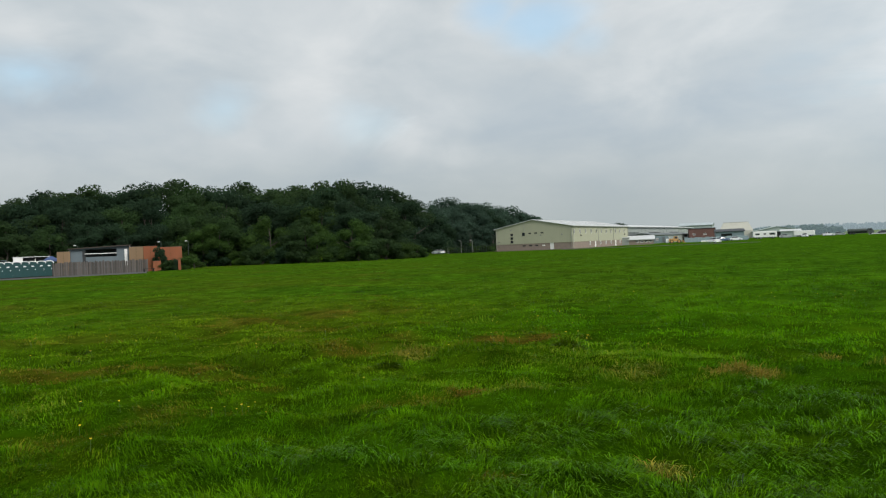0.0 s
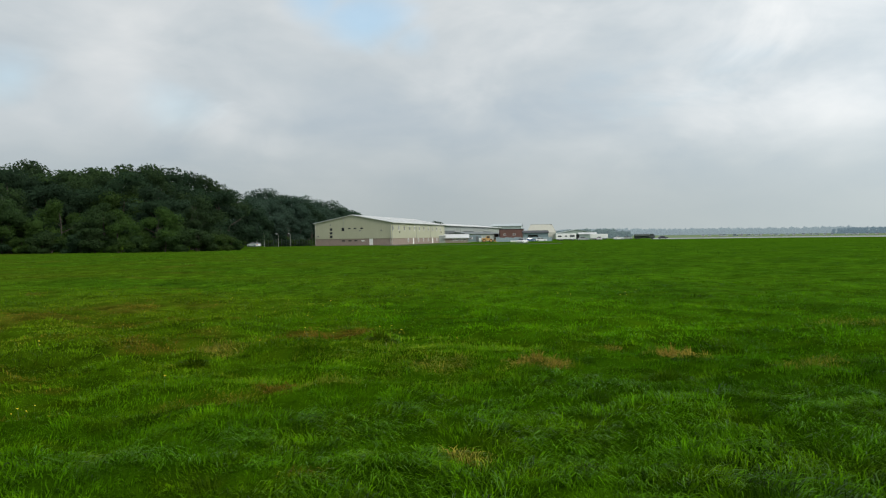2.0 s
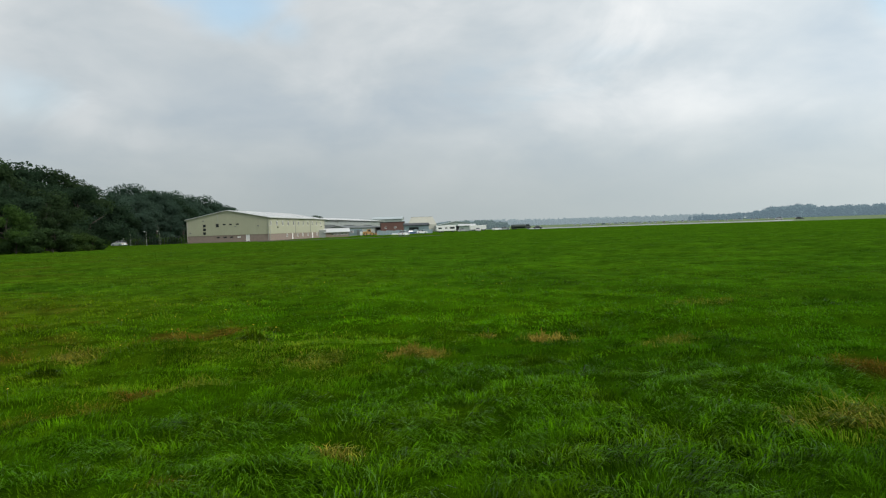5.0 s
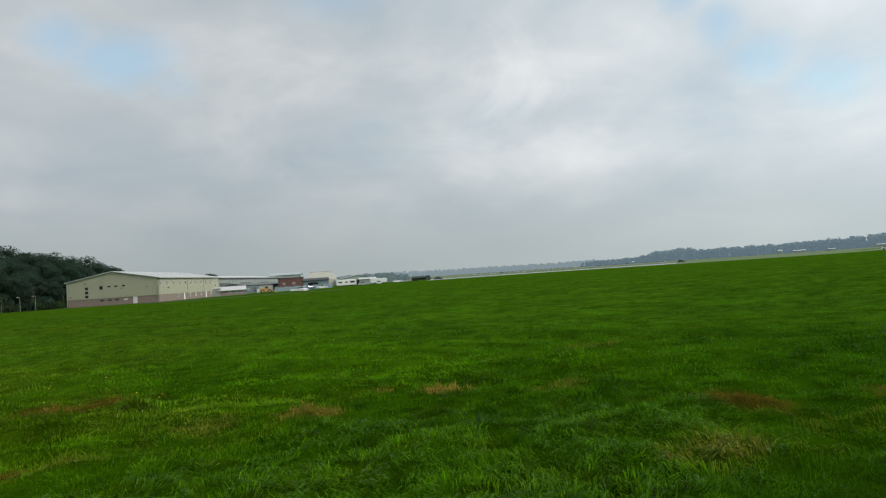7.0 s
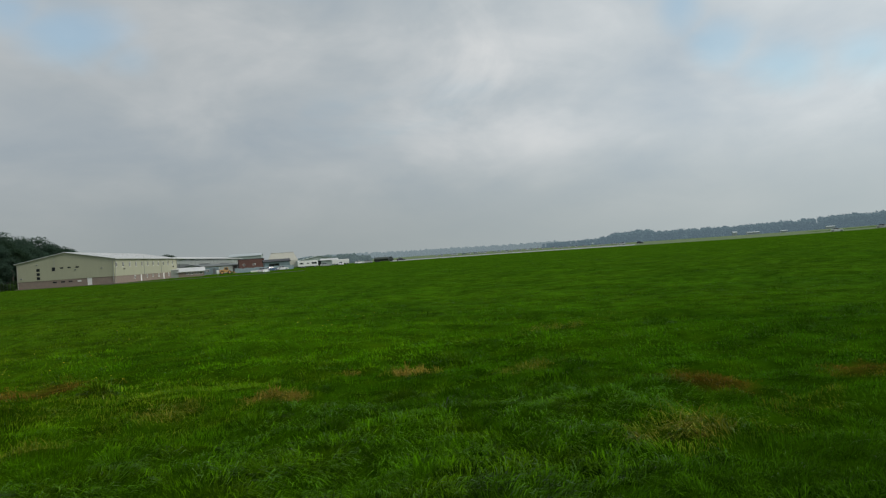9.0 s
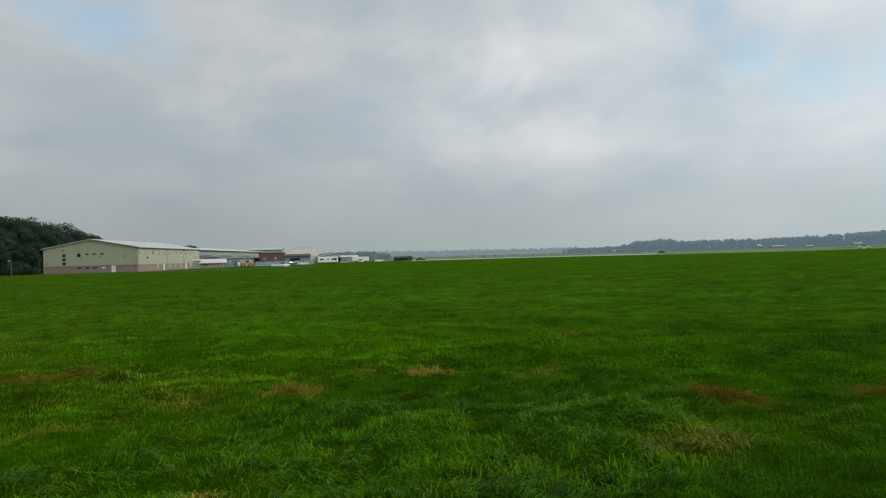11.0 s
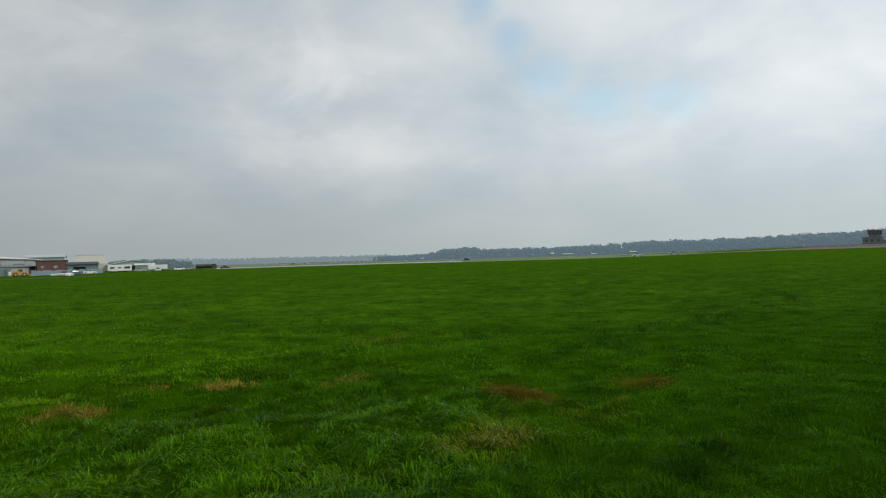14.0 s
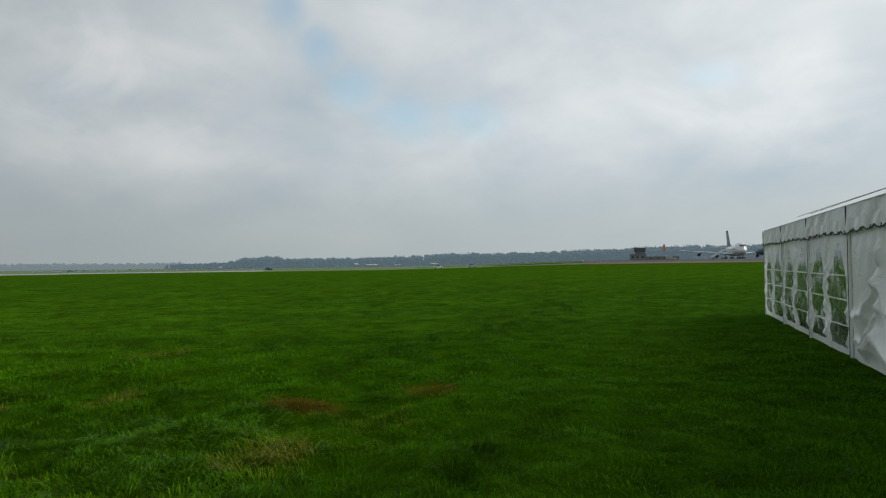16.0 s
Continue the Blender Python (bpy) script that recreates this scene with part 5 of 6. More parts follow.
def smoke_hoarding():
    """Blue-grey sheeted fence added in place of engine smoke between the hangars and the taxiway, panel by panel."""
    b = thing("site_fence", Matrix(), "run of blue-grey fence panels standing in for engine smoke by the taxiway", "fence")
    n = 18
    for i in range(n):
        a0, a1 = 21.6 + 4.6 * i / n, 21.6 + 4.6 * (i + 1) / n
        p, q = stand(a0, 252 + 1.2 * i), stand(a1, 252 + 1.2 * (i + 1))
        d = q - p
        m = Matrix.LocRotScale(p, Euler((0, 0, math.atan2(d.y, d.x))), None)
        bm = bmesh.new()
        cube(bm, (0.04, -0.03, 0.1), (d.length - 0.04, 0.03, 1.75 - 0.12 * (i % 3)))
        o = part("panel", bm, M["bluegrey"], b)
        o.matrix_basis = m
        bm = bmesh.new()
        tube(bm, (0, 0, 0), (0, 0, 1.9), 0.05, n=6)
        o = part("post", bm, M["steel"], b)
        o.matrix_basis = m


smoke_hoarding()


def barrier():
    b = thing("barrier", facing(23.4, 246, 0), "long low white barrier lying by the taxiway", "barrier")
    for i in range(3):
        bm = bmesh.new()
        cube(bm, (-2.6 + 1.75 * i, -0.2, 0), (-0.9 + 1.75 * i, 0.2, 0.55), 0.08)
        part("block", bm, M["white"], b)


barrier()


# ---- vehicles ----
def wheel(parent, x, y, r, w=0.2, rim="alloy"):
    bm = bmesh.new()
    tube(bm, (x, y - w / 2, r), (x, y + w / 2, r), r, n=16)
    ty = part("wheel", bm, M["tyre"], parent, "black rubber tyre")
    bm = bmesh.new()
    s = -1 if y < 0 else 1
    tube(bm, (x, y + s * w / 2 - 0.03, r), (x, y + s * (w / 2 + 0.012), r), r * 0.6, r * 0.52, 12)
    part("rim", bm, M[rim], ty)


def make_car(m, paint, label, estate=False, group=""):
    """A car along x: shaped lower body, glazed cabin, bumpers, lamps and four wheels."""
    c = thing("car", m, label, "car", group)
    L = 4.3
    low = [(-L / 2, 0.32), (-L / 2 + 0.08, 0.78), (-L / 2 + 0.35, 0.92), (-0.9, 0.95), (0.85, 0.95), (1.75, 0.80), (L / 2 - 0.05, 0.66), (L / 2, 0.34), (1.95, 0.22), (-1.9, 0.22)]
    bm = bmesh.new()
    loft(bm, [[(x, y, z if z < 0.5 else z - q) for x, z in low] for y, q in ((-0.86, 0.05), (-0.80, 0.0), (0.80, 0.0), (0.86, 0.05))])
    part("body", bm, M[paint], c)
    back = -2.0 if estate else -1.55
    bm = bmesh.new()
    loft(bm, [[(back, y * 0.92, 0.93), (back + 0.55, y * 0.74, 1.40), (0.15, y * 0.74, 1.42), (1.0, y * 0.92, 0.93)] for y in (-0.82, 0.82)])
    part("cabin_glass", bm, M["glass"], c, "dark car glazing")
    bm = bmesh.new()
    cube(bm, (back + 0.5, -0.62, 1.40), (0.2, 0.62, 1.46), 0.03)
    for y in (-0.72, 0.66):
        cube(bm, (-0.5, y, 0.93), (-0.4, y + 0.06, 1.41))
    part("roof", bm, M[paint], c)
    for x in (-1.35, 1.35):
        for y in (-0.78, 0.78):
            wheel(c, x, y, 0.31)
    for y in (-0.6, 0.6):
        bm = bmesh.new()
        cube(bm, (L / 2 - 0.14, y - 0.17, 0.55), (L / 2 - 0.02, y + 0.17, 0.68), 0.02)
        part("headlight", bm, M["lampglass"], c)
        bm = bmesh.new()
        cube(bm, (-L / 2 - 0.01, y - 0.17, 0.62), (-L / 2 + 0.12, y + 0.17, 0.78), 0.02)
        part("tail_light", bm, M["redlamp"], c)
    for y in (-0.95, 0.85):
        bm = bmesh.new()
        cube(bm, (0.55, y, 0.95), (0.7, y + 0.1, 1.07), 0.02)
        part("mirror", bm, M[paint], c)
    return c


def make_van(m, paint, label, length=5.2, height=2.3, group=""):
    v = thing("van", m, label, "van", group)
    h, q = height, length / 2
    bm = bmesh.new()
    side = [(-q, 0.4), (-q, h - 0.12), (-q + 0.1, h), (q - 1.5, h), (q - 0.85, h * 0.58), (q - 0.1, h * 0.48), (q, 0.45)]
    loft(bm, [[(x, y, z) for x, z in side] for y in (-0.98, 0.98)])
    part("body", bm, M[paint], v)
    bm = bmesh.new()
    loft(bm, [[(q - 1.42, y, h - 0.12), (q - 0.86, y, h * 0.60), (q - 0.80, y, h * 0.60), (q - 1.36, y, h - 0.12)] for y in (-0.85, 0.85)])
    part("windscreen", bm, M["glass"], v)
    for y in (-0.99, 0.97):
        bm = bmesh.new()
        cube(bm, (q - 2.3, y, h * 0.58), (q - 1.55, y + 0.02, h * 0.85))
        part("side_window", bm, M["glass"], v)
    for x in (-q + 1.0, q - 1.0):
        for y in (-0.9, 0.9):
            wheel(v, x, y, 0.36, 0.24)
    return v


def make_box_lorry(name, m, length, height, paint, label, windows=(), category="lorry", cab="white"):
    """A coach, horsebox or trailer: a bevelled body, dark windows, wheels and bumper. Looks along +x."""
    t = thing(name, m, label, category)
    q = length / 2
    bm = bmesh.new()
    cube(bm, (-q, -1.2, 0.55), (q, 1.2, height), 0.12)
    part("body", bm, M[paint], t)
    for x, z, w, h in windows:
        bm = bmesh.new()
        cube(bm, (x - w / 2, -1.225, z), (x + w / 2, -1.20, z + h), 0.004)
        part("window", bm, M["glass"], t)
    bm = bmesh.new()
    cube(bm, (-q + 0.3, -1.0, 0.35), (q - 0.3, 1.0, 0.56))
    part("chassis", bm, M["tyre"], t)
    bm = bmesh.new()
    cube(bm, (q, -1.15, 0.4), (q + 0.1, 1.15, 0.75), 0.03)
    part("bumper", bm, M[cab], t)
    for x in (-q + 1.6, -q + 2.8, q - 1.3):
        for y in (-1.05, 1.05):
            wheel(t, x, y, 0.45, 0.28)
    return t


# motorhome, trailers and lorries by the taxiway
make_box_lorry("motorhome", facing(27.3, 292, 8), 8.4, 2.9, "white", "long white motorhome with dark windows on the taxiway edge",
               [(-2.6, 1.5, 1.5, 0.6), (0.0, 1.6, 1.0, 0.45), (2.6, 1.45, 2.0, 0.75)], "motorhome")
make_box_lorry("trailer", facing(29.95, 330, 6), 8.0, 2.6, "white", "plain white box trailer parked by the barn", (), "trailer")


def tanker():
    t = thing("tanker_lorry", facing(33.5, 330, 4), "dark green tanker lorry parked on the far edge of the field", "lorry")
    bm = bmesh.new()
    rings = []
    for x, s in ((-4.6, 0.75), (-4.4, 1.0), (2.0, 1.0), (2.3, 0.8)):
        rings.append([(x, 1.15 * s * math.cos(a), 1.55 + 0.8 * s * math.sin(a)) for a in [2 * math.pi * i / 16 for i in range(16)]])
    loft(bm, rings)
    part("tank", bm, M["green"], t)
    bm = bmesh.new()
    prism(bm, [(2.5, 0.5), (2.5, 2.35), (3.9, 2.35), (4.4, 1.5), (4.6, 1.4), (4.6, 0.5)], -1.15, 1.15, "y")
    part("cab", bm, M["green"], t)
    bm = bmesh.new()
    cube(bm, (2.9, -1.17, 1.5), (3.8, -1.15, 2.15))
    part("cab_window", bm, M["glass"], t)
    bm = bmesh.new()
    cube(bm, (-4.5, -0.5, 0.45), (4.4, 0.5, 0.75))
    part("chassis", bm, M["tyre"], t)
    for x in (-3.6, -2.4, 3.5):
        for y in (-1.0, 1.0):
            wheel(t, x, y, 0.5, 0.3, "green")


tanker()


def digger():
    """Yellow-orange wheeled loader with its arm and bucket lowered."""
    t = thing("loader", facing(20.95, 247, 5), "yellow-orange wheeled loader with a cab, parked by the hangars", "loader")
    bm = bmesh.new()
    prism(bm, [(-2.2, 0.6), (-2.2, 1.5), (-0.6, 1.65), (0.9, 1.2), (1.0, 0.6)], -0.8, 0.8, "y")
    part("body", bm, M["yellow"], t)
    bm = bmesh.new()
    prism(bm, [(-0.7, 1.5), (-0.55, 2.35), (0.5, 2.35), (0.75, 1.25)], -0.65, 0.65, "y")
    part("cab", bm, M["yellow"], t)
    for y in (-0.665, 0.65):
        bm = bmesh.new()
        prism(bm, [(-0.5, 1.6), (-0.4, 2.2), (0.4, 2.2), (0.55, 1.5)], y, y + 0.015, "y")
        part("cab_window", bm, M["glass"], t)
    for y in (-0.6, 0.6):
        bm = bmesh.new()
        tube(bm, (0.6, y, 1.3), (2.4, y, 0.6), 0.12, 0.1, 6)
        part("arm", bm, M["yellow"], t)
    bm = bmesh.new()
    prism(bm, [(2.3, 0.2), (2.3, 0.9), (2.45, 0.9), (2.6, 0.35), (3.1, 0.2), (3.1, 0.12)], -1.1, 1.1, "y")
    part("bucket", bm, M["yellow"], t)
    bm = bmesh.new()
    cube(bm, (-3.2, -0.5, 0.3), (-2.4, 0.5, 1.6), 0.1)
    part("counterweight", bm, M["white"], t, "pale counterweight box")
    for x in (-1.4, 1.0):
        for y in (-0.8, 0.8):
            wheel(t, x, y, 0.62, 0.4, "yellow")


digger()


def cabin():
    t = thing("portable_cabin", facing(19.75, 250, 5), "blue-grey portable cabin on short legs beside the low block", "cabin")
    bm = bmesh.new()
    cube(bm, (-2.7, -1.2, 0.35), (2.7, 1.2, 2.6), 0.06)
    part("body", bm, M["bluegrey"], t)
    add_window(t, pose(-0.9, -1.21, 1.2), 1.0, 0.8, 2)
    add_door(t, pose(1.2, -1.22, 0.4), 0.85, 1.9, "grey_door", "grey cabin door")
    for x in (-2.4, 2.4):
        for y in (-1.0, 1.0):
            bm = bmesh.new()
            cube(bm, (x - 0.12, y - 0.12, 0), (x + 0.12, y + 0.12, 0.36))
            part("leg", bm, M["concrete"], t)


cabin()

# the white car driving off along the taxiway, and others out on the field's far side
make_car(facing(23.8, 205, 65), "carwhite", "small white car driving along the taxiway")
make_car(facing(68.2, 300, 6), "carwhite", "white car far out across the grass")
make_car(facing(71.0, 310, 4), "carsilver", "silver car far out across the grass")
make_car(facing(53.0, 430, 25), "carsilver", "silver car at the far edge of the field")
make_car(facing(54.4, 430, 5), "cardark", "dark estate car at the far edge of the field", True)
make_car(facing(31.5, 318, 15), "carwhite", "white car parked beyond the field", group="cars by the taxiway")
make_car(facing(32.2, 322, 0), "carsilver", "silver car parked beyond the field", group="cars by the taxiway")
make_car(facing(30.0, 300, 80), "carwhite", "white car parked before the trailer", group="cars by the taxiway")
make_car(facing(25.3, 262, 10), "carwhite", "white car parked by the blue-grey panels", group="cars by the taxiway")
make_car(facing(28.7, 300, 10), "carsilver", "silver car parked beside the motorhome", group="cars by the taxiway")
make_car(facing(24.4, 258, 30), "carblue", "blue car parked by the blue-grey panels", group="cars by the taxiway")
make_car(facing(34.9, 335, 10), "cardark", "dark car parked beside the tanker", group="cars by the taxiway")
make_car(facing(1.9, 206, 128), "carwhite", "white estate car parked on the lane beside the wood", True)
make_van(facing(86.9, 390, 10), "carsilver", "grey van parked near the low tower", 5.6, 2.4)


def parked_line():
    """Rows of parked cars far across the field, dots below the far trees, their paint paled for haze."""
    rng = random.Random(4)
    kinds = [make_car(Matrix(), p, "distant %s car in a long parked row" % w, group="far parked cars") for p, w in (("hazeroof", "pale"), ("airgrey", "silver"), ("hazewall", "grey"), ("bluegrey", "blue"))]
    fresh = [True] * 4
    for i in range(30):
        az = 38.0 + i * 0.52 + rng.uniform(-0.2, 0.2)
        k = rng.choice((0, 0, 0, 1, 1, 2, 3))
        m = facing(az, 560 + rng.uniform(-6, 6), rng.choice((0, 90, 180)) + rng.uniform(-8, 8))
        if fresh[k]:
            kinds[k].matrix_basis = m
            fresh[k] = False
        else:
            copy_thing(kinds[k], m)


parked_line()


# ---- yard with the timber fence, west of the wood ----
def toilets():
    t = thing("portable_toilet", Matrix(), "teal portable toilet with a white-rimmed domed roof, in a row", "toilet", "row of portable toilets")
    bm = bmesh.new()
    cube(bm, (-0.55, -0.55, 0.08), (0.55, 0.55, 2.0), 0.05)
    part("cabin", bm, M["teal"], t)
    bm = bmesh.new()
    cube(bm, (-0.42, -0.585, 0.15), (0.42, -0.55, 1.92), 0.01)
    door = part("door", bm, M["teal"], t)
    bm = bmesh.new()
    cube(bm, (0.25, -0.62, 1.0), (0.33, -0.585, 1.12))
    part("latch", bm, M["white"], door)
    bm = bmesh.new()
    cube(bm, (-0.16, -0.6, 1.45), (0.16, -0.585, 1.6))
    part("sign", bm, M["white"], door, "blank white sign")
    for x in (-0.53, 0.53):
        bm = bmesh.new()
        cube(bm, (x - 0.028, -0.6, 0.08), (x + 0.028, -0.56, 1.9))
        part("corner_post", bm, M["teal"], t)

    def dome(w, z, rise):
        return [(w * math.cos(math.pi * k / 12), z + rise * math.sin(math.pi * k / 12) ** 0.6) for k in range(13)]

    bm = bmesh.new()
    prism(bm, dome(0.50, 1.94, 0.20), -0.60, 0.56, "y")
    part("roof", bm, M["teal"], t, "teal domed plastic roof")
    bm = bmesh.new()
    outer, inner = dome(0.58, 1.86, 0.36), dome(0.49, 1.84, 0.28)
    loft(bm, [[(a[0], -0.63, a[1]), (a[0], -0.50, a[1]), (b[0], -0.50, b[1]), (b[0], -0.63, b[1])] for a, b in zip(outer, inner)])
    part("roof_rim", bm, M["white"], t, "white arched roof rim")
    bm = bmesh.new()
    cube(bm, (-0.58, -0.58, 0), (0.58, 0.58, 0.1))
    part("skid", bm, M["tyre"], t)
    first = True
    for i in range(12):
        az = -27.45 - 0.50 * i
        m = facing(az, 109 - 0.3 * i, 2 * math.sin(i * 2.1))
        if first:
            t.matrix_basis = m
            first = False
        else:
            copy_thing(t, m)


toilets()


def timber_fence():
    b = thing("timber_fence", Matrix(), "weathered grey close-board timber fence round the yard", "fence")
    rng = random.Random(2)
    a0, a1, n = -27.2, -20.9, 84
    boards = []
    for h in (0, 1, 2):
        bm = bmesh.new()
        cube(bm, (-0.066, -0.012, 0), (0.066, 0.012, 1.78 + 0.05 * h), 0.004)
        boards.append(finish(bm, "board", M["timber"]))
    p, q = stand(a0, 103), stand(a1, 112)
    d = q - p
    rz = math.degrees(math.atan2(d.y, d.x))
    for i in range(n):
        w = p + d * ((i + 0.5) / n)
        o = new("board", boards[rng.randrange(3)])
        o.parent = b
        o.matrix_basis = pose(w.x, w.y, float(ground_z(w.x, w.y)) - 0.02, 0, rng.uniform(-1.2, 1.2), rz) @ Matrix.Diagonal((d.length / n / rng.uniform(0.14, 0.152), 1, rng.uniform(0.96, 1.02), 1))
    for i in range(7):
        w = p + d * (i / 6)
        bm = bmesh.new()
        cube(bm, (-0.06, 0.05, 0), (0.06, 0.17, 1.95), 0.01)
        o = part("post", bm, M["timber"], b)
        o.matrix_basis = pose(w.x, w.y, float(ground_z(w.x, w.y)) - 0.05, 0, 0, rz)
    for z in (0.5, 1.4):
        bm = bmesh.new()
        cube(bm, (0, 0.015, z), (d.length, 0.06, z + 0.08))
        o = part("rail", bm, M["timber"], b)
        o.matrix_basis = pose(p.x, p.y, float(ground_z(p.x, p.y)), 0, 0, rz)


timber_fence()


def yard_shed():
    """Grey-blue lean-to with a shallow roof and a wide dark hatch."""
    b = thing("yard_shed", facing(-26.05, 118, 3), "grey-blue painted shed with a dark hatch and a sloping roof", "shed")
    L, D, H = 8.0, 4.0, 3.75
    bm = bmesh.new()
    wall_cells(bm, 0, L, 0, H, 0, 0.15, [(2.0, 6.3, 2.55, H - 0.05)])
    part("front_wall", bm, M["bluepaint"], b)
    for x in (0, L - 0.15):
        bm = bmesh.new()
        cube(bm, (x, 0.15, 0), (x + 0.15, D, H))
        part("end_wall", bm, M["bluepaint"], b)
    # back wall is near-black, painting the shade seen through the hatch
    bm = bmesh.new()
    cube(bm, (0.15, D - 0.15, 0), (L - 0.15, D, H))
    part("back_wall", bm, M["dark"], b)
    bm = bmesh.new()
    prism(bm, [(-0.3, H + 0.05), (L + 0.3, H + 0.38), (L + 0.3, H + 0.52), (-0.3, H + 0.17)], -0.6, D + 0.3, "y")
    part("roof", bm, M["bark"], b, "brown lean-to roof")
    bm = bmesh.new()
    prism(bm, [(0, H), (L, H), (L, H + 0.36), (0, H + 0.05)], 0.02, 0.13, "y")
    part("fascia", bm, M["bluepaint"], b)
    bm = bmesh.new()
    cube(bm, (1.9, -0.3, 3.0), (6.3, 0.05, 3.09))
    part("counter", bm, M["white"], b, "pale hatch counter")
    # dark panel on the wall face stands in for a shaded doorway
    bm = bmesh.new()
    cube(bm, (1.55, -0.03, 1.6), (2.0, 0.0, 3.5))
    part("side_opening", bm, M["dark"], b, "dark panel standing in for a shaded doorway")
    bm = bmesh.new()
    cube(bm, (L - 0.62, -0.04, 1.0), (L - 0.2, 0.0, H - 0.15))
    part("door", bm, M["white"], b, "pale side door")
    bm = bmesh.new()
    tube(bm, (L + 0.15, -0.4, 0), (L + 0.15, -0.4, H + 0.38), 0.07, n=6)
    part("post", bm, M["steel"], b)


yard_shed()


def screen(az, d, w, h, mat, label, z=0.0, turn=0.0, boards=2, name="screen_panel"):
    """A framed sheet-and-batten panel wall."""
    b = thing(name, facing(az, d, turn), label, "panel")
    for i in range(boards):
        bm = bmesh.new()
        cube(bm, (-w / 2 + w * i / boards + 0.01, -0.04 - 0.003 * (i % 2), z), (-w / 2 + w * (i + 1) / boards - 0.01, 0.03, h))
        part("board", bm, M[mat], b)
    bm = bmesh.new()
    cube(bm, (-w / 2, 0.03, h - 0.12), (w / 2, 0.1, h + 0.03))
    part("top_rail", bm, M["timber"], b)
    for x in (-w / 2 + 0.08, w / 2 - 0.08):
        bm = bmesh.new()
        cube(bm, (x - 0.07, 0.03, 0), (x + 0.07, 0.16, h))
        part("post", bm, M["timber"], b)


screen(-26.52, 116, 1.75, 3.45, "ply", "bare plywood screen beside the grey shed")
screen(-21.68, 117, 2.0, 3.85, "ply", "bare plywood screen beside the grey shed")
screen(-20.68, 114, 2.0, 3.8, "orange", "rust-orange panel screen standing in the yard")
screen(-19.3, 115, 3.5, 3.6, "orange", "rust-orange panel screen raised on posts in the yard", z=1.55)
screen(-20.25, 111, 1.1, 1.5, "orange", "low rust-orange panel beside the fence", boards=2)
screen(-18.65, 112, 0.4, 1.6, "orange", "narrow rust-orange post panel by the bushes", boards=1)


def pole_lamp(az, d, h, label, head=0.5, mat="steel"):
    p = thing("street_lamp", facing(az, d), label, "lamp", "lamp posts along the lane")
    bm = bmesh.new()
    tube(bm, (0, 0, -0.1), (0, 0, h), 0.045, 0.03, 8)
    part("pole", bm, M[mat], p)
    bm = bmesh.new()
    tube(bm, (0, 0, h), (-head, 0, h + 0.12), 0.04, n=6)
    part("arm", bm, M[mat], p)
    bm = bmesh.new()
    cube(bm, (-head - 0.32, -0.11, h + 0.04), (-head + 0.05, 0.11, h + 0.15), 0.03)
    part("lantern", bm, M["lampglass"], p)


for az, el in ((2.2, 0.48), (2.7, 0.48), (3.8, 0.42), (4.75, 0.44)):
    pole_lamp(az, 200, 200 * math.tan(radians(el)) + 2.05, "grey lamp post on the lane beside the wood", 0.35, "trim")
for az, h in ((-25.6, 4.35), (-19.9, 4.5), (-17.95, 4.5)):
    pole_lamp(az, 121, h, "dark lamp post behind the yard screens", 0.2, "green")


def mesh_fence():
    """Chain-link fence posts along the lane between the wood and the beige building."""
    b = thing("chain_link_fence", Matrix(), "steel mesh fence along the lane beside the wood", "fence")
    for i in range(22):
        az = 2.2 + 4.3 * i / 21
        p = stand(az, 203)
        bm = bmesh.new()
        tube(bm, (p.x, p.y, p.z), (p.x, p.y, p.z + 2.2), 0.03, n=6)
        part("post", bm, M["green"], b)
        q = stand(az + 4.3 / 21, 203)
        if i < 21:
            for z in (1.1, 2.1):
                bm = bmesh.new()
                tube(bm, p + Vector((0, 0, z)), q + Vector((0, 0, z)), 0.008, n=4)
                part("wire", bm, M["green"], b)


mesh_fence()


def catering_unit(az, d, w, h, mat, label):
    b = thing("trailer", facing(az, d, 5), label, "trailer")
    bm = bmesh.new()
    wall_cells(bm, -w / 2, w / 2, 0.5, h, -0.95, -0.87, [(-w * 0.24, w * 0.47, 0.75, h - 0.05)])
    part("front", bm, M[mat], b)
    bm = bmesh.new()
    cube(bm, (-w / 2, -0.87, 0.5), (w / 2, 0.9, 0.62))
    cube(bm, (-w / 2, 0.82, 0.62), (w / 2, 0.9, h))
    cube(bm, (-w / 2, -0.87, 0.62), (-w / 2 + 0.08, 0.82, h))
    cube(bm, (w / 2 - 0.08, -0.87, 0.62), (w / 2, 0.82, h))
    # body is near-black: the shade inside the hatch is painted on
    part("body", bm, M["dark"], b)
    bm = bmesh.new()
    cube(bm, (w * 0.1 - 0.06, -0.96, 0.9), (w * 0.1 + 0.06, -0.88, h - 0.28))
    part("hatch_post", bm, M[mat], b)
    bm = bmesh.new()
    cube(bm, (-w / 2 - 0.05, -1.0, h), (w / 2 + 0.05, 0.95, h + 0.05))
    part("roof", bm, M[mat], b)
    for y in (-0.8, 0.8):
        wheel(b, 0, y, 0.32)


catering_unit(-28.55, 126, 4.9, 3.0, "white", "white catering trailer with an open dark hatch")
catering_unit(-31.0, 126, 4.0, 2.6, "bluepaint", "grey catering trailer with an open hatch")


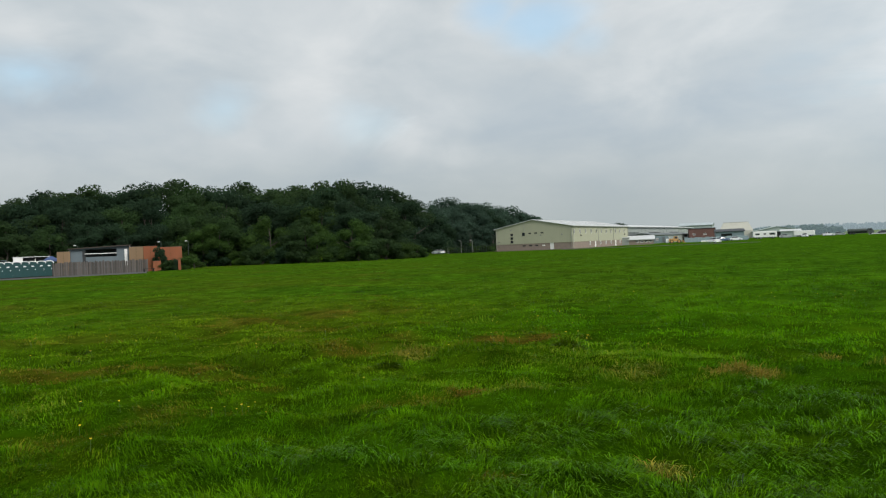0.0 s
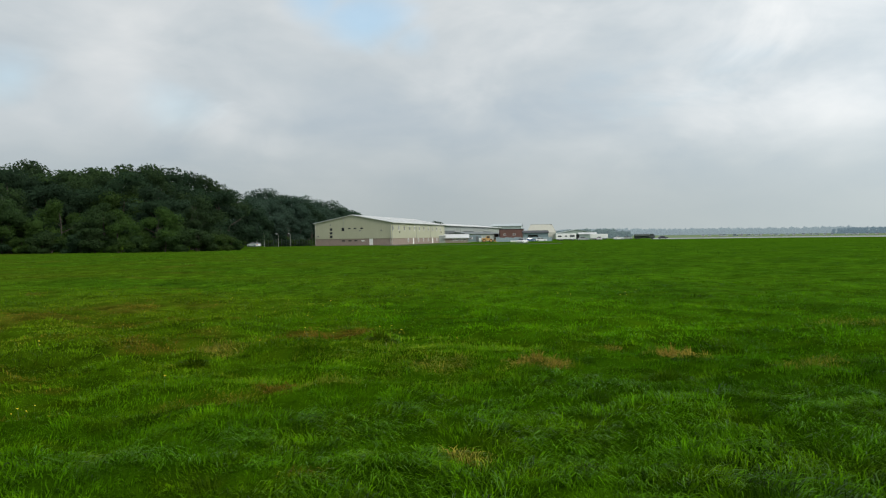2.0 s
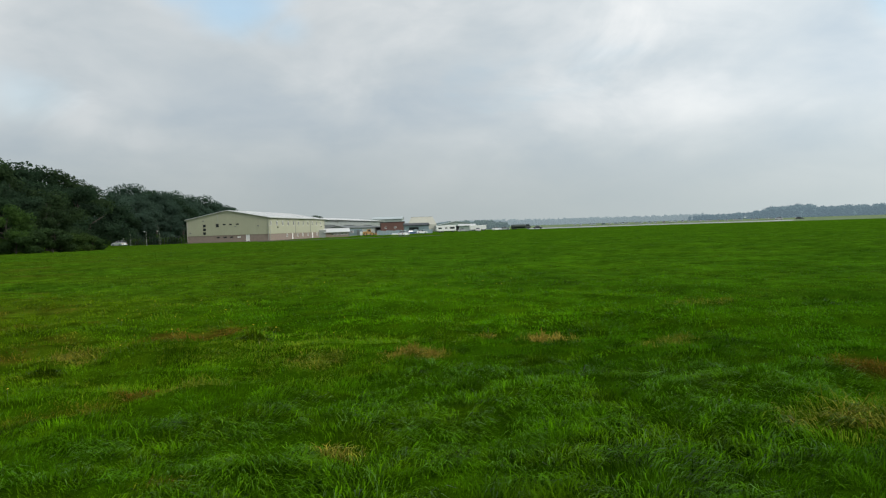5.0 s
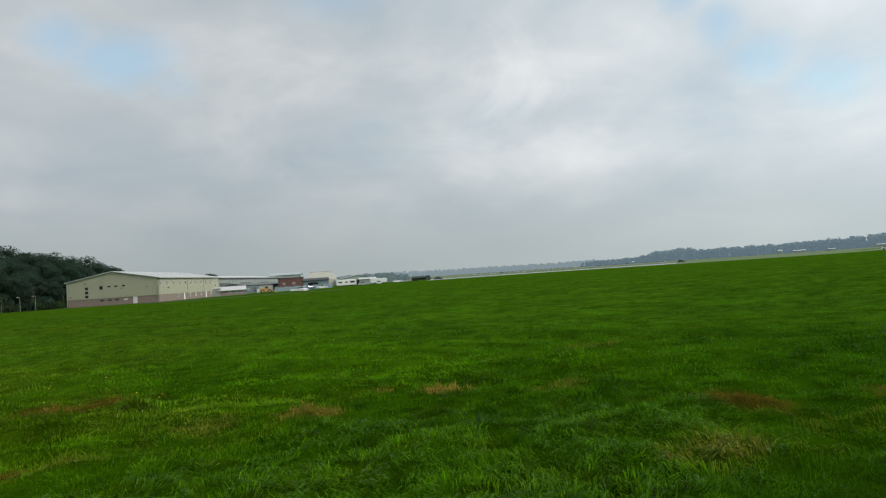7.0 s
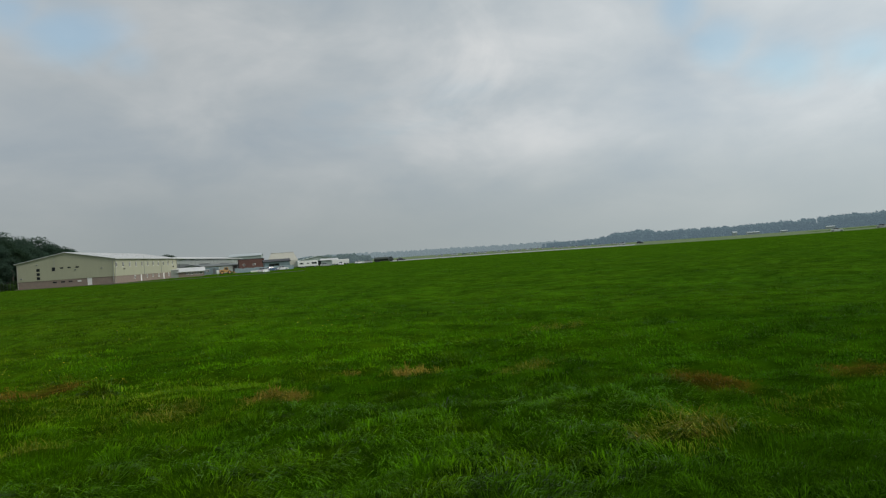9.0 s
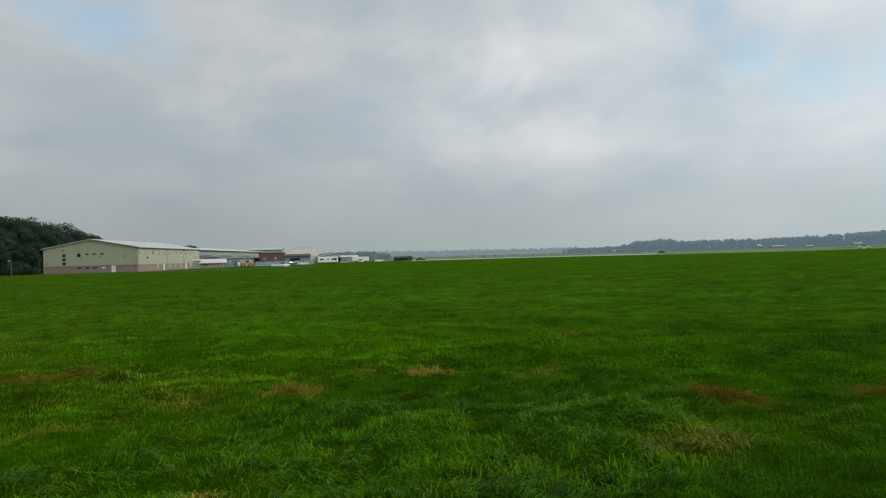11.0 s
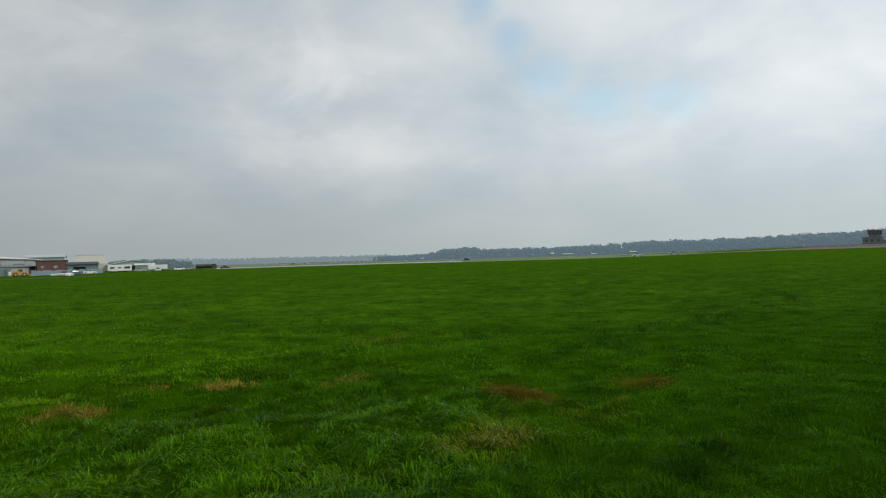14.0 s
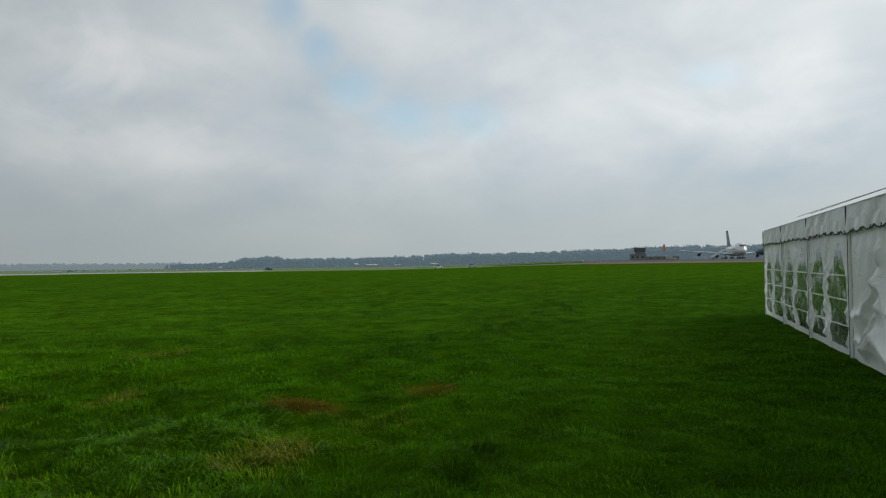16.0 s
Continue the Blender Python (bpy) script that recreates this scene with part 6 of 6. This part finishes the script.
def canopy():
    b = thing("canopy", facing(-27.3, 122, 0), "small blue and white canopy on four posts in the yard", "canopy")
    for x in (-0.9, 0.9):
        for y in (-0.8, 0.8):
            bm = bmesh.new()
            tube(bm, (x, y, 0), (x, y, 2.3), 0.03, n=6)
            part("post", bm, M["steel"], b)
    bm = bmesh.new()
    loft(bm, [[(-1, -0.9, 2.15), (1, -0.9, 2.15), (1, 0.9, 2.15), (-1, 0.9, 2.15)], [(-1, -0.9, 2.45), (1, -0.9, 2.45), (1, 0.9, 2.45), (-1, 0.9, 2.45)], [(-0.2, -0.2, 2.95), (0.2, -0.2, 2.95), (0.2, 0.2, 2.95), (-0.2, 0.2, 2.95)]])
    part("top", bm, M["bluesheet"], b, "blue cloth top")


canopy()


def bench():
    b = thing("bench", facing(-20.85, 107, 20), "small dark timber bench beside the fence end", "bench")
    bm = bmesh.new()
    cube(bm, (-0.8, -0.2, 0.42), (0.8, 0.2, 0.48))
    part("seat", bm, M["tyre"], b)
    for x in (-0.65, 0.65):
        bm = bmesh.new()
        cube(bm, (x - 0.05, -0.18, 0), (x + 0.05, 0.18, 0.42))
        part("leg", bm, M["tyre"], b)


bench()


# ---- the apron: airliners, tower, windsock ----
def airliner(m, paint, fin, label, size=1.0, hump=True):
    """A four-engined airliner, nose along -y: lofted fuselage, swept wings, engines on pylons, fin and tailplanes, gear."""
    t = thing("airliner", m @ Matrix.Diagonal((size, size, size, 1)), label, "aircraft")
    n = 20
    rings = []
    for y, w, lo, hi in ((-31.5, 0.4, 4.2, 5.0), (-30.5, 1.5, 3.3, 6.0), (-28.5, 2.5, 2.6, 7.6 if hump else 7.0), (-25, 3.15, 2.1, 9.6 if hump else 8.0), (-20, 3.25, 2.0, 10.0 if hump else 8.4),
                         (-12, 3.25, 2.0, 9.8 if hump else 8.4), (-6, 3.25, 2.0, 8.5), (14, 3.25, 2.0, 8.4), (22, 2.8, 3.2, 8.4), (30, 1.7, 5.0, 8.2), (36, 0.5, 6.8, 7.9)):
        mid, r = (lo + hi) / 2, (hi - lo) / 2
        ring = []
        for i in range(n):
            a = 2 * math.pi * i / n
            squeeze = 1.0 if math.sin(a) < 0.2 else 1.0 - 0.28 * (math.sin(a) - 0.2) * (1 if hump and y < -8 else 0)
            ring.append((w * math.cos(a) * squeeze, y, mid + r * math.sin(a)))
        rings.append(ring)
    bm = bmesh.new()
    loft(bm, rings)
    body = part("fuselage", bm, M[paint], t, "painted airliner fuselage", True)
    bm = bmesh.new()
    zc = 8.6 if hump else 6.8
    loft(bm, [[(x, -29.3 + 0.25 * abs(x) + 0.9 * q, zc - 1.1 + 0.9 * q) for q in (0, 1)] + [(x, -29.2 + 0.25 * abs(x) + 0.9 * q, zc - 1.1 + 0.9 * q) for q in (1, 0)] for x in (-1.7, -0.8, 0, 0.8, 1.7)])
    part("cockpit_window", bm, M["glass"], body)
    for s in (-1, 1):
        for i in range(20):
            bm = bmesh.new()
            y = -20 + 2.0 * i
            cube(bm, (s * 3.24 - 0.03, y, 5.8), (s * 3.24 + 0.03, y + 0.6, 6.3))
            part("cabin_window", bm, M["glass"], body)
    for s in (-1, 1):
        bm = bmesh.new()
        def rib(x, y, chord, z, thick):
            return [(s * x, y, z), (s * x, y + chord * 0.3, z + thick), (s * x, y + chord, z + 0.05), (s * x, y + chord * 0.4, z - thick * 0.6)]
        loft(bm, [rib(2.5, -9, 15.5, 3.0, 0.9), rib(12, -0.5, 9.0, 4.0, 0.5), rib(32, 15.5, 3.6, 6.2, 0.2)])
        part("wing", bm, M["airgrey"], t, "swept grey wing")
        for x, y, z in ((11.7, -6.5, 2.1), (21.2, 2.2, 3.3)):
            bm = bmesh.new()
            prof = [(0.0, 1.25), (0.4, 1.42), (2.2, 1.35), (3.8, 1.0), (5.2, 0.55)]
            loft(bm, [[(s * x + r * math.cos(2 * math.pi * i / 16), y + q, z + r * math.sin(2 * math.pi * i / 16)) for i in range(16)] for q, r in prof])
            eng = part("engine", bm, M["airwhite"], t, "engine nacelle", True)
            bm = bmesh.new()
            tube(bm, (s * x, y - 0.02, z), (s * x, y + 0.1, z), 1.16, n=16)
            part("intake", bm, M["dark"], eng)
            bm = bmesh.new()
            prism(bm, [(y + 1.0, z + 1.2), (y + 5.5, z + 1.2), (y + 7.5, z + 2.3), (y + 3.5, z + 2.3)], s * x - 0.2, s * x + 0.2, "x")
            part("pylon", bm, M["airgrey"], eng)
        bm = bmesh.new()
        loft(bm, [rib(1.0, 26, 7.5, 7.2, 0.35), rib(11, 33.5, 2.6, 8.3, 0.12)])
        part("tailplane", bm, M["airgrey"], t)
    bm = bmesh.new()
    prism(bm, [(21.5, 8.2), (34.5, 8.0), (38.5, 19.3), (33.0, 19.3)], -0.28, 0.28, "x")
    part("tail_fin", bm, M[fin], t, "dark painted tail fin")
    for x, y in ((0, -24), (-1.9, 1), (1.9, 1), (-5.2, 3.5), (5.2, 3.5)):
        bm = bmesh.new()
        tube(bm, (x, y, 0.6), (x, y, 3.2), 0.22, n=8)
        leg = part("landing_gear", bm, M["airgrey"], t)
        for q in (-0.55, 0.55):
            for k in ((0,) if y < -10 else (-0.75, 0.75)):
                bm = bmesh.new()
                tube(bm, (x + q - 0.2, y + k, 0.6), (x + q + 0.2, y + k, 0.6), 0.6, n=14)
                part("tyre", bm, M["tyre"], leg)
    return t


p = stand(91.55, 470)
airliner(pose(p.x, p.y, p.z, 0, 0, -91.55 + 8), "airwhite", "navy", "large white four-engined airliner with a dark tail on the apron")
p = stand(95.95, 440)
airliner(pose(p.x, p.y, p.z, 0, 0, -95.95 - 62), "airblue", "navy", "blue airliner parked beside the white one on the apron", 0.8, False)


def boarding_stairs():
    t = thing("boarding_stairs", facing(90.3, 428, 25), "white mobile boarding stairs by the airliner's nose", "stairs")
    for y in (-0.9, 0.9):
        bm = bmesh.new()
        prism(bm, [(-4, 0.6), (3, 4.6), (4.2, 4.6), (4.2, 5.6), (3, 5.6), (-4, 1.6)], y - 0.05, y + 0.05, "y")
        part("side_panel", bm, M["airwhite"], t)
    for i in range(14):
        bm = bmesh.new()
        cube(bm, (-4 + 0.5 * i, -0.85, 0.62 + 0.285 * i), (-3.45 + 0.5 * i, 0.85, 0.68 + 0.285 * i))
        part("tread", bm, M["steel"], t)
    bm = bmesh.new()
    cube(bm, (-3.5, -0.8, 0.4), (3.5, 0.8, 0.6))
    part("chassis", bm, M["airgrey"], t)
    for x in (-2.6, 2.6):
        for y in (-0.8, 0.8):
            wheel(t, x, y, 0.42, 0.25)


boarding_stairs()


def low_tower():
    """Old dark watch tower: a broad ground floor, a glazed upper room under an overhanging flat roof, and a long low wing."""
    t = thing("watch_tower", facing(84.7, 400, 0), "dark brick watch tower, paled for haze, with a long low wing beside the apron", "building")
    bm = bmesh.new()
    wall_cells(bm, -6.6, 2.0, 0, 3.2, -3, -2.7, [(-5.6, -4.4, 1.2, 2.4), (-3.2, -2.0, 1.2, 2.4), (-0.4, 0.8, 1.2, 2.4)])
    cube(bm, (-6.6, -2.7, 0), (-6.3, 3, 3.2))
    cube(bm, (1.7, -2.7, 0), (2.0, 3, 3.2))
    part("ground_floor", bm, M["towerdark"], t)
    bm = bmesh.new()
    cube(bm, (-6.8, -3.2, 3.2), (2.2, 3.2, 3.5))
    part("floor_slab", bm, M["towerdark"], t)
    bm = bmesh.new()
    cube(bm, (-3.8, -2.5, 3.5), (1.3, 2.5, 4.6))
    part("upper_base", bm, M["towerdark"], t)
    for i in range(4):
        x = -4.3 + 1.525 * i
        bm = bmesh.new()
        cube(bm, (x + 0.12, -2.75, 4.6), (x + 1.5, -2.7, 6.6))
        part("pane", bm, M["glass"], t)
        bm = bmesh.new()
        cube(bm, (x, -2.8, 4.6), (x + 0.12, -2.65, 6.6))
        part("mullion", bm, M["towerdark"], t)
    bm = bmesh.new()
    cube(bm, (-4.3, -2.6, 4.6), (1.8, 2.6, 6.6))
    part("upper_room", bm, M["dark"], t)
    bm = bmesh.new()
    cube(bm, (-4.6, -3.1, 6.6), (2.1, 3.1, 7.0), 0.08)
    part("roof", bm, M["towerdark"], t)
    bm = bmesh.new()
    wall_cells(bm, 2.0, 19.2, 0, 1.9, -2.4, -2.1, [(4.0 + 3.6 * k, 5.2 + 3.6 * k, 0.8, 1.6) for k in range(4)])
    cube(bm, (18.9, -2.1, 0), (19.2, 2.4, 1.9))
    part("side_wing", bm, M["towerdark"], t)
    bm = bmesh.new()
    cube(bm, (2.0, -2.6, 1.9), (19.4, 2.6, 2.1))
    part("wing_roof", bm, M["trim"], t)
    for x in (-5.0, -2.6, 0.2):
        add_window(t, pose(x, -2.85, 1.2), 1.2, 1.2, 1, "trim")
    for k in range(4):
        add_window(t, pose(4.6 + 3.6 * k, -2.25, 0.8), 1.2, 0.8, 1, "trim")
    bm = bmesh.new()
    tube(bm, (-1.5, 0, 7.0), (-1.5, 0, 8.6), 0.04, n=5)
    part("aerial", bm, M["trim"], t)


low_tower()


def windsock():
    t = thing("windsock", facing(86.3, 430), "orange-red windsock hanging limp on a mast", "windsock")
    bm = bmesh.new()
    tube(bm, (0, 0, 0), (0, 0, 9.4), 0.09, 0.05, 8)
    part("mast", bm, M["steel"], t)
    bm = bmesh.new()
    loft(bm, [[(0.25 + dx + r * math.cos(2 * math.pi * i / 10), r * math.sin(2 * math.pi * i / 10), z) for i in range(10)] for dx, r, z in ((0.3, 0.55, 9.2), (0.45, 0.6, 8.0), (0.4, 0.5, 6.6), (0.45, 0.3, 5.4))])
    part("sock", bm, M["sockred"], t, "orange-red cloth sock")


windsock()
for az, d, w, h in ((61.3, 800, 4.0, 4.4), (62.3, 800, 12.0, 3.0), (64.6, 780, 6.0, 2.2), (67.6, 780, 7.0, 3.0)):
    shed("farm_building", facing(az, d, 10), w, 8, h * 0.75, h, "hazewall", "hazeroof", "distant farm building below the far trees, paled for haze", "x", bays=3)


# ---- the marquee ----
def marquee():
    """White frame marquee: legs, pitched roof, scalloped valance, wrinkled side panels with clear arched windows."""
    BAY, NB, EAVE, DEPTH, RIDGE = 3.2, 5, 2.37, 9.0, 3.4
    t = thing("marquee", pose(6.03, -2.62, 0.0, 0, 0, 3.58), "white frame marquee with arched windows and wrinkled side panels", "marquee")
    rng = np.random.default_rng(12)

    def billow(x, z, seed):
        """How far the cloth stands out: slack folds that sag between the posts, and small creases."""
        q = x / BAY
        belly = 0.05 * np.sin(math.pi * np.clip(q, 0, 1)) * np.sin(math.pi * np.clip(z / 2.05, 0, 1))
        warp = 0.25 * np.sin(2.1 * z + seed) + 0.15 * np.sin(4.3 * x + seed)
        sag = 0.034 * np.abs(np.sin(4.2 * z + 5.0 * np.abs(q - 0.52) + seed + warp)) * (1.15 - 0.5 * z / 2.1)
        folds = 0.022 * np.abs(np.sin(6.5 * x + 2.2 * np.sin(1.9 * z + seed) + seed * 1.7)) + 0.009 * np.sin(19 * x - 7.0 * z + seed * 3.1 + 2 * warp)
        drape = 0.03 * np.exp(-((q - 0.5) / 0.07) ** 2) * np.sin(7.0 * z + 3.0 * q + seed)
        return belly + sag + folds + drape

    def arch(u, z, c, half, top=1.84, spring=1.25, foot=0.14):
        """Inside a pointed-arch window centred on c?"""
        lim = np.where(z < spring, half, half * np.clip(1 - (np.maximum(z - spring, 0) / (top - spring)) ** 1.25, 0, 1))
        return (np.abs(u - c) < lim) & (z > foot) & (z < top)

    nx, nz = 130, 86
    for b in range(NB):
        seed = 1.3 + b * 2.1
        x = np.linspace(0, BAY, nx + 1)
        z = np.linspace(0.02, 2.12, nz + 1)
        X, Z = np.meshgrid(x, z, indexing="ij")
        Y = billow(X, Z, seed) * (0.45 if b != 1 else 0.35)
        if b == 1:
            # the plain panel hangs in slack swags from its posts
            q = X / BAY
            side = 1 - np.abs(2 * q - 1)
            level = Z - 0.58 * side ** 1.7 + 0.05 * np.sin(5 * X + 3 * Z) + 0.03 * np.sin(11 * X - 6 * Z)
            fold = (1 - np.abs(np.sin(math.pi * level / 0.62))) ** 1.4 + 0.45 * (1 - np.abs(np.sin(math.pi * level / 0.37 + 0.7))) ** 2
            low = 1 - ease(level, 0.35, 0.95)
            Y += 0.17 * fold * low * (0.25 + 0.75 * np.sin(math.pi * np.clip(side, 0, 1) * 0.8 + 0.2))
            Y += 0.03 * np.abs(np.sin(7.0 * X + 1.5 * Z)) * ease(Z, 1.0, 1.9)
            # the laced middle seam is bunched up
            Y += (0.03 + 0.05 * np.abs(np.sin(8.0 * Z + 1.0))) * np.exp(-((q - 0.5) / 0.03) ** 2)
        else:
            # crumpled cloth strips beside and between the windows
            strip = np.minimum(np.abs(X - 0.82), np.abs(X - 2.38))
            wrinkle = (1 - np.abs(np.sin(9.0 * Z + 6 * X + seed + 0.8 * np.sin(5 * Z)))) + 0.6 * (1 - np.abs(np.sin(17.0 * Z - 9 * X + 2 * seed)))
            Y += 0.045 * ease(strip, 0.50, 0.66) * wrinkle * np.clip(1.25 - 0.4 * Z, 0, 1)
            # slack diagonal folds low down across the clear sheets
            Y += 0.028 * (1 - np.abs(np.sin(5.5 * (Z - 0.9 * np.abs(X - 1.6)) + seed))) ** 2 * (1 - ease(Z, 0.45, 1.05))
        edge = np.minimum(X, BAY - X)
        Y *= np.clip(edge / 0.12, 0.15, 1) * (0.25 + 0.75 * ease(Z, 0.02, 0.30))
        if b == 1:
            Y *= (0.3 + 0.7 * ease(2.0 - Z, 0.0, 0.35)) * (0.35 + 0.65 * ease(Z, 0.0, 0.3))
        verts = np.c_[(X + b * BAY).ravel(), Y.ravel(), Z.ravel()]
        i, j = np.meshgrid(np.arange(nx), np.arange(nz), indexing="ij")
        quads = np.c_[(i * (nz + 1) + j).ravel(), ((i + 1) * (nz + 1) + j).ravel(), ((i + 1) * (nz + 1) + j + 1).ravel(), (i * (nz + 1) + j + 1).ravel()][:, ::-1]
        cu, cz = ((X[:-1, :-1] + X[1:, 1:]) / 2).ravel(), ((Z[:-1, :-1] + Z[1:, 1:]) / 2).ravel()
        clear = np.zeros(len(cu), bool)
        if b != 1:
            for c in (0.82, 2.38):
                clear |= arch(cu + 0.05 * np.sin(5.0 * cz + seed), cz, c, 0.56)
            for bar in (0.50, 0.90, 1.30):
                clear &= np.abs(cz - bar) > 0.013
        for name, pick, mat, label in (("side_panel", ~clear, "sidecloth", "wrinkled white cloth side panel"), ("window", clear, "film", "clear plastic arched window")):
            if pick.any():
                used, inv = np.unique(quads[pick], return_inverse=True)
                me = array_mesh(name, verts[used], inv.reshape(-1, 4), M[mat])
                me.polygons.foreach_set("use_smooth", [True] * len(me.polygons))
                o = new(name, me)
                o.parent = t
                o["label"] = label
        # the far side wall and the hem
        bm = bmesh.new()
        cube(bm, (b * BAY + 0.02, -DEPTH - 0.01, 1.95), ((b + 1) * BAY - 0.02, -DEPTH + 0.01, EAVE))
        part("valance", bm, M["cloth"], t)
        # valance with scalloped lower edge and dark piping
        n = 12
        top = [(b * BAY + BAY * k / 48, EAVE + 0.02) for k in range(49)]
        low = [(b * BAY + BAY * k / 48, 2.00 - 0.05 * abs(math.sin(math.pi * n * k / 48)) + 0.03 * math.sin(math.pi * k / 48)) for k in range(49)]
        bm = bmesh.new()
        va = [bm.verts.new((p[0], 0.05 + 0.015 * math.sin(9 * p[0] + b), p[1])) for p in top]
        vm = [bm.verts.new((p[0], 0.065 + 0.02 * math.sin(7 * p[0] + 2 * b), (p[1] + q[1]) / 2)) for p, q in zip(top, low)]
        vb = [bm.verts.new((p[0], 0.075 + 0.02 * math.sin(13 * p[0] + b), p[1])) for p in low]
        for k in range(48):
            bm.faces.new((va[k], va[k + 1], vm[k + 1], vm[k]))
            bm.faces.new((vm[k], vm[k + 1], vb[k + 1], vb[k]))
        valance = part("valance", bm, M["cloth"], t, "white cloth valance with a scalloped edge")
        bm = bmesh.new()
        for k in range(48):
            p, q = low[k], low[k + 1]
            tube(bm, (p[0], 0.08 + 0.02 * math.sin(13 * p[0] + b), p[1]), (q[0], 0.08 + 0.02 * math.sin(13 * q[0] + b), q[1]), 0.012, n=4)
        part("piping", bm, M["piping"], valance, "dark piping on the valance")
    for b in range(NB + 1):
        bm = bmesh.new()
        tube(bm, (b * BAY, 0.03, 0), (b * BAY, 0.03, EAVE), 0.024, n=8)
        part("leg", bm, M["frame"], t, "white metal marquee leg")
        bm = bmesh.new()
        tube(bm, (b * BAY, -DEPTH, 0), (b * BAY, -DEPTH, EAVE), 0.035, n=8)
        part("leg", bm, M["steel"], t)
        for y0, z0, y1, z1 in ((0.0, EAVE, -DEPTH / 2, RIDGE), (-DEPTH, EAVE, -DEPTH / 2, RIDGE)):
            bm = bmesh.new()
            tube(bm, (b * BAY, y0, z0 - 0.05), (b * BAY, y1, z1 - 0.05), 0.035, n=6)
            part("rafter", bm, M["steel"], t)
        bm = bmesh.new()
        cube(bm, (b * BAY + 0.028, 0.048, 0.03), (b * BAY + 0.046, 0.056, 2.0))
        part("lacing", bm, M["piping"], t, "dark laced seam between side panels")
        bm = bmesh.new()
        cube(bm, (b * BAY - 0.010, 0.062, 2.02), (b * BAY + 0.010, 0.082, EAVE + 0.02), 0.005)
        part("strap", bm, M["piping"], t, "dark lacing strap at the bay joint")
    # roof skins, a little slack between the rafters
    for side in (0, 1):
        for b in range(NB):
            rows = []
            for k in range(9):
                x = b * BAY + BAY * k / 8
                dip = 0.05 * math.sin(math.pi * k / 8)
                y0 = 0.07 if side == 0 else -DEPTH - 0.07
                rows.append([(x, y0 + (-DEPTH / 2 - y0) * f, EAVE + 0.03 + (RIDGE - EAVE) * f - dip * math.sin(math.pi * f) + 0.02 * f) for f in (0, 0.25, 0.5, 0.75, 1)])
            bm = bmesh.new()
            loft(bm, rows, False)
            bmesh.ops.solidify(bm, geom=bm.faces[:], thickness=0.008)
            part("roof_panel", bm, M["roofcloth"], t, "white roof cloth", True)
    # gable ends
    for x, foot in ((0.0, 0.02), (NB * BAY, EAVE - 0.3)):
        bm = bmesh.new()
        prism(bm, [(0.0, foot), (0.0, EAVE), (-DEPTH / 2, RIDGE), (-DEPTH, EAVE), (-DEPTH, foot)], x - 0.01, x + 0.01, "x")
        part("gable_panel", bm, M["cloth"], t, "white cloth end wall")
    # guy ropes over the roof
    for k, y in enumerate((-0.6, -0.9)):
        bm = bmesh.new()
        z = EAVE + 0.10 + (RIDGE - EAVE) * (-y + 0.15) / (DEPTH / 2)
        tube(bm, (0, y, z + 0.03 + 0.05 * k), (NB * BAY - 1.5, y, z + 0.06), 0.007, n=5)
        part("rope", bm, M["rope"], t, "brown rope along the roof")


marquee()


# ---- flowers in the grass ----
def flowers():
    """Small yellow ragged flowers on thin stems, in loose groups."""
    rng = random.Random(17)
    f = thing("flower", Matrix(), "small yellow dandelion-like flower in the grass", "flower", "yellow flowers in the field")
    bm = bmesh.new()
    tube(bm, (0, 0, -0.02), (0.01, 0, 0.20), 0.003, 0.002, 5)
    part("stem", bm, M["stem"], f)
    bm = bmesh.new()
    for k in range(12):
        a = k * math.pi / 6
        c, s = math.cos(a), math.sin(a)
        vs = [bm.verts.new(v) for v in ((0.01, 0, 0.20), (0.01 + 0.016 * c - 0.005 * s, 0.016 * s + 0.005 * c, 0.212), (0.01 + 0.023 * c, 0.023 * s, 0.207), (0.01 + 0.016 * c + 0.005 * s, 0.016 * s - 0.005 * c, 0.212))]
        bm.faces.new(vs)
    tube(bm, (0.01, 0, 0.197), (0.01, 0, 0.214), 0.008, 0.006, 6)
    part("flower_head", bm, M["petal"], f, "yellow flower head")
    spots = [(-3.58, 7.17), (-3.1, 7.0), (-1.8, 6.57), (-1.65, 6.9), (-2.0, 6.7), (-4.6, 6.6), (-0.75, 7.5), (-0.3, 9.6)]
    groups = [(-3.0, 6.8, 1.1, 5), (-0.5, 13.5, 2.2, 14), (8.5, 14.7, 0.6, 14), (-6.0, 12.5, 2.5, 16), (2.2, 14.2, 1.6, 12), (-1.8, 7.4, 0.7, 3), (-9, 17, 3.0, 12), (0.2, 10.8, 1.8, 10), (3.5, 18, 2, 8)]
    for x, y, r, n in groups:
        spots += [(x + rng.gauss(0, r), y + rng.gauss(0, r * 0.6)) for _ in range(n)]
    for i, (x, y) in enumerate(spots):
        s = rng.uniform(0.40, 0.66)
        m = Matrix.LocRotScale((x, y, float(ground_z(x, y))), Euler((rng.uniform(-0.2, 0.2), rng.uniform(-0.2, 0.2), rng.uniform(0, 6))), (s, s, s))
        if i == 0:
            f.matrix_basis = m
        else:
            again(f, m)


flowers()
